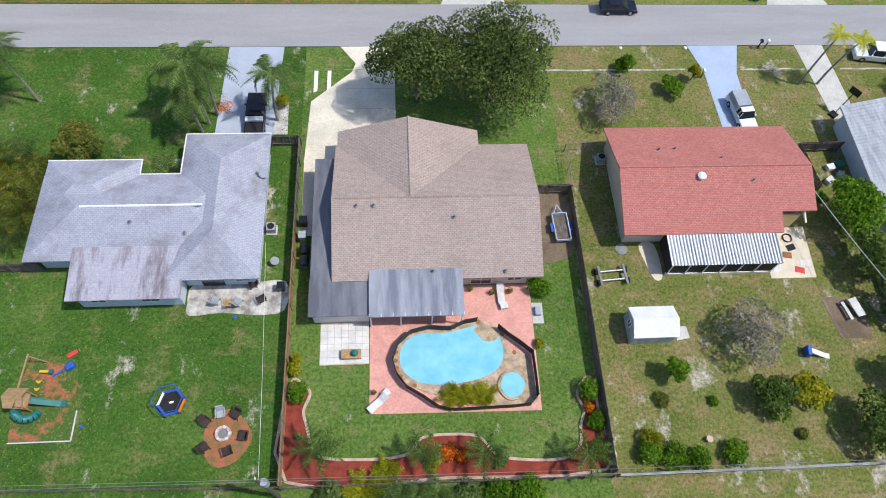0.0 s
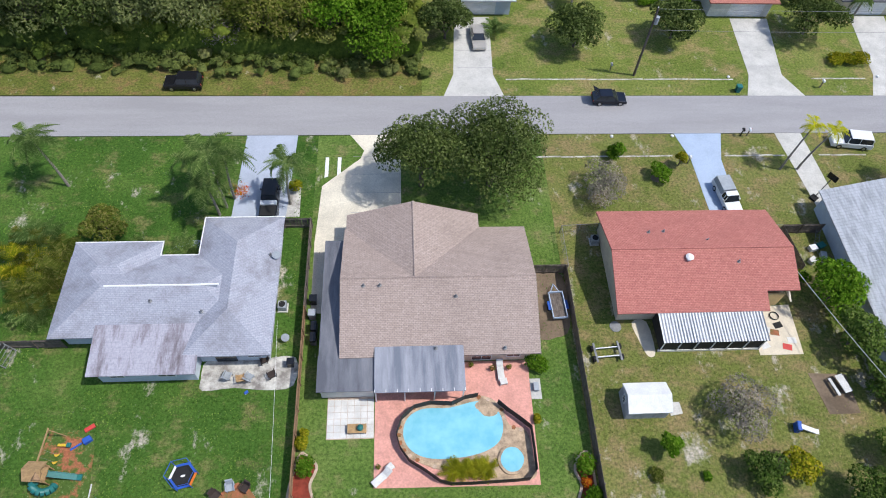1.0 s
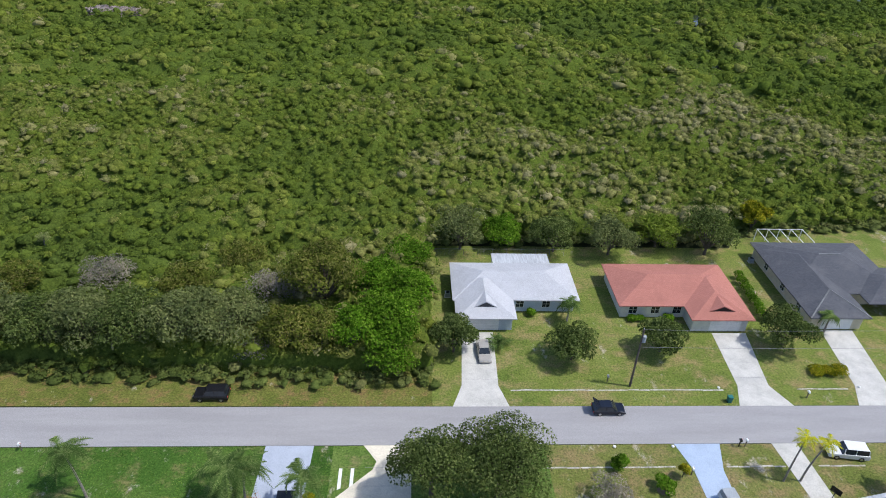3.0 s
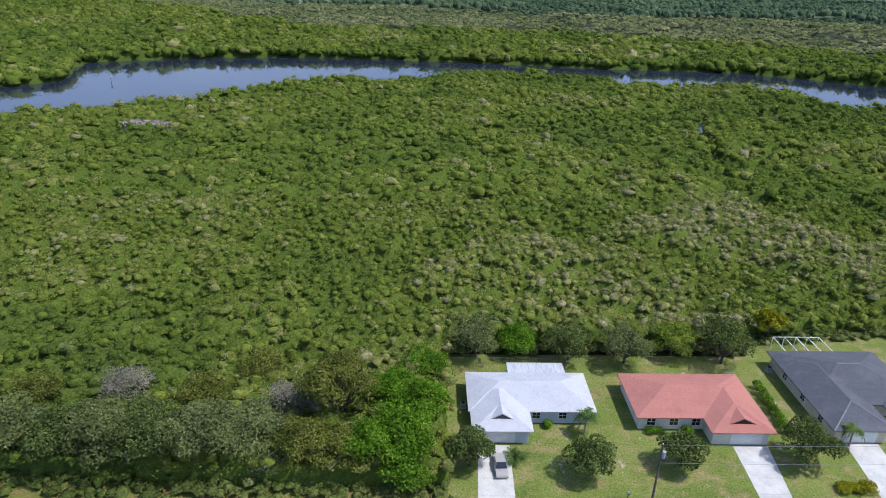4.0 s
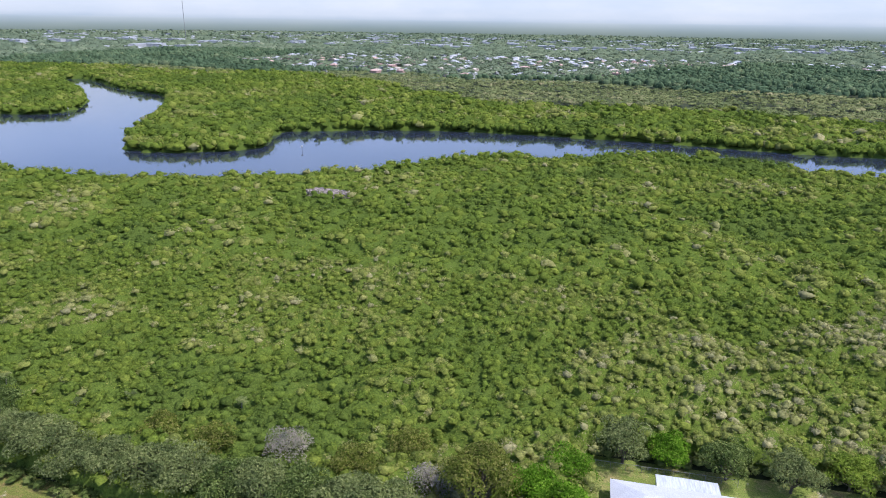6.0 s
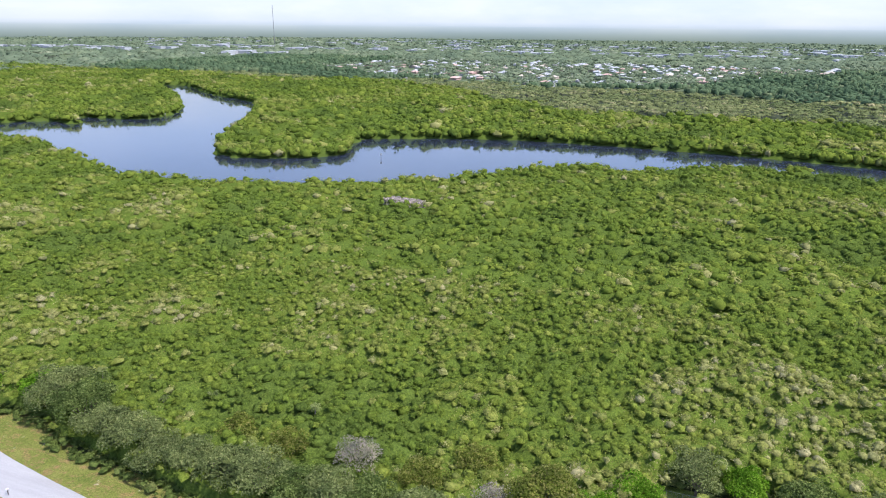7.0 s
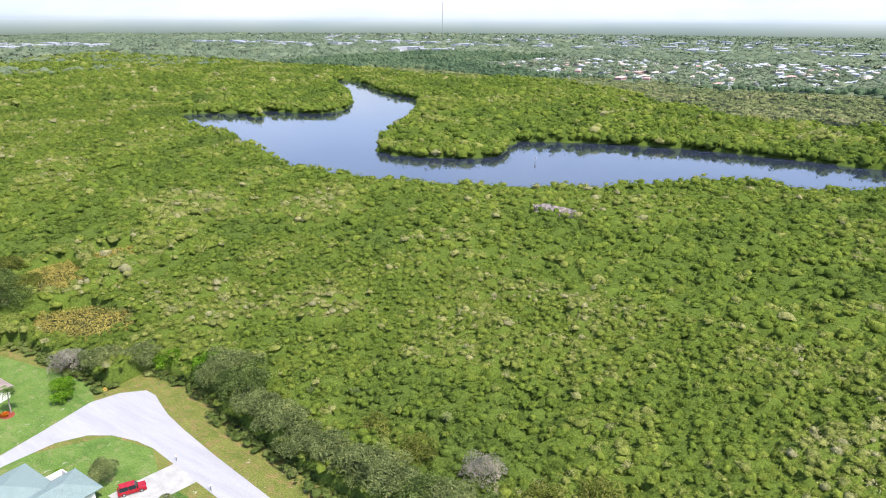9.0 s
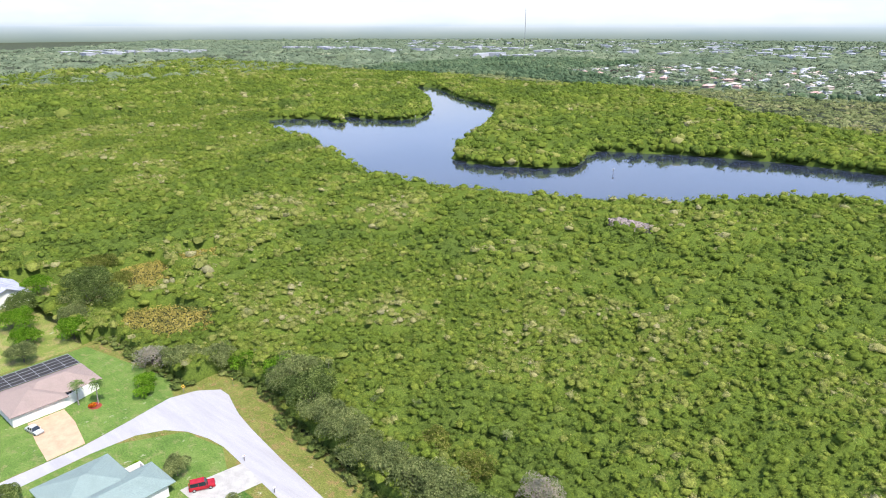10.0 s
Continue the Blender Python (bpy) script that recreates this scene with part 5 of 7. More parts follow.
for x, y, h, r, m_ in EDGE:
    r = r * 1.2
    tree(x, y, h * 1.06, r, m_, LABELS[m_], 0.21, int(230 * r * r) + 300, low=0.25, lobes=20)

# palms
for a in ((-17.6, 44.4, 6.8, (0.3, 0.4), 3.6, "green feather palm beside the driveway"), (-18.9, 42.2, 5.4, (-0.3, -0.2), 3.2, "green feather palm beside the driveway"), (-18.3, 43.2, 8.0, (-0.3, 0.6), 4.2, "green feather palm beside the driveway"), (-19.4, 44.6, 6.2, (-0.6, 0.8), 3.8, "green feather palm beside the driveway"), (-35.8, 46.4, 7.0, (-1.0, 0.5), 3.6, "leaning feather palm on the lawn"),
          (-11.5, 43.6, 6.4, (0.5, 0.4), 3.3, "feather palm between two driveways"), (-146.3, 46.4, 5.6, (0.2, 0.3), 2.4, "feather palm in a flower bed"), (-143.6, 49.6, 5.6, (0.2, 0.2), 2.4, "feather palm in a flower bed"),
         
          (24.9, 78.0, 3.6, (0.1, 0), 2.7, "feather palm before a window"), (65.2, 75.6, 3.4, (0, 0), 2.3, "feather palm beside a garage"), (58.4, 46.2, 4.6, (0.4, 0.2), 2.2, "feather palm by the street")):
    palm(*a)
for a in ((-6.3, 10.0, 2.6, (0.2, 0.1), 2.9, "dark feather palm in a mulch bed"), (2.1, 9.4, 2.4, (0, 0.1), 2.3, "dark feather palm in a mulch bed"), (6.9, 9.1, 2.5, (0, 0.1), 2.3, "dark feather palm in a mulch bed"), (15.0, 8.6, 2.8, (0, 0.2), 2.6, "dark feather palm in the fence corner")):
    palm(*a, "darkpalm", 11, 0.5, 0.4)
palm(45.4, 47.9, 6.8, (0.9, 0.6), 1.9, "tall thin palm with yellowing fronds", "yellowpalm", 13, 0.6, 0.4, r=0.11)
palm(47.5, 47.9, 6.2, (1.5, 0.4), 1.8, "leaning thin palm with yellowing fronds", "yellowpalm", 13, 0.6, 0.4, r=0.11)
for x, y in ((-99.7, 93.0), (-76, 77.0), (-92, 87), (-131, 84), (-62, 95), (-41, 69.0), (-113, 92), (60.5, 108), (-84, 92)):
    palm(x, y, 4.2, (0.2, 0.1), 1.5, "cabbage palm in the thicket", "oakleaf2", 16, 0.5, 0.5, "cabbage_palm")
for x, y, r, h, m_ in ((-33.6, 36.6, 3.2, 4.0, "olive"), (-33.6, 33.4, 3.0, 3.4, "olive"), (-35.8, 38.5, 3.0, 3.4, "palmleaf"), (-36.6, 35.2, 3.2, 3.8, "goldleaf"), (-35.4, 32.0, 3.0, 3.2, "olive"), (-37.8, 37.4, 3.0, 3.4, "olive"), (-34.6, 30.2, 2.4, 2.4, "palmleaf"), (-26.8, 38.4, 1.2, 1.0, "palmleaf"), (-21.2, 36.9, 2.4, 2.6, "palmleaf"), (-19.9, 36.0, 1.6, 1.6, "palmleaf"), (-22.4, 36.0, 1.4, 1.2, "olive"),
                       (-2.6, 7.1, 1.8, 1.6, "goldleaf"), (0.0, 6.6, 1.9, 1.6, "palmleaf"), (-0.8, 8.4, 1.4, 1.2, "goldleaf"), (3.2, 6.6, 1.6, 1.4, "palmleaf"), (13.5, 72.3, 2.1, 1.6, "palmleaf")):
    feather_bush(x, y, r, h, m_, "clump of arching green and yellow fronds" if m_ != "palmleaf" else "clump of arching green fronds")
for k in range(6):
    feather_bush(4.6 + k * 0.66, 14.2 + 0.25 * (k % 2), 1.15, 1.1, "goldleaf", "yellow-green fan palm clump beside the pool", fronds=16)

# shrubs and hedges
for x, y, r, h, m_, lab in (
        (-8.3, 16.9, 0.7, 1.5, "goldleaf", "yellow croton shrub along the fence"), (-8.2, 17.9, 0.5, 1.1, "goldleaf", "yellow croton shrub along the fence"), (-8.1, 14.9, 1.0, 1.5, "bright", "rounded green shrub in the mulch bed"), (16.5, 14.3, 1.05, 1.4, "bright", "rounded green shrub in the mulch bed"),
        (16.6, 11.7, 0.95, 1.3, "bright", "rounded green shrub in the mulch bed"), (16.2, 12.8, 0.55, 0.8, "croton", "orange croton in the mulch bed"), (13.2, 23.8, 1.2, 1.4, "bright", "round green shrub at the terrace corner"), (12.6, 18.6, 0.45, 0.7, "goldleaf", "small yellow shrub by the pool fence"),
        (4.2, 9.6, 0.8, 0.9, "croton", "red cordyline in the mulch bed"), (5.4, 9.5, 0.7, 0.8, "croton", "red cordyline in the mulch bed"), (3.0, 9.0, 0.7, 0.8, "goldleaf", "yellow shrub in the mulch bed"), (8.4, 9.0, 0.7, 0.8, "palmleaf", "green shrub in the mulch bed"), (16.4, 9.4, 0.7, 1.2, "goldleaf", "yellow shrub by the fence"),
        (20.5, 8.9, 1.3, 1.4, "bright", "clipped green bush along the back fence"), (22.5, 8.6, 1.2, 1.4, "bright", "clipped green bush along the back fence"), (24.8, 8.4, 1.2, 1.4, "bright", "clipped green bush along the back fence"), (27.6, 8.5, 1.2, 1.3, "bright", "clipped green bush along the back fence"), (21.0, 10.0, 0.9, 1.3, "goldleaf", "yellow-green bush along the back fence"),
        (22.7, 13.2, 0.7, 0.7, "olive", "small straggly bush on dry lawn"), (27.2, 13.1, 0.45, 0.5, "bright", "small seedling on dry lawn"), (34.0, 10.0, 0.5, 0.6, "olive", "small seedling on dry lawn"), (10.2, 6.3, 1.7, 1.5, "bright", "bright green bush behind the fence"), (8.2, 6.4, 1.3, 1.3, "bright", "bright green bush behind the fence"), (5.6, 6.4, 1.2, 1.2, "palmleaf", "green bush behind the fence"), (-5.4, 6.8, 1.2, 1.3, "palmleaf", "green bush behind the fence"),
        (-11.0, 45.4, 0.8, 1.3, "goldleaf", "yellow-leaved shrub under the palm"), (42.6, 33.0, 0.8, 1.0, "bright", "small bright shrub beside the fence"), (59.4, 66.6, 1.3, 1.1, "goldleaf", "yellow-green hedge bush on the lawn"), (61.2, 66.5, 1.3, 1.1, "goldleaf", "yellow-green hedge bush on the lawn"), (62.8, 66.6, 1.2, 1.1, "goldleaf", "yellow-green hedge bush on the lawn"),
        (19.6, 79.4, 0.9, 1.3, "bright", "light green shrub before a window"), (35.4, 78.4, 0.9, 0.9, "bright", "green hedge before a window"), (36.9, 78.4, 0.9, 0.9, "bright", "green hedge before a window"), (41.4, 78.4, 1.0, 1.2, "bright", "green hedge before a window"),
        (-91.4, 50.6, 1.4, 1.2, "oakleaf2", "grey-green shrub by the driveway"), (-115, 44.5, 0.8, 0.9, "bright", "small shrub on the corner lawn"), (-143.2, 48.2, 0.9, 0.8, "croton", "orange flower bed on the lawn")):
    shrub(x, y, r, h, m_, lab, 0.13, int(520 * r * r) + 200)
for k in range(9):
    shrub(57.0 + 0.05 * k, 78.5 + k * 1.45, 0.95, 1.7, "bright", "green hedge shrub between two houses", 0.15, 330, group="hedge between two houses")

q = np.c_[rng.normal(-17.1, 0.45, 420), rng.normal(45.4, 0.5, 420), np.full(420, 0.06)]
tagged(new("fallen_petals", quads_mesh("fallen_petals", leaf_quads(rng, q, np.tile(np.array([0.0, 0.0, 1.0]), (420, 1)), 0.07, 0.2), "croton")), "orange petals fallen on the driveway", "petals", kind="stuff")

# stands of reeds, grey dead wood and flowers on the grass
for i, rd in enumerate(REEDS):
    xs, ys = [p[0] for p in rd], [p[1] for p in rd]
    q = rng.uniform((min(xs), min(ys)), (max(xs), max(ys)), (9000, 2))
    q = q[inside(q[:, 0], q[:, 1], rd)]
    at = np.c_[q, rng.uniform(0.5, 1.7, len(q))]
    up = np.tile(np.array([0.25, 0.1, 0.8]), (len(q), 1))
    tagged(new("reed_bed", quads_mesh("reed_bed", leaf_quads(rng, at, up, 0.3, 0.5, True), "reeds")), "golden brown reeds among the mangroves", "reeds", kind="stuff")
q = rng.uniform((-118, 246), (-98, 256), (5200, 2))
q = q[inside(q[:, 0], q[:, 1], BARE)]
tagged(new("dead_brush", quads_mesh("dead_brush", leaf_quads(rng, np.c_[q, rng.uniform(1.5, 4.8, len(q))], np.tile(np.array([0.0, -1.0, 0.5]), (len(q), 1)), 0.5, 0.5), "deadwood")), "patch of bare grey dead mangroves", "dead trees", kind="stuff")


def tufts(name, x0, x1, y0, y1, n, material, label, holes):
    """Grass blades over a lawn, but for the paved places."""
    q = rng.uniform((x0, y0), (x1, y1), (n, 2))
    ok = np.ones(n, bool)
    for a, b, c, d in holes:
        ok &= ~((q[:, 0] > a) & (q[:, 0] < b) & (q[:, 1] > c) & (q[:, 1] < d))
    ok &= wobble(q[:, 0], q[:, 1], 1.7, 5) + 0.6 * wobble(q[:, 0], q[:, 1], 0.6, 2) > rng.uniform(-0.7, 0.4, n)
    q = q[ok]
    at = np.c_[q, rng.uniform(0.015, 0.04, len(q))]
    up = np.tile(np.array([0.0, 0.0, 0.9]), (len(q), 1))
    return tagged(new(name, quads_mesh(name, leaf_quads(rng, at, up, 0.09, 0.22), material)), label, "grass", kind="stuff")


M["blade"] = leaf_material("grass_blades", (0.050, 0.105, 0.016), (0.080, 0.145, 0.024), (0.14, 0.195, 0.05), glow=0.15)
M["dryblade"] = leaf_material("dry_grass_blades", (0.10, 0.125, 0.03), (0.15, 0.165, 0.045), (0.25, 0.22, 0.10), glow=0.15)
HW = [(-32, -11, 22.5, 40), (-18, -11, 38, 54), (-17.8, -9.5, 22.3, 26)]
HC = [(-8, 14, 12.8, 40.5), (-9, 1, 38, 54), (-6.4, -2, 17.3, 22)]
HE = [(21, 40.5, 24.2, 40.5), (33.8, 40, 38, 54), (46, 63, 19, 54)]
tufts("grass", -44, -9, 7.5, 53.4, 26000, "blade", "short lush grass blades on the lawn", HW)
tufts("grass", -8.6, 17, 7.5, 53.4, 12000, "blade", "short grass blades on the lawn", HC)
tufts("grass", 17.5, 60, 7.5, 53.4, 24000, "dryblade", "dry grass blades on the lawn", HE)
tufts("grass", 4.4, 62, 60.4, 97, 24000, "dryblade", "dry grass blades on the front lawns", [(6, 27.2, 75, 94), (33, 53.5, 75, 90.6), (6, 14, 60, 76), (45, 53, 60, 76), (62, 72, 60, 99)])


# ---- vehicles ----
def side_prism(bm, outline, w, bevel=0.05):
    """A body from its side outline (x, z), w wide."""
    n = len(outline)
    rows = [[bm.verts.new((x, y, z)) for x, z in outline] for y in (-w / 2, w / 2)]
    fs = [bm.faces.new(rows[0]), bm.faces.new(rows[1][::-1])]
    for i in range(n):
        fs.append(bm.faces.new((rows[0][(i + 1) % n], rows[0][i], rows[1][i], rows[1][(i + 1) % n])))
    bmesh.ops.recalc_face_normals(bm, faces=fs)
    if bevel:
        bmesh.ops.bevel(bm, geom=list({e for f in fs for e in f.edges}), offset=bevel, segments=2, affect="EDGES", profile=0.6)
    return bm


def frustum(bm, x0, x1, y0, z0, x2, x3, y1, z1):
    low = [bm.verts.new(p) for p in ((x0, -y0, z0), (x1, -y0, z0), (x1, y0, z0), (x0, y0, z0))]
    top = [bm.verts.new(p) for p in ((x2, -y1, z1), (x3, -y1, z1), (x3, y1, z1), (x2, y1, z1))]
    bm.faces.new(low[::-1])
    bm.faces.new(top)
    for i in range(4):
        bm.faces.new((low[i], low[(i + 1) % 4], top[(i + 1) % 4], top[i]))
    return bm


def vehicle(name, label, category, x, y, rz, length, width, height, paint, style):
    """A car that points along its own +x."""
    v = thing(name, label, category, (x, y, 0.04), rz)
    L, W, belt, low = length / 2, width, height * 0.58, 0.28
    hood = belt - 0.06 if style != "jeep" else belt
    part("body", side_prism(bmesh.new(), [(-L, low), (L, low), (L, hood - 0.22), (L - 0.12, hood - 0.08), (L * 0.45, hood), (-L + 0.1, belt), (-L, belt - 0.15)], W, 0.06), paint, v)
    if style == "pickup":
        c0, c1, t0, t1 = -0.25 * L, 0.42 * L, -0.15 * L, 0.22 * L
        part("bed_floor", B(-L + 0.12, c0 - 0.05, -W / 2 + 0.15, W / 2 - 0.15, belt - 0.02, belt + 0.012), "rubber", v)
        part("toolbox", B(c0 - 0.62, c0 - 0.08, -W / 2 + 0.08, W / 2 - 0.08, belt, belt + 0.22, 0.02), "whitecar" if paint != "whitecar" else "galv", v)
    elif style == "capped":
        c0, c1, t0, t1 = -0.05 * L, 0.42 * L, 0.02 * L, 0.26 * L
        part("bed_cover", frustum(bmesh.new(), -L + 0.05, -0.07 * L, W / 2 - 0.03, belt - 0.02, -L + 0.15, -0.09 * L, W / 2 - 0.14, height - 0.06), "grey_plastic", v, "dark grey bed cover")
    elif style == "hatch":
        c0, c1, t0, t1 = -0.97 * L, 0.48 * L, -0.62 * L, 0.1 * L
    elif style == "sedan":
        c0, c1, t0, t1 = -0.62 * L, 0.42 * L, -0.38 * L, 0.12 * L
    else:
        c0, c1, t0, t1 = -0.95 * L, 0.44 * L, -0.84 * L, 0.2 * L
    part("glasshouse", frustum(bmesh.new(), c0, c1, W / 2 - 0.06, belt - 0.03, t0, t1, W / 2 - 0.22, height - 0.05), "glass_dark", v, "dark tinted windows")
    part("roof_panel", box(bmesh.new(), t0 - 0.03, t1 + 0.03, -W / 2 + 0.2, W / 2 - 0.2, height - 0.07, height, 0.03), paint, v)
    for sx in (c0 * 0.5 + t0 * 0.5, c1 * 0.5 + t1 * 0.5, (c0 + c1) / 2):
        for s in (-1, 1):
            part("pillar", tube(bmesh.new(), (sx, s * (W / 2 - 0.06), belt - 0.02), (sx * 0.97, s * (W / 2 - 0.2), height - 0.05), 0.04, 0.035, 5), paint, v)
    for sx in (-0.6 * L, 0.62 * L):
        for s in (-1, 1):
            tyre = part("tyre", tube(bmesh.new(), (sx, s * (W / 2 - 0.2), 0.33), (sx, s * (W / 2 + 0.02), 0.33), 0.34, 0.34, 16), "rubber", v)
            part("rim", tube(bmesh.new(), (sx, s * (W / 2 - 0.02), 0.33), (sx, s * (W / 2 + 0.035), 0.33), 0.2, 0.19, 12), "chrome", tyre)
    for s in (-1, 1):
        part("headlight", B(L - 0.16, L + 0.015, s * (W / 2 - 0.3) - 0.16, s * (W / 2 - 0.3) + 0.16, hood - 0.3, hood - 0.14, 0.02), "chrome", v)
        part("tail_light", B(-L - 0.015, -L + 0.06, s * (W / 2 - 0.18) - 0.1, s * (W / 2 - 0.18) + 0.1, belt - 0.32, belt - 0.1, 0.01), "red_plastic", v)
        part("mirror", B(c1 - 0.35, c1 - 0.2, s * (W / 2 + 0.08) - 0.08, s * (W / 2 + 0.08) + 0.08, belt, belt + 0.16, 0.02), paint, v)
    return v


vehicle("pickup_truck", "black pickup truck with white toolbox on the driveway", "pickup truck", -13.6, 43.9, 90, 5.4, 1.9, 1.8, "black", "pickup")
vehicle("pickup_truck", "white pickup with dark bed cover on a blue driveway", "pickup truck", 37.5, 43.5, -84, 4.9, 1.8, 1.65, "whitecar", "capped")
vehicle("minivan", "white minivan parked on the grass", "minivan", 55.3, 51.8, 172, 4.9, 1.9, 1.75, "whitecar", "van")
c = vehicle("hatchback", "dark blue hatchback with open tailgate on the street", "car", 26.75, 59.2, 0, 4.3, 1.75, 1.45, "navy", "hatch")
part("tailgate", side_prism(bmesh.new(), [(-2.15, 2.0), (-1.4, 1.46), (-1.4, 1.41), (-2.2, 1.95)], 1.4, 0.0), "navy", c, "raised dark tailgate")
vehicle("jeep", "black off-road vehicle parked on the verge", "car", -25.8, 61.9, 180, 4.5, 1.85, 1.8, "black", "jeep")
vehicle("sedan", "champagne sedan on a white driveway", "car", 11.1, 70.6, -88, 4.7, 1.8, 1.42, "champagne", "sedan")
vehicle("sports_utility_vehicle", "red sports utility vehicle on a driveway", "car", -98.9, 49.1, 62, 4.7, 1.9, 1.8, "red_paint", "van")
vehicle("sedan", "silver-blue sedan on a peach driveway", "car", -142.4, 35.8, 10, 4.4, 1.75, 1.42, "silver", "sedan")

# ---- fences ----
BOARD = {}


def board_mesh(w, h, mat):
    k = (w, h, mat)
    if k not in BOARD:
        me = bpy.data.meshes.new("board")
        bm = B(-w / 2, w / 2, -0.012, 0.012, 0.03, h)
        bm.to_mesh(me)
        bm.free()
        me.materials.append(M[mat])
        BOARD[k] = me
    return BOARD[k]


def fence(label, x0, y0, x1, y1, h, mat, board=0.3, rails=True):
    """Posts every 2.4 m, two rails and upright boards."""
    f = thing("fence", label, "fence", (x0, y0, 0), math.degrees(math.atan2(y1 - y0, x1 - x0)))
    length = math.hypot(x1 - x0, y1 - y0)
    n = max(1, round(length / 2.4))
    for k in range(n + 1):
        s = length * k / n
        part("post", B(s - 0.05, s + 0.05, -0.11, -0.015, 0, h + 0.05), mat, f)
    for z in (0.35, h - 0.25):
        part("rail", B(0, length, -0.055, -0.014, z, z + 0.09), mat, f)
    nb = int(length / board)
    for k in range(nb):
        ob = new("board", board_mesh(board - 0.02, h, mat))
        ob.parent = f
        ob.matrix_basis = pose((k + 0.5) * length / nb, rng.uniform(-0.004, 0.004), rng.uniform(-0.02, 0.02), 0, rng.uniform(-0.7, 0.7), 0)
    return f


fence("brown wooden board fence between two yards", -8.95, 7.6, -8.95, 30.0, 1.75, "wood_brown")
fence("grey weathered board fence beside the driveway", -8.95, 30.1, -8.95, 40.4, 1.75, "wood_grey")
fence("dark weathered board fence between two houses", -11.8, 40.4, -9.0, 40.4, 1.75, "wood_grey")
fence("dark weathered board fence between two yards", 17.45, 7.6, 17.45, 34.1, 1.7, "wood_grey")
fence("dark weathered board fence beside a trailer", 13.4, 34.2, 17.4, 34.2, 1.7, "wood_grey")
fence("dark board fence along the back of the garden", -8.8, 7.5, 17.3, 7.3, 1.3, "wood_grey")
fence("low dark fence along the back of the lawn", -44, 8.6, -9.1, 7.6, 1.0, "wood_grey", 0.6)
fence("weathered leaning board fence beside the red-roofed house", 42.0, 38.6, 42.6, 33.6, 1.7, "wood_grey")
fence("weathered board fence behind the side yard", 42.0, 38.8, 46.6, 38.8, 1.7, "wood_grey")
fence("dark board fence at the side of the yard", 47.0, 7.2, 46.6, 19.6, 1.6, "wood_grey")
fence("dark board fence beside the grey-roofed house", -44, 27.0, -31.0, 27.0, 1.6, "wood_grey")


def wire_fence(label, pts, h, mat="galv", gap=2.6):
    """Steel posts and rails with a net of wires."""
    f = thing("wire_fence", label, "fence")
    for (ax, ay), (bx, by) in zip(pts, pts[1:]):
        n = max(1, round(math.hypot(bx - ax, by - ay) / gap))
        for k in range(n + 1):
            x, y = ax + (bx - ax) * k / n, ay + (by - ay) * k / n
            part("post", tube(bmesh.new(), (x, y, 0), (x, y, h), 0.035, 0.035, 6), mat, f)
        part("top_rail", tube(bmesh.new(), (ax, ay, h - 0.03), (bx, by, h - 0.03), 0.03, 0.03, 6), mat, f)
        bm = bmesh.new()
        for k in range(1, 7):
            tube(bm, (ax, ay, h * k / 7), (bx, by, h * k / 7), 0.006, 0.006, 3)
        part("net", bm, mat, f)
    return f


wire_fence("galvanised wire fence beside the red-roofed house", [(17.7, 34.2), (17.7, 39.2), (21.8, 39.4)], 1.5)
wire_fence("pale wire fence by the front lawn", [(39.2, 39.0), (42.0, 38.9)], 1.5)
wire_fence("grey wire fence behind the pale-roofed house", [(4.6, 96.8), (28, 97.0)], 1.4)
f = thing("rail_fence", "grey rail fence along the back of the dry lawn", "fence")
for k in range(13):
    part("post", B(17.9 + k * 2.4, 18.0 + k * 2.4, 7.25, 7.35, 0, 1.1), "galv", f)
part("rail", B(17.8, 47.0, 7.2, 7.4, 1.02, 1.12), "galv", f)
part("panel", B(17.8, 47.0, 7.28, 7.31, 0.12, 1.02), "galv", f)

# pale drainage strips along the verges
for x0, x1, y in ( (16.5, 34.3, 50.1), (39.3, 47.0, 50.1), (51.0, 58, 50.1), (14.2, 45.2, 63.15), (54.8, 63.0, 63.3)):
    bm = bmesh.new()
    for k in range(int((x1 - x0) / 1.5)):
        xa = x0 + k * 1.5
        dy = float(rng.uniform(-0.05, 0.05))
        prism(bm, [(xa, y - 0.1 + dy), (xa + 1.44, y - 0.1 + dy), (xa + 1.44, y + 0.12 + dy), (xa, y + 0.1 + dy)], 0, 0.03)
    tagged(part("gutter_strip", bm, "stained"), "narrow pale concrete gutter strip in the grass", "gutter", kind="structure")

# ---- pool and terrace ----
POOL = smooth_outline([(0.5, 17.6), (0.9, 19.1), (2.3, 19.95), (4.8, 20.0), (7.5, 20.55), (9.1, 19.7), (9.55, 18.2), (9.0, 16.7), (7.4, 15.8), (5.0, 15.4), (2.6, 15.5), (1.1, 16.3)])
RIM = smooth_outline([(-0.05, 17.6), (0.5, 19.5), (2.2, 20.5), (4.8, 20.55), (7.6, 21.1), (9.5, 20.1), (10.1, 18.3), (11.6, 17.6), (11.95, 15.5), (11.9, 13.5), (9.0, 13.3), (4.6, 14.2), (2.4, 14.9), (0.6, 15.9)])
SPA = smooth_outline([(9.0, 15.0), (9.5, 16.0), (10.5, 16.1), (11.1, 15.2), (10.6, 14.2), (9.6, 14.1)])
slab("terrace", [(-2.1, 13.1), (12.35, 12.9), (12.5, 24.5), (-2.0, 24.5)], -0.01, 0.04, "salmon", "salmon-coloured paver terrace round the pool", "terrace")
p = thing("swimming_pool", "freeform pool with turquoise water and stone coping", "swimming pool")
part("coping", prism(bmesh.new(), RIM, 0.0, 0.09), "coping", p, "mottled brown stone coping")
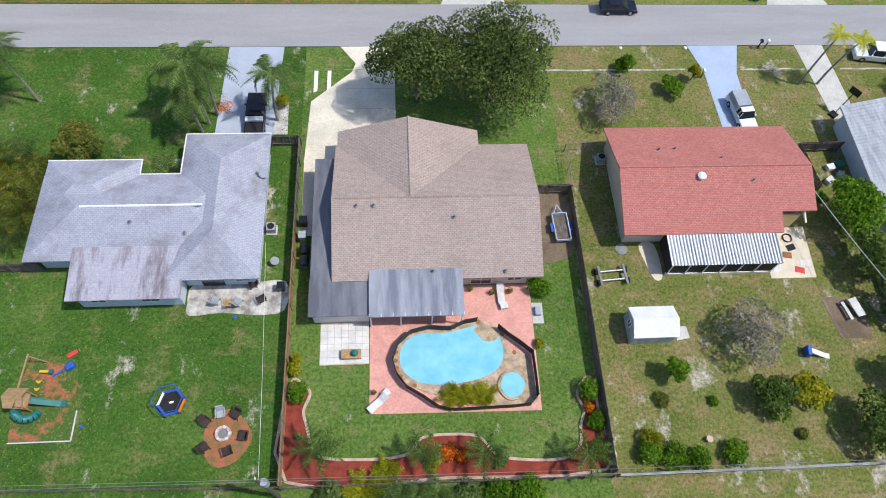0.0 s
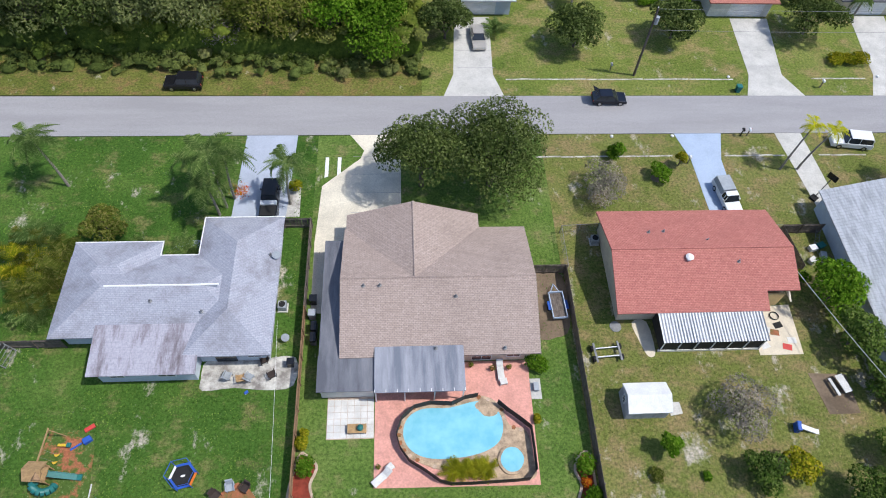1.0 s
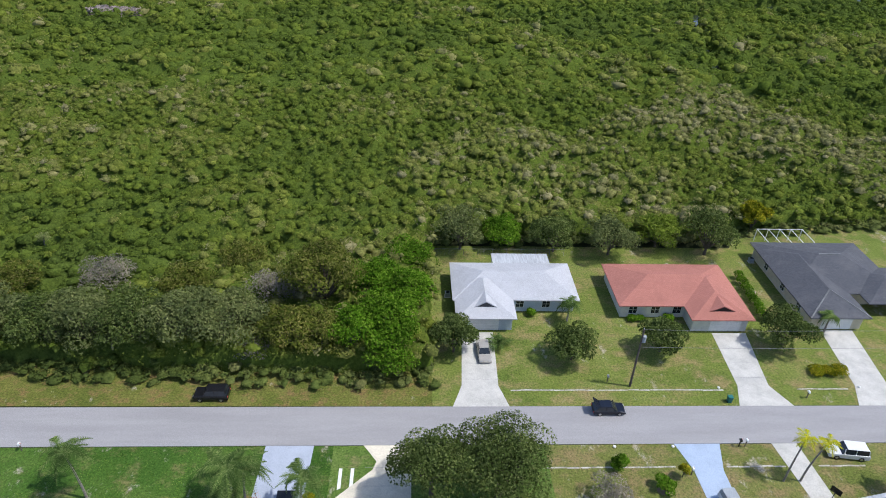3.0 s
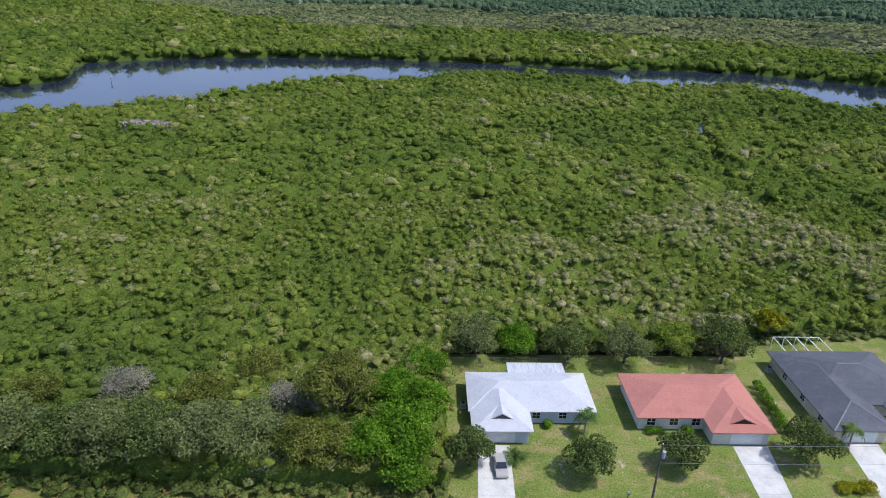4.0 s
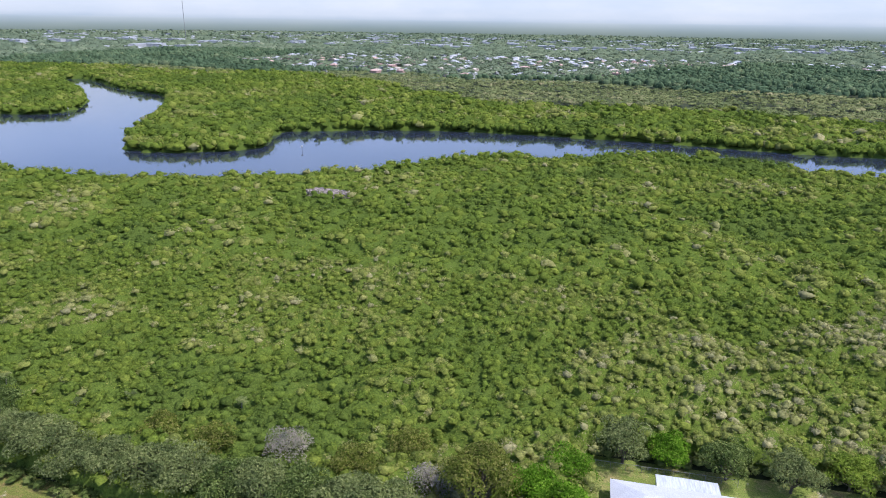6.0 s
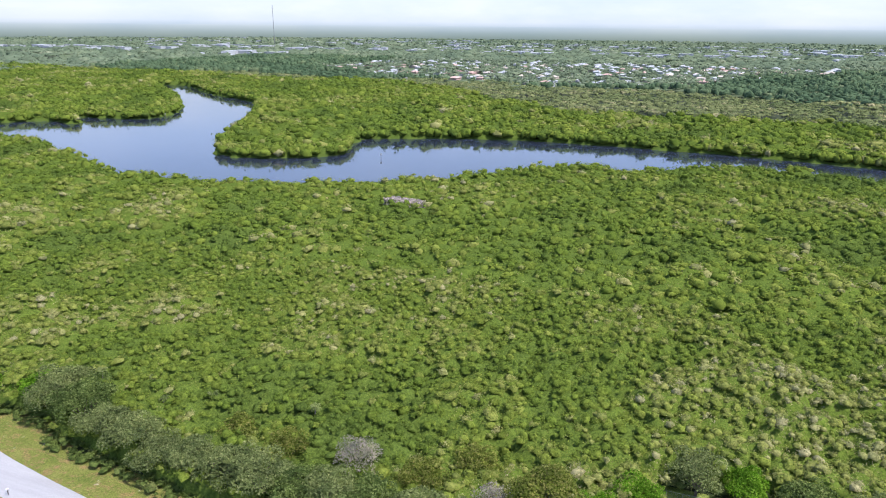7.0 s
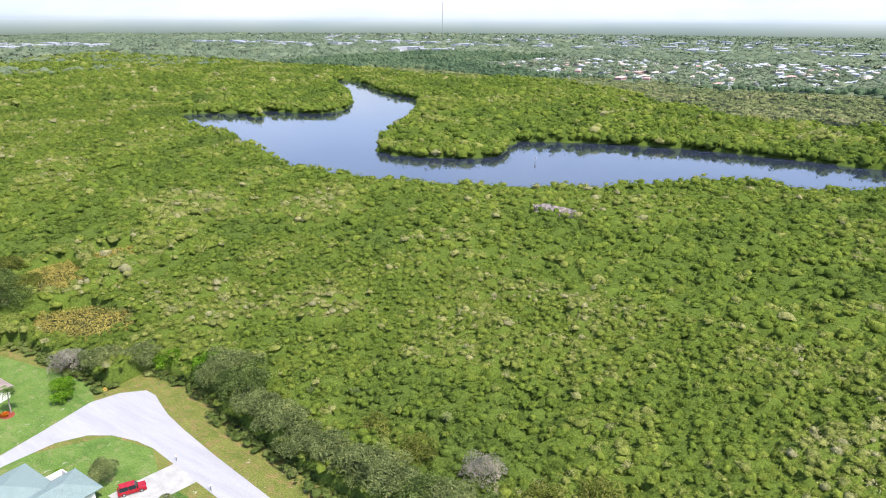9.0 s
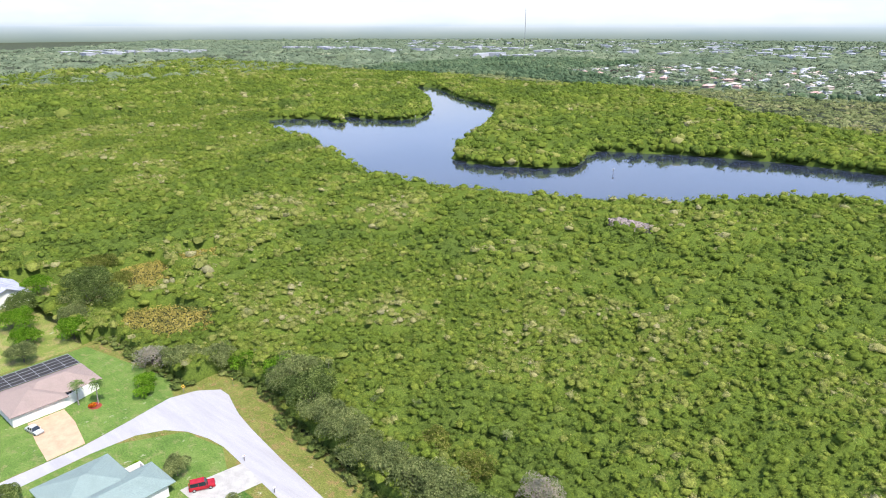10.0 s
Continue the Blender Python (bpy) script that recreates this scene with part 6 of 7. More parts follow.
part("water", prism(bmesh.new(), POOL, 0.0, 0.098), "pool", p, "clear turquoise water")
bm = bmesh.new()
for k in range(3):
    prism(bm, [(7.9 + 0.25 * k + 0.8 * math.cos(a), 20.1 - 0.28 * k + 0.5 * math.sin(a)) for a in (0.52 * i for i in range(12))], 0.0, 0.104 + 0.004 * k)
part("step", bm, "coping", p, "rounded stone entry steps")
p = thing("hot_tub", "round hot tub with turquoise water beside the pool", "hot tub")
part("wall", prism(bmesh.new(), [(10.05 + (x - 10.05) * 1.22, 15.1 + (y - 15.1) * 1.22) for x, y in SPA], 0.0, 0.26), "coping", p)
part("water", prism(bmesh.new(), SPA, 0.1, 0.268), "pool", p)
part("seat", prism(bmesh.new(), [(10.45 + 0.36 * math.cos(a), 15.1 + 0.75 * math.sin(a)) for a in (0.52 * i for i in range(12))], 0.1, 0.274), "pool", p)
n = len(RIM)
for k in range(0, n, 2):                              # flat stones set on the coping
    if 36 < k < 52:
        continue
    x, y = RIM[k]
    cx, cy = 5.0 + (x - 5.0) * 0.965, 17.4 + (y - 17.4) * 0.95
    a0 = rng.uniform(0, 6)
    bm = prism(bmesh.new(), [(cx + rng.uniform(0.16, 0.26) * math.cos(a0 + 1.05 * i), cy + rng.uniform(0.16, 0.26) * math.sin(a0 + 1.05 * i)) for i in range(6)], 0.08, 0.11 + rng.uniform(0, 0.02))
    part("stone", bm, ("coping", "stone_edge", "clay")[k % 3 if rng.uniform() < 0.8 else 2], bpy.data.objects["swimming_pool"])


def mesh_fence(label, pts, h=1.15):
    f = thing("pool_fence", label, "fence")
    for (ax, ay), (bx, by) in zip(pts, pts[1:]):
        d = Vector((bx - ax, by - ay)).normalized()
        nx, ny = -d.y * 0.012, d.x * 0.012
        part("panel", prism(bmesh.new(), [(ax + nx, ay + ny), (bx + nx, by + ny), (bx - nx, by - ny), (ax - nx, ay - ny)], 0.1, h), "dark_mesh", f)
        part("post", tube(bmesh.new(), (ax, ay, 0.04), (ax, ay, h + 0.06), 0.025, 0.025, 6), "black", f)
    return f


mesh_fence("black mesh safety fence round the pool", [(7.4, 20.95), (6.2, 20.75), (5.0, 20.2), (3.0, 20.35), (1.5, 20.0), (0.4, 19.0), (-0.1, 17.6), (0.2, 16.4), (1.0, 15.2), (2.4, 14.3), (3.6, 13.4), (4.6, 13.1), (6.4, 13.1), (8.0, 13.15), (10.0, 13.2), (11.4, 13.3), (12.05, 14.0), (12.05, 15.8), (12.0, 17.8), (11.0, 18.7), (10.0, 19.5), (9.2, 20.3)])

# white paver pad, each slab its own
pad = slab("paver_pad", [(-6.35, 17.4), (-2.12, 17.4), (-2.12, 21.4), (-6.35, 21.4)], -0.01, 0.03, "stone_edge", "square pad of pale concrete pavers", "terrace")
pm = bpy.data.meshes.new("paver")
bm = B(-0.285, 0.285, -0.285, 0.285, 0.0, 0.05, 0.012)
bm.to_mesh(pm)
bm.free()
pm.materials.append(M["paver"])
for i in range(7):
    for j in range(6):
        ob = new("paver", pm)
        ob.parent = pad
        ob.matrix_basis = pose(-6.02 + i * 0.6, 17.72 + j * 0.6 + 0.04, 0.012 + rng.uniform(0, 0.008), 0, 0, rng.uniform(-1, 1))
t = thing("fire_table", "orange wooden table with a dark kettle on the pavers", "table", (-3.6, 18.2, 0.06))
part("tabletop", B(-0.85, 0.85, -0.42, 0.42, 0.38, 0.48, 0.02), "wood_light", t)
for sx in (-0.75, 0.75):
    part("leg", B(sx - 0.05, sx + 0.05, -0.36, 0.36, 0, 0.38), "wood_brown", t)
bm = bmesh.new()
bmesh.ops.create_uvsphere(bm, u_segments=16, v_segments=10, radius=0.3)
for v in bm.verts:
    v.co.z = v.co.z * 0.8 + 0.68
    v.co.x += 0.3
part("kettle", bm, "green_plastic", t, "dark round kettle")


def lounger(x, y, rz, label):
    t = thing("sun_lounger", label, "lounger", (x, y, 0.045), rz, "pool loungers")
    part("mattress", B(-0.95, 0.35, -0.32, 0.32, 0.3, 0.38, 0.03), "paver", t)
    part("backrest", frustum(bmesh.new(), 0.35, 0.42, 0.32, 0.32, 0.95, 1.02, 0.32, 0.72), "paver", t)
    for sx in (-0.85, 0.3):
        for s in (-0.27, 0.27):
            part("leg", B(sx - 0.03, sx + 0.03, s - 0.03, s + 0.03, 0, 0.3), "white", t)
    return t


lounger(9.75, 23.4, 92, "pale grey sun lounger on the terrace")
lounger(-1.4, 13.9, 40, "pale grey sun lounger at the terrace corner")


def stool(x, y, rz, label, mat="paver"):
    t = thing("ottoman", label, "stool", (x, y, 0.045), rz)
    part("cushion", B(-0.35, 0.35, -0.3, 0.3, 0.28, 0.4, 0.03), mat, t)
    for sx in (-0.3, 0.3):
        for s in (-0.25, 0.25):
            part("leg", B(sx - 0.03, sx + 0.03, s - 0.03, s + 0.03, 0, 0.28), "white", t)


stool(9.95, 22.3, 8, "pale grey ottoman beside a lounger")
stool(-0.7, 14.75, 40, "pale grey ottoman beside a lounger")
t = thing("pool_pump_pad", "concrete pad with grey pump box beside the terrace", "pump", (12.95, 21.6, 0))
part("pad", B(-0.5, 0.5, -1.0, 1.0, 0, 0.08, 0.02), "concrete", t)
part("cover", B(-0.25, 0.25, -0.3, 0.5, 0.08, 0.5, 0.04), "grey_plastic", t)
for x, y, r in ((9.0, 23.6, 0.2), (10.6, 23.7, 0.2), (-1.7, 14.8, 0.16), (7.0, 24.0, 0.18)):
    t = thing("plant_pot", "small terracotta pot with a plant on the terrace", "plant pot", (x, y, 0.04))
    part("pot", tube(bmesh.new(), (0, 0, 0), (0, 0, 0.35), r * 0.7, r, 10), "clay", t)
    at, d = crown_points(rng, 60, [(0, 0, 0.45, r * 1.4, r * 1.2)])
    leafy("leaves", t, at, d, 0.08, "olive")

# mulch beds with stone edging
def bed(name, outline, mat, label, edge=True):
    b = slab(name, outline, 0.0, 0.05, mat, label, "flower bed")
    if edge:
        m_ = len(outline)
        for i in range(m_):
            a, c_ = Vector(outline[i]), Vector(outline[(i + 1) % m_])
            if (c_ - a).length < 0.02:
                continue
            d = (c_ - a).normalized()
            nx = Vector((-d.y, d.x)) * 0.11
            part("edging_stone", prism(bmesh.new(), [tuple(a + nx), tuple(c_ + nx), tuple(c_ - nx), tuple(a - nx)], 0.0, 0.14), "stone_edge", b)
    return b


bed("mulch_bed", smooth_outline([(-8.7, 15.8), (-7.4, 15.6), (-7.0, 14.9), (-7.5, 13.6), (-7.2, 12.4), (-6.9, 11.2), (-6.4, 10.2), (-5.6, 9.7), (-3.0, 9.5), (-0.4, 9.5), (1.2, 9.9), (2.2, 11.0), (4.5, 11.2), (6.9, 10.9), (8.1, 9.5), (10.0, 9.0), (13.6, 8.9), (15.2, 10.0), (15.4, 11.4), (15.9, 12.8), (15.5, 14.0), (16.0, 15.2), (17.0, 15.4), (17.1, 12.0), (17.0, 7.9), (4.0, 7.8), (-8.6, 8.0)], 3), "mulch", "red mulch bed with pale stone edging")
bed("mulch_patch", smooth_outline([(-15.3, 12.6), (-13.6, 14.0), (-12.2, 13.0), (-11.5, 11.6), (-12.2, 10.2), (-13.2, 9.5), (-14.2, 9.4), (-15.1, 10.2)], 3), "clay", "orange mulch patch round the fire pit", False)
bed("play_bed", [(-30.6, 11.95), (-25.8, 11.9), (-25.9, 14.2), (-26.2, 17.0), (-26.5, 18.6), (-27.6, 18.9), (-30.2, 19.3), (-31.0, 15.5)], "playmulch", "worn orange mulch half grown over with weeds round the play set", False)
t = thing("bed_border", "pale timber border along the play area", "edging", (0, 0, 0))
part("board", B(-30.6, -25.75, 11.84, 11.92, 0, 0.12), "paver", t)
part("board", B(-25.78, -25.70, 11.93, 14.3, 0, 0.12), "paver", t)

# ---- west yard ----
slab("patio", smooth_outline([(-17.6, 25.4), (-13, 25.3), (-9.6, 25.4), (-9.6, 22.6), (-12, 22.2), (-15, 22.5), (-17.8, 22.3), (-18.1, 23.4)], 3), -0.01, 0.03, "stained", "stained pale concrete patio", "patio")
t = thing("fire_pit", "round pale stone fire pit on orange mulch", "fire pit", (-13.8, 11.95, 0))
t.scale = (0.82, 0.82, 0.9)
bm = bmesh.new()
for k in range(14):
    a = k * 2 * math.pi / 14
    x, y = 0.62 * math.cos(a), 0.62 * math.sin(a)
    q = [(0.50 * math.cos(a - 0.21), 0.50 * math.sin(a - 0.21)), (0.78 * math.cos(a - 0.21), 0.78 * math.sin(a - 0.21)), (0.78 * math.cos(a + 0.21), 0.78 * math.sin(a + 0.21)), (0.50 * math.cos(a + 0.21), 0.50 * math.sin(a + 0.21))]
    part("stone", prism(bmesh.new(), q, 0, 0.42 + 0.02 * (k % 2)), "stone_edge" if k % 3 else "paver", t)
part("ash", tube(bmesh.new(), (0, 0, 0), (0, 0, 0.2), 0.5, 0.5, 14), "galv", t)
bm.free()


def patio_chair(x, y, rz, mat, label):
    t = thing("patio_chair", label, "chair", (x, y, 0.05), rz, "chairs round the fire pit")
    part("seat", B(-0.3, 0.3, -0.32, 0.32, 0.34, 0.44, 0.03), mat, t)
    part("backrest", frustum(bmesh.new(), -0.42, -0.3, 0.32, 0.4, -0.58, -0.48, 0.3, 0.92), mat, t)
    for s in (-0.35, 0.35):
        part("armrest", B(-0.4, 0.3, s - 0.05, s + 0.05, 0.58, 0.64, 0.02), mat, t)
    for sx in (-0.3, 0.25):
        for s in (-0.3, 0.3):
            part("leg", B(sx - 0.03, sx + 0.03, s - 0.03, s + 0.03, 0, 0.36), mat, t)


for x, y, m_ in ((-15.2, 12.9, "wicker"), (-14.1, 13.5, "grey_plastic"), (-12.9, 13.4, "wicker"), (-12.2, 11.7, "wicker"), (-13.3, 10.6, "wicker"), (-15.1, 10.9, "wicker")):
    patio_chair(x, y, math.degrees(math.atan2(11.95 - y, -13.8 - x)), m_, "dark wicker armchair facing the fire pit" if m_ == "wicker" else "pale sling armchair facing the fire pit")
for x, y, rz, m_ in ((-15.6, 23.6, 70, "grey_plastic"), (-14.4, 23.3, 100, "wood_light"), (-13.6, 23.4, 60, "grey_plastic"), (-12.5, 25.0, 200, "wicker"), (-11.6, 23.6, 120, "wicker")):
    o = patio_chair(x, y, rz, m_, "worn garden chair on the concrete patio")
t = thing("trampoline", "six-sided trampoline with blue padding and net", "trampoline", (-18.15, 14.6, 0), 12)
t.scale = (0.82, 0.82, 0.8)
hexa = [(1.45 * math.cos(k * math.pi / 3), 1.45 * math.sin(k * math.pi / 3)) for k in range(6)]
part("mat", prism(bmesh.new(), [(x * 0.8, y * 0.8) for x, y in hexa], 0.58, 0.6), "rubber", t, "black jumping mat")
for k in range(6):
    a, b = Vector(hexa[k]), Vector(hexa[(k + 1) % 6])
    part("padding", prism(bmesh.new(), [tuple(a), tuple(b), tuple(b * 0.82), tuple(a * 0.82)], 0.6, 0.66), ("blue_plastic", "blue_plastic", "whitecar", "blue_plastic", "blue_plastic", "orange_plastic")[k], t)
    part("pole", tube(bmesh.new(), (*hexa[k], 0), (hexa[k][0] * 1.05, hexa[k][1] * 1.05, 2.0), 0.04, 0.04, 8), "blue_plastic", t)
    part("top_rail", tube(bmesh.new(), (a.x * 1.05, a.y * 1.05, 2.0), (b.x * 1.05, b.y * 1.05, 2.0), 0.03, 0.03, 6), "blue_plastic", t)
part("logo", prism(bmesh.new(), [(0.25 * math.cos(0.5 * k), 0.12 * math.sin(0.5 * k)) for k in range(12)], 0.6, 0.606), "white", t)

t = thing("play_set", "wooden swing set with roofed tower and green slides", "play set", (-29.75, 15.0, 0), -3)
t.scale = (0.80, 0.78, 0.84)
for sx in (-0.7, 0.7):
    for sy in (-0.8, 0.8):
        part("post", B(sx - 0.06, sx + 0.06, sy - 0.06, sy + 0.06, 0, 2.4), "wood_light", t)
part("deck", B(-0.8, 0.8, -0.9, 0.9, 1.3, 1.4), "wood_light", t)
bm = gable_x(bmesh.new(), -0.95, 0.95, -1.05, 1.05, 2.3, 3.1)
part("canopy", bm, "wood_light", t, "brown wooden gable canopy")
part("dormer", gable_y(bmesh.new(), 0.1, 0.9, -1.0, -0.2, 2.55, 2.95), "wood_brown", t)
part("swing_beam", B(-0.06, 0.06, 0.9, 4.6, 2.3, 2.45), "wood_light", t)
for s in (-0.9, 0.9):
    part("brace", tube(bmesh.new(), (s, 4.5, 0), (0, 4.4, 2.35), 0.06, 0.06, 6), "wood_light", t)
for y in (1.5, 2.3):
    part("swing_seat", prism(bmesh.new(), [(0.7 + 0.3 * math.cos(a), y + 0.14 * math.sin(a) + 0.1 * math.cos(2 * a)) for a in (0.6 * k for k in range(10))], 0.45, 0.5), "yellow_plastic", t, "yellow banana-shaped swing seat")
    part("chain", tube(bmesh.new(), (0.05, y, 2.3), (0.7, y, 0.5), 0.012, 0.012, 4), "galv", t)
part("glider", B(0.5, 1.5, 3.2, 3.5, 0.4, 0.6, 0.06), "yellow_plastic", t)
part("glider_seat", B(1.5, 1.9, 3.1, 3.6, 0.4, 0.75, 0.06), "green_plastic", t)
part("slide", side_prism(bmesh.new(), [(0.9, 1.4), (3.4, 0.25), (3.9, 0.2), (3.9, 0.12), (3.3, 0.14), (0.9, 1.28)], 0.55, 0.0), "green_plastic", t, "wavy green slide")
for s in (-0.3, 0.3):
    ob = part("slide_edge", side_prism(bmesh.new(), [(0.9, 1.58), (3.4, 0.42), (3.9, 0.36), (3.9, 0.2), (0.9, 1.36)], 0.06, 0.0), "green_plastic", t)
    ob.location.y = s
bm = bmesh.new()
prev = Vector((0, -0.9, 1.6))
for k in range(1, 9):
    a = k * math.pi / 8
    q = Vector((-0.35 + 0.9 - 0.9 * math.cos(a), -0.9 - 0.9 * math.sin(a), 1.6 - 1.25 * k / 8))
    tube(bm, prev, q, 0.42, 0.42, 12)
    prev = q
part("tube_slide", bm, "green_plastic", t, "dark green curved tube slide")
for x, y, w, d, hh, m_, lab, cat in ((-27.0, 19.1, 0.7, 0.3, 0.3, "red_plastic", "red plastic toy slide on the grass", "toy"), (-26.9, 18.0, 0.55, 0.4, 0.7, "blue_plastic", "blue plastic toy on the mulch", "toy"), (-27.8, 17.5, 0.8, 0.12, 0.25, "blue_plastic", "blue plastic toy bat on the mulch", "toy"), (-25.1, 13.0, 0.2, 0.2, 0.3, "blue_plastic", "small blue ball on the grass", "toy"), (-13.8, 22.0, 0.3, 0.2, 0.25, "blue_plastic", "small blue toy by the patio", "toy")):
    t = thing("toy", lab, cat, (x, y, 0.03), 35)
    t.scale = (0.65, 0.65, 0.65)
    part("body", B(-w, w, -d, d, 0, hh, min(0.1, hh * 0.4)), m_, t)
    part("base", B(-w * 0.8, w * 0.8, -d * 0.9, d * 0.9, -0.02, 0.03), "whitecar" if m_ != "red_plastic" else "grey_plastic", t)


def air_unit(x, y, label, z=0.0):
    t = thing("air_conditioner", label, "air conditioner", (x, y, z))
    part("pad", B(-0.5, 0.5, -0.5, 0.5, 0, 0.08), "concrete", t)
    part("cabinet", B(-0.4, 0.4, -0.4, 0.4, 0.08, 0.85, 0.03), "grey_plastic", t)
    part("fan_grille", tube(bmesh.new(), (0, 0, 0.85), (0, 0, 0.88), 0.33, 0.33, 16), "rubber", t)
    for k in range(4):
        part("louvre", B(-0.405, 0.405, -0.405, 0.405, 0.2 + k * 0.15, 0.23 + k * 0.15), "galv", t)


air_unit(21.3, 38.0, "grey outdoor air conditioner beside the house")
air_unit(-11.2, 30.7, "outdoor air conditioner beside the grey-roofed house")
air_unit(6.4, 84.6, "outdoor air conditioner beside the pale-roofed house")
air_unit(62.2, 95.5, "outdoor air conditioner beside the dark-roofed house")
t = thing("roof_unit", "white roof box with red label and pipes", "roof unit", (-4.9, 28.8, 2.55))
part("box", B(-0.4, 0.4, -1.0, 1.0, 0, 0.5, 0.03), "whitecar", t)
part("panel", B(-0.2, 0.2, 0.1, 0.6, 0.5, 0.53), "red_plastic", t)
part("fan", tube(bmesh.new(), (0, -0.8, 0.5), (0, -0.8, 0.6), 0.3, 0.3, 14), "galv", t)
part("pipe", tube(bmesh.new(), (0.2, -1.0, 0.1), (0.3, -2.2, 0.25), 0.05, 0.05, 6), "chrome", t)
for x, y, z in ((-11.7, 34.9, 3.0), (-10.6, 27.2, 0.4)):
    t = thing("satellite_dish", "white satellite dish on a short mast", "satellite dish", (x, y, z - 0.4))
    part("mast", tube(bmesh.new(), (0, 0, 0), (0, 0, 0.6), 0.03, 0.03, 6), "galv", t)
    bm = bmesh.new()
    bmesh.ops.create_cone(bm, cap_ends=True, segments=18, radius1=0.1, radius2=0.4, depth=0.12, matrix=Matrix.Translation((0, -0.05, 0.75)) @ Euler((0.8, 0, 0.3)).to_matrix().to_4x4())
    part("dish", bm, "grey_plastic", t)


def bin_(x, y, mat, label, s=1.0, rz=0):
    t = thing("wheelie_bin", label, "bin", (x, y, 0.02), rz)
    part("body", frustum(bmesh.new(), -0.25 * s, 0.25 * s, 0.25 * s, 0, -0.32 * s, 0.32 * s, 0.32 * s, 0.95 * s), mat, t)
    part("lid", B(-0.34 * s, 0.34 * s, -0.34 * s, 0.34 * s, 0.95 * s, 1.02 * s, 0.02), mat, t)
    for d in (-0.22, 0.22):
        part("wheel", tube(bmesh.new(), (-0.3 * s, d, 0.1), (-0.3 * s, d + 0.06, 0.1), 0.1, 0.1, 10), "rubber", t)


bin_(44.0, 60.9, "green_plastic", "blue-green wheelie bin at the kerb")
bin_(-8.2, 31.2, "black", "dark bin in the side passage", 1.1)
bin_(-8.2, 29.6, "grey_plastic", "grey bin in the side passage", 1.1)
bin_(-9.9, 24.6, "black", "dark bin on the patio", 1.0)
for y in (27.0, 28.2):
    t = thing("grill", "covered dark barbecue grill beside the fence", "grill", (-7.95, y, 0.03), 90)
    part("hood", B(-0.5, 0.5, -0.3, 0.3, 0.75, 1.1, 0.08), "black", t)
    part("cart", B(-0.45, 0.45, -0.28, 0.28, 0, 0.75, 0.02), "galv", t)
slab("gravel_strip", [(-12.0, 41.8), (-10.4, 41.8), (-10.5, 46.0), (-11.7, 46.0)], -0.005, 0.02, "stained", "bare pale gravel patch between the driveways", "gravel")
slab("path", smooth_outline([(-23.5, 37.4), (-22.2, 38.8), (-19.6, 38.9), (-19.6, 38.2), (-21.8, 37.9)], 3), -0.005, 0.025, "greydrive", "curved pale path by the entrance", "path")
for x in (-8.0, -6.6):
    slab("kerb_strip", [(x, 47.2), (x + 0.4, 47.4), (x + 0.4, 50.2), (x, 50.2)], -0.005, 0.035, "white", "short white concrete strip in the grass", "kerb")

# ---- east yard ----
t = thing("garden_shed", "white metal garden shed with a gable roof", "shed", (22.7, 19.75, 0))
t.scale = (0.88, 1.0, 1.0)
for a in ((-2.2, 2.2, -1.3, -1.24), (-2.2, 2.2, 1.24, 1.3), (-2.2, -2.14, -1.24, 1.24), (2.14, 2.2, -1.24, 1.24)):
    part("wall", B(*a, 0, 1.9), "tin", t)
part("roof", gable_x(bmesh.new(), -2.3, 2.3, -1.45, 1.45, 1.9, 2.65), "shed_white", t)
gable_wall(t, "x", -2.17, -1.24, 1.24, 1.88, 2.42, "tin")
gable_wall(t, "x", 2.17, -1.24, 1.24, 1.88, 2.42, "tin")
window(t, "w", -2.2, 0.2, 0.9, 0.6, 0.7)
for k in range(11):
    part("rib", B(-2.1 + k * 0.41, -2.06 + k * 0.41, -1.325, -1.3, 0.02, 1.88), "tin", t)
slab("step_slab", [(25.2, 18.6), (26.4, 18.8), (26.3, 19.9), (25.2, 19.9)], -0.01, 0.08, "concrete", "small concrete slab beside the shed", "slab")
t = thing("utility_trailer", "blue utility trailer with worn plank deck", "trailer", (16.15, 30.1, 0), 3)
for k in range(6):
    part("plank", B(-0.62 + k * 0.21, -0.43 + k * 0.21, -1.4, 1.4, 0.5, 0.55), "wood_grey", t)
for a in ((-0.75, -0.66, -1.5, 1.5), (0.66, 0.75, -1.5, 1.5), (-0.75, 0.75, -1.5, -1.41), (-0.75, 0.75, 1.41, 1.5)):
    part("rail", B(*a, 0.5, 0.78), "bluedrive", t)
for s in (-1, 1):
    part("fender", B(s * 0.9 - 0.14, s * 0.9 + 0.14, -0.5, 0.5, 0.55, 0.68, 0.05), "blue_plastic", t)
    part("wheel", tube(bmesh.new(), (s * 0.84, -0.1, 0.3), (s * 1.0, -0.1, 0.3), 0.3, 0.3, 14), "rubber", t)
    part("drawbar", tube(bmesh.new(), (s * 0.5, 1.45, 0.5), (0, 2.5, 0.5), 0.05, 0.05, 6), "bluedrive", t)
slab("dirt_patch", smooth_outline([(13.6, 33.9), (17.2, 33.9), (17.2, 28.0), (15.6, 26.8), (13.8, 27.2)], 3), -0.005, 0.02, "soil", "bare brown dirt under the trailer", "dirt")
for k in range(6):
    part("brick", B(13.55, 13.9, 26.0 + k * 0.55, 26.4 + k * 0.55, 0, 0.25, 0.02), ("clay", "whitecar")[k % 2], bpy.data.objects.get("garden_edging") or thing("garden_edging", "row of red and white edging blocks", "edging"))
t = thing("boat_trailer", "galvanised boat trailer frame with black wheels", "trailer", (20.3, 24.95, 0), 4)
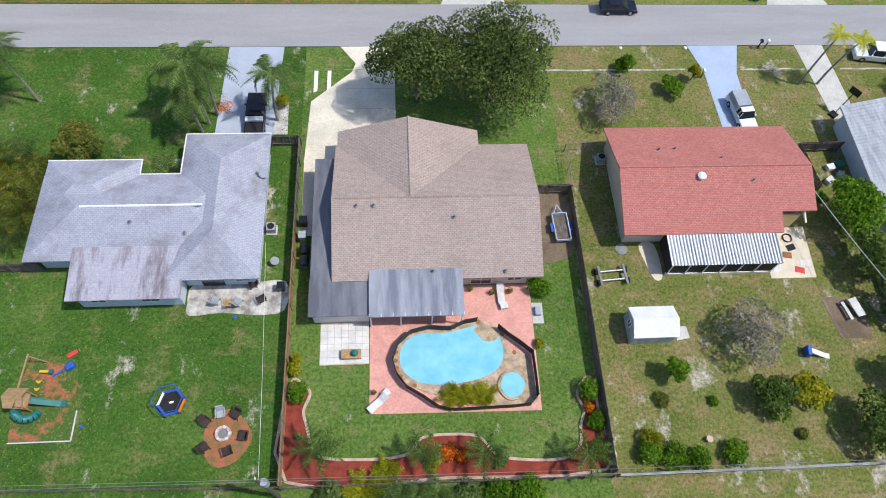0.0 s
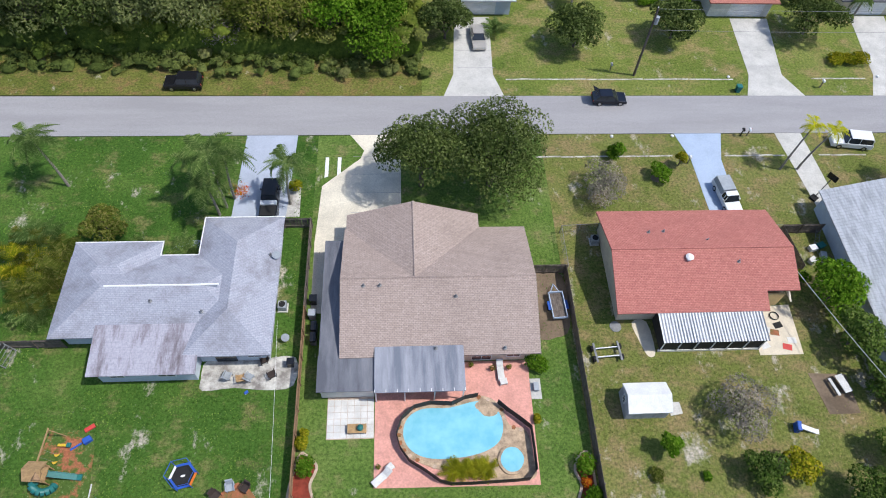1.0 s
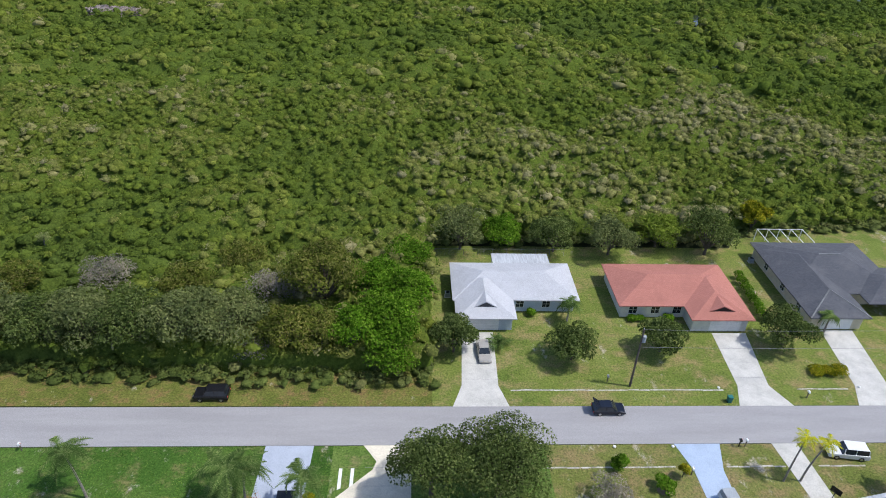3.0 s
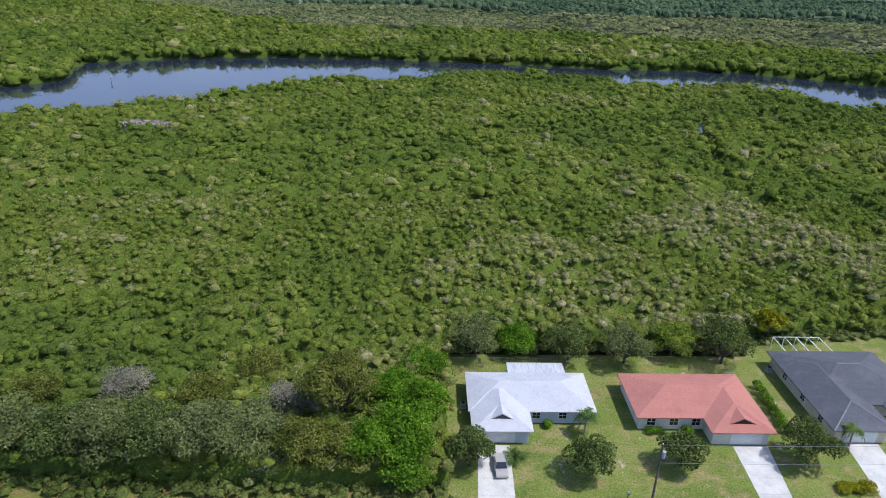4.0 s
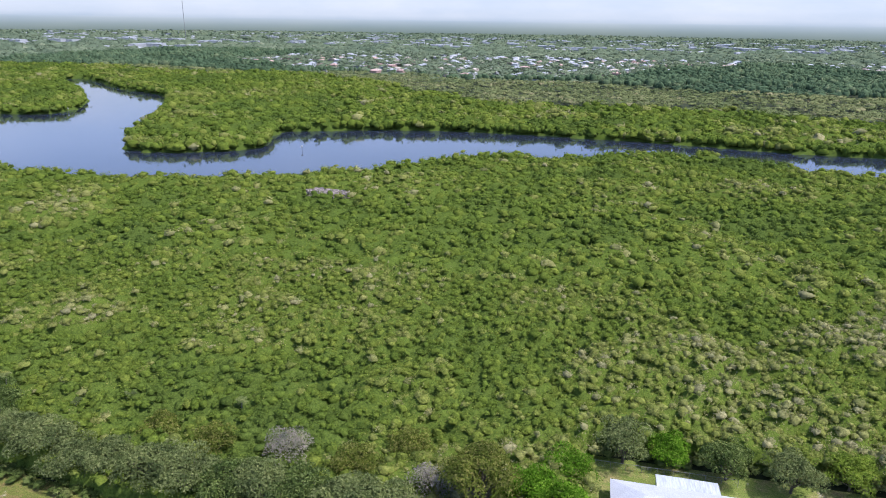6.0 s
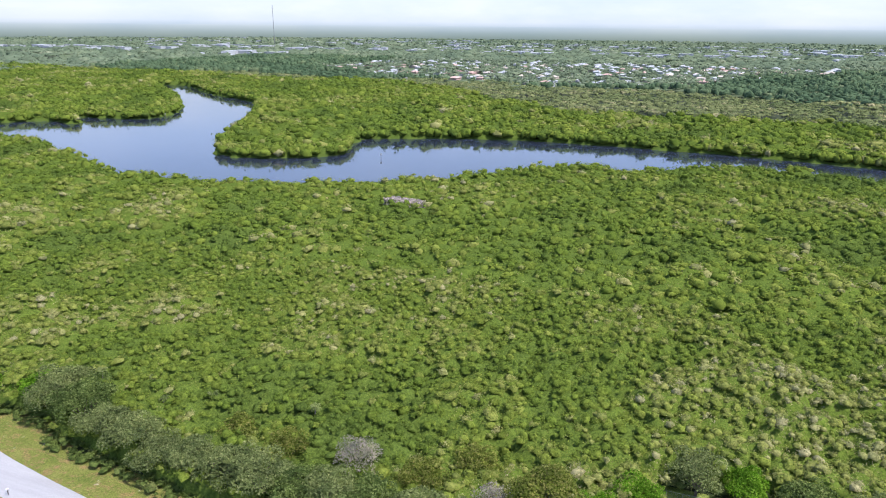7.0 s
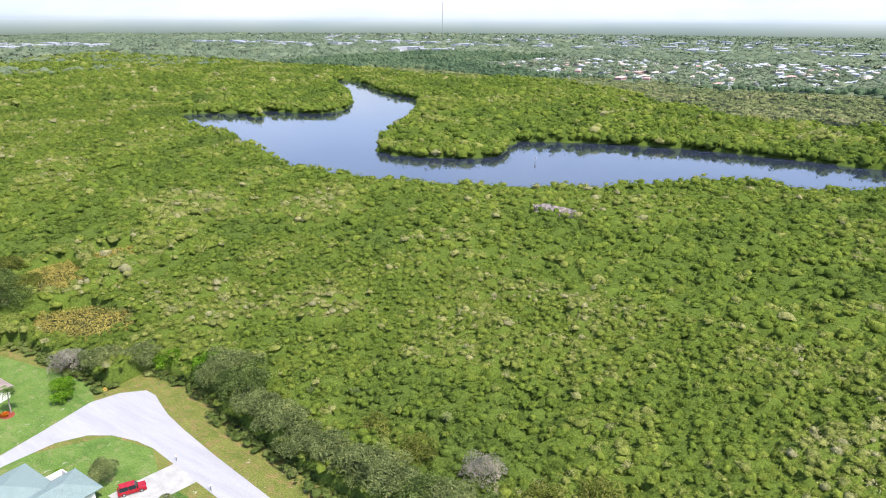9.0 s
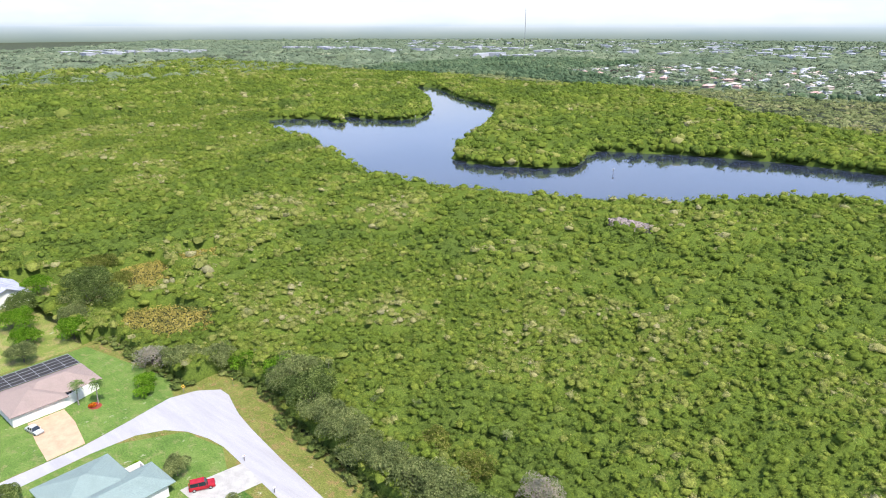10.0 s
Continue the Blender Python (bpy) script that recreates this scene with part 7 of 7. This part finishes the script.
for y in (-0.45, 0.45):
    part("crossbar", B(-1.2, 1.2, y - 0.05, y + 0.05, 0.42, 0.52), "whitecar", t)
for s in (-1, 1):
    part("bunk", B(s * 1.2 - 0.1, s * 1.2 + 0.1, -1.0, 1.0, 0.5, 0.6), "galv", t)
    for y in (-0.55, 0.55):
        part("wheel", tube(bmesh.new(), (s * 1.32, y, 0.3), (s * 1.5, y, 0.3), 0.3, 0.3, 14), "rubber", t)
t = thing("manhole_cover", "round grey septic cover in the dry lawn", "cover", (21.75, 27.85, 0.01))
part("lid", tube(bmesh.new(), (0, 0, 0), (0, 0, 0.06), 0.6, 0.57, 24), "galv", t)
slab("patio", [(35.7, 28.2), (36.2, 29.7), (40.3, 29.9), (40.0, 24.4), (35.6, 24.4)], -0.01, 0.04, "stucco", "paint-stained concrete patio", "patio")
for x, y, m_ in ((36.4, 25.4, "paver"), (37.8, 26.8, "clay"), (38.6, 25.2, "red_plastic"), (37.0, 27.2, "paver"), (38.4, 27.6, "rubber"), (39.3, 25.9, "paver"), (36.7, 26.3, "wood_brown")):
    t = thing("mat", "faded rug lying on the stained patio", "mat", (x, y, 0.045), rng.uniform(-25, 25))
    part("sheet", B(-0.45, 0.45, -0.32, 0.32, 0, 0.025, 0.008), m_, t)
t = thing("hose", "coiled dark garden hose on the patio", "hose", (38.3, 28.6, 0.05))
bm = bmesh.new()
for k in range(40):
    a, b = k * 0.45, (k + 1) * 0.45
    tube(bm, (0.45 * math.cos(a), 0.45 * math.sin(a), 0.03 + 0.003 * k), (0.45 * math.cos(b), 0.45 * math.sin(b), 0.03 + 0.003 * k), 0.03, 0.03, 5)
part("coil", bm, "rubber", t)
slab("path", smooth_outline([(23.5, 28.3), (25.0, 28.3), (25.2, 25.0), (24.4, 24.6), (23.8, 26.4)], 3), -0.005, 0.03, "stucco", "worn pale path beside the porch", "path")
slab("slab", [(39.7, 22.4), (43.4, 22.2), (43.4, 18.3), (40.4, 18.3)], -0.01, 0.04, "soil", "square of bare weathered concrete", "slab")
t = thing("picnic_table", "white picnic table with a bench", "table", (42.3, 21.0, 0.04), 15)
part("tabletop", B(-0.35, 0.45, -0.9, 0.9, 0.68, 0.75, 0.02), "paver", t)
part("bench", B(-0.95, -0.65, -0.9, 0.9, 0.4, 0.46, 0.02), "paver", t)
for y in (-0.7, 0.7):
    part("trestle", B(-0.9, 0.35, y - 0.04, y + 0.04, 0.3, 0.4), "wood_grey", t)
    part("leg", B(-0.05, 0.1, y - 0.04, y + 0.04, 0, 0.68), "wood_grey", t)
    part("bench_leg", B(-0.85, -0.75, y - 0.04, y + 0.04, 0, 0.42), "wood_grey", t)
t = thing("garden_slide", "small blue and white plastic slide on dry lawn", "slide", (36.8, 17.0, 0.0), -10)
part("ladder", B(-0.4, 0.0, -0.4, 0.5, 0.0, 0.9, 0.08), "blue_plastic", t)
part("chute", side_prism(bmesh.new(), [(-0.05, 0.9), (1.6, 0.12), (1.9, 0.12), (1.9, 0.04), (1.5, 0.03), (-0.05, 0.75)], 0.45, 0.0), "whitecar", t)
for x, y, m_ in ((45.2, 36.6, "whitecar"), (46.0, 35.6, "grey_plastic"), (44.6, 35.0, "paver"), (46.2, 36.9, "green_plastic"), (45.6, 34.4, "rubber")):
    t = thing("crate", "discarded crate beside the weathered fence", "crate", (x, y, 0.02), rng.uniform(0, 90))
    part("body", B(-0.4, 0.4, -0.3, 0.3, 0, 0.5, 0.03), m_, t)
    part("rim", B(-0.43, 0.43, -0.33, 0.33, 0.45, 0.52, 0.02), m_, t)
t = thing("ladder", "aluminium ladder leaning in the side yard", "ladder", (45.9, 37.4, 0.02), 70)
for y in (-0.22, 0.22):
    part("side_rail", tube(bmesh.new(), (-1.4, y, 0.1), (1.4, y, 0.7), 0.03, 0.03, 6), "galv", t)
for k in range(8):
    part("rung", tube(bmesh.new(), (-1.2 + k * 0.34, -0.22, 0.14 + k * 0.073), (-1.2 + k * 0.34, 0.22, 0.14 + k * 0.073), 0.02, 0.02, 5), "galv", t)
t = thing("plant_pot", "terracotta pot with a dry shrub on the lawn", "plant pot", (26.0, 9.9, 0.0))
part("pot", tube(bmesh.new(), (0, 0, 0), (0, 0, 0.4), 0.2, 0.28, 12), "stone_edge", t)
for x, y in ((30.3, 46.7),):
    slab("mulch_ring", [(x + 0.8 * math.cos(0.4 * k), y + 0.6 * math.sin(0.4 * k)) for k in range(16)], -0.005, 0.03, "soil", "ring of dark mulch round a young tree", "mulch")

t = thing("gate", "grey lattice gate leaning beside the fence", "gate", (-36.2, 26.0, 0.02), 75)
for x in (-0.9, 0.9):
    part("stile", tube(bmesh.new(), (x, -0.5, 0.05), (x, 0.5, 1.7), 0.05, 0.05, 6), "galv", t)
for k in range(6):
    s = k / 5
    part("bar", tube(bmesh.new(), (-0.9, -0.5 + s, 0.1 + 1.6 * s), (0.9, -0.5 + s, 0.1 + 1.6 * s), 0.03, 0.03, 6), "galv", t)

# ---- street furniture ----
def mailbox(x, y, mat, label):
    t = thing("mailbox", label, "mailbox", (x, y, 0.02), 90)
    part("post", B(-0.05, 0.05, -0.05, 0.05, 0, 1.05), "wood_grey" if mat != "black" else "black", t)
    bm = side_prism(bmesh.new(), [(-0.25, 1.05), (0.25, 1.05), (0.25, 1.22), (0.15, 1.32), (-0.15, 1.32), (-0.25, 1.22)], 0.24, 0.02)
    part("box", bm, mat, t)
    part("flag", B(-0.05, 0.08, -0.15, -0.125, 1.15, 1.32), "red_plastic", t)


for x, y, m_, lab in ((42.1, 53.2, "black", "black mailbox on a dark post"), (42.9, 53.2, "whitecar", "white mailbox on a dark post"), (55.3, 61.6, "whitecar", "white mailbox on a post by the grass"), (28.0, 64.7, "grey_plastic", "small grey utility box on the verge"), (-46.2, 53.2, "whitecar", "white mailbox on a post by the street"), (34.4, 48.9, "whitecar", "white sign box beside a driveway"), (-87.4, 57.0, "whitecar", "white mailbox beside a driveway"), (-99.9, 58.9, "whitecar", "white mailbox by the street bend")):
    mailbox(x, y, m_, lab)
for x, y in ((26.1, 53.2), (16.4, 53.0), (33.6, 53.2), (43.6, 63.5), (64.0, 63.6)):
    t = thing("marker_stone", "small white painted stone at the kerb", "stone", (x, y, 0))
    bm = bmesh.new()
    bmesh.ops.create_icosphere(bm, subdivisions=2, radius=0.22)
    for v in bm.verts:
        v.co.z = v.co.z * 0.7 + 0.12
    part("stone", bm, "white", t)
t = thing("basketball_hoop", "portable basketball hoop with black backboard", "basketball hoop", (48.0, 43.6, 0.02), 35)
part("base", B(-0.5, 0.3, -0.4, 0.4, 0, 0.25, 0.05), "rubber", t)
part("pole", tube(bmesh.new(), (0, 0, 0.2), (1.0, 0, 2.9), 0.05, 0.05, 8), "black", t)
part("backboard", B(1.0, 1.06, -0.6, 0.6, 2.6, 3.4, 0.01), "black", t)
part("hoop", tube(bmesh.new(), (1.3, 0, 2.85), (1.3, 0, 2.88), 0.23, 0.23, 14), "orange_plastic", t)


def utility_pole(x, y, h, label):
    t = thing("utility_pole", label, "utility pole", (x, y, 0))
    part("pole", tube(bmesh.new(), (0, 0, 0), (0, 0, h), 0.17, 0.12, 10), "pole_wood", t)
    part("transformer", tube(bmesh.new(), (0.3, 0, h - 2.2), (0.3, 0, h - 1.2), 0.27, 0.27, 14), "grey_plastic", t)
    part("bracket", B(0, 0.3, -0.04, 0.04, h - 1.8, h - 1.7), "galv", t)
    for k in range(2):
        part("insulator", tube(bmesh.new(), (0, 0, h - 0.05 - k * 3.2), (0.0, 0.14, h + 0.12 - k * 3.2), 0.05, 0.04, 8), "white", t)
    return t


def cable(label, pts, sag, r=0.022, mat="galv"):
    t = thing("cable", label, "cable")
    for a, b in zip(pts, pts[1:]):
        bm = bmesh.new()
        a, b = Vector(a), Vector(b)
        side = (b - a).cross(Vector((0, 0, 1))).normalized() * r
        rings = []
        for k in range(13):
            s = k / 12
            q = a.lerp(b, s) - Vector((0, 0, sag * 4 * s * (1 - s)))
            rings.append([bm.verts.new(q + d) for d in (side, Vector((0, 0, r)), -side, Vector((0, 0, -r)))])
        for u, w in zip(rings, rings[1:]):
            for k in range(4):
                bm.faces.new((u[k], u[(k + 1) % 4], w[(k + 1) % 4], w[k]))
        bm.faces.new(rings[0][::-1])
        bm.faces.new(rings[-1])
        part("span", bm, mat, t)


utility_pole(31.05, 63.9, 10.3, "weathered wooden utility pole with grey transformer")
utility_pole(-9.1, 7.0, 9.0, "wooden utility pole with round white transformer")
cable("overhead power cable along the street", [(31.05, 63.9, 10.2), (110, 66, 10.2)], 0.8)
cable("lower overhead cable along the street", [(31.05, 63.9, 7.2), (110, 66, 7.2)], 0.9)
cable("overhead cable behind the back gardens", [(-70, 8.4, 8.7), (-9.1, 7.0, 8.9), (50, 6.4, 8.9)], 0.6, 0.015)
cable("second overhead cable behind the back gardens", [(-70, 8.0, 7.6), (-9.1, 7.0, 7.9), (50, 6.0, 7.9)], 0.6, 0.015)
cable("white service cable from the pole to a house", [(-9.1, 7.0, 8.0), (-10.9, 27.5, 3.6)], 0.3, 0.012, "white")
cable("black service cable beside the red-roofed house", [(39.7, 33.0, 3.6), (45.5, 12.0, 6.5)], 0.4, 0.03, "whitecar")


def road_sign(x, y, rz, label):
    t = thing("road_sign", label, "sign", (x, y, 0), rz)
    part("post", B(-0.03, 0.03, -0.03, 0.03, 0, 2.1), "galv", t)
    part("plate", side_prism(bmesh.new(), [(-0.55, 1.75), (0, 2.3), (0.55, 1.75), (0, 1.2)], 0.03, 0.0), "yellow_plastic", t)
    part("arrow", prism(bmesh.new(), [(-0.25, -0.03), (0.25, -0.03), (0.25, -0.02), (-0.25, -0.02)], 1.68, 1.82), "black", t)


road_sign(-132.8, 64.6, 40, "yellow diamond warning sign at the road bend")
road_sign(-126.6, 73.8, -20, "yellow diamond warning sign at the road bend")
slab("flower_bed", [(-143.2 + 1.8 * math.cos(0.4 * k), 48.6 + 1.4 * math.sin(0.4 * k)) for k in range(16)], -0.005, 0.03, "mulch", "round mulch bed on the front lawn", "flower bed")
for x, y in ((-429.7, 438.6), (-415.7, 455.6), (-166.8, 354.1)):
    t = thing("channel_marker", "white channel marker post in the river", "marker post", (x, y, 0.0))
    part("post", tube(bmesh.new(), (0, 0, -0.2), (0, 0, 3.0), 0.14, 0.14, 8), "wood_grey", t)
    part("board", B(-0.6, 0.6, -0.06, 0.06, 2.2, 3.2), "shed_white", t)
t = thing("radio_mast", "thin red and white radio mast on the horizon", "mast", (-1480, 2250, 0))
part("mast", tube(bmesh.new(), (0, 0, 0), (0, 0, 145), 1.0, 0.8, 5), "galv", t)
"""joints of the driveways, last"""
for x0, x1, y0, y1, n in ((-4.9, 0.5, 39.6, 53.0, 5), (8.0, 12.9, 62.0, 75.0, 4), (46.8, 51.6, 62.5, 75.0, 4)):
    for k in range(1, n):
        y = y0 + (y1 - y0) * k / n
        slab("expansion_joint", [(x0, y), (x1, y), (x1, y + 0.04), (x0, y + 0.04)], 0.03, 0.049, "asphalt", "dark expansion joint across a driveway", "joint")
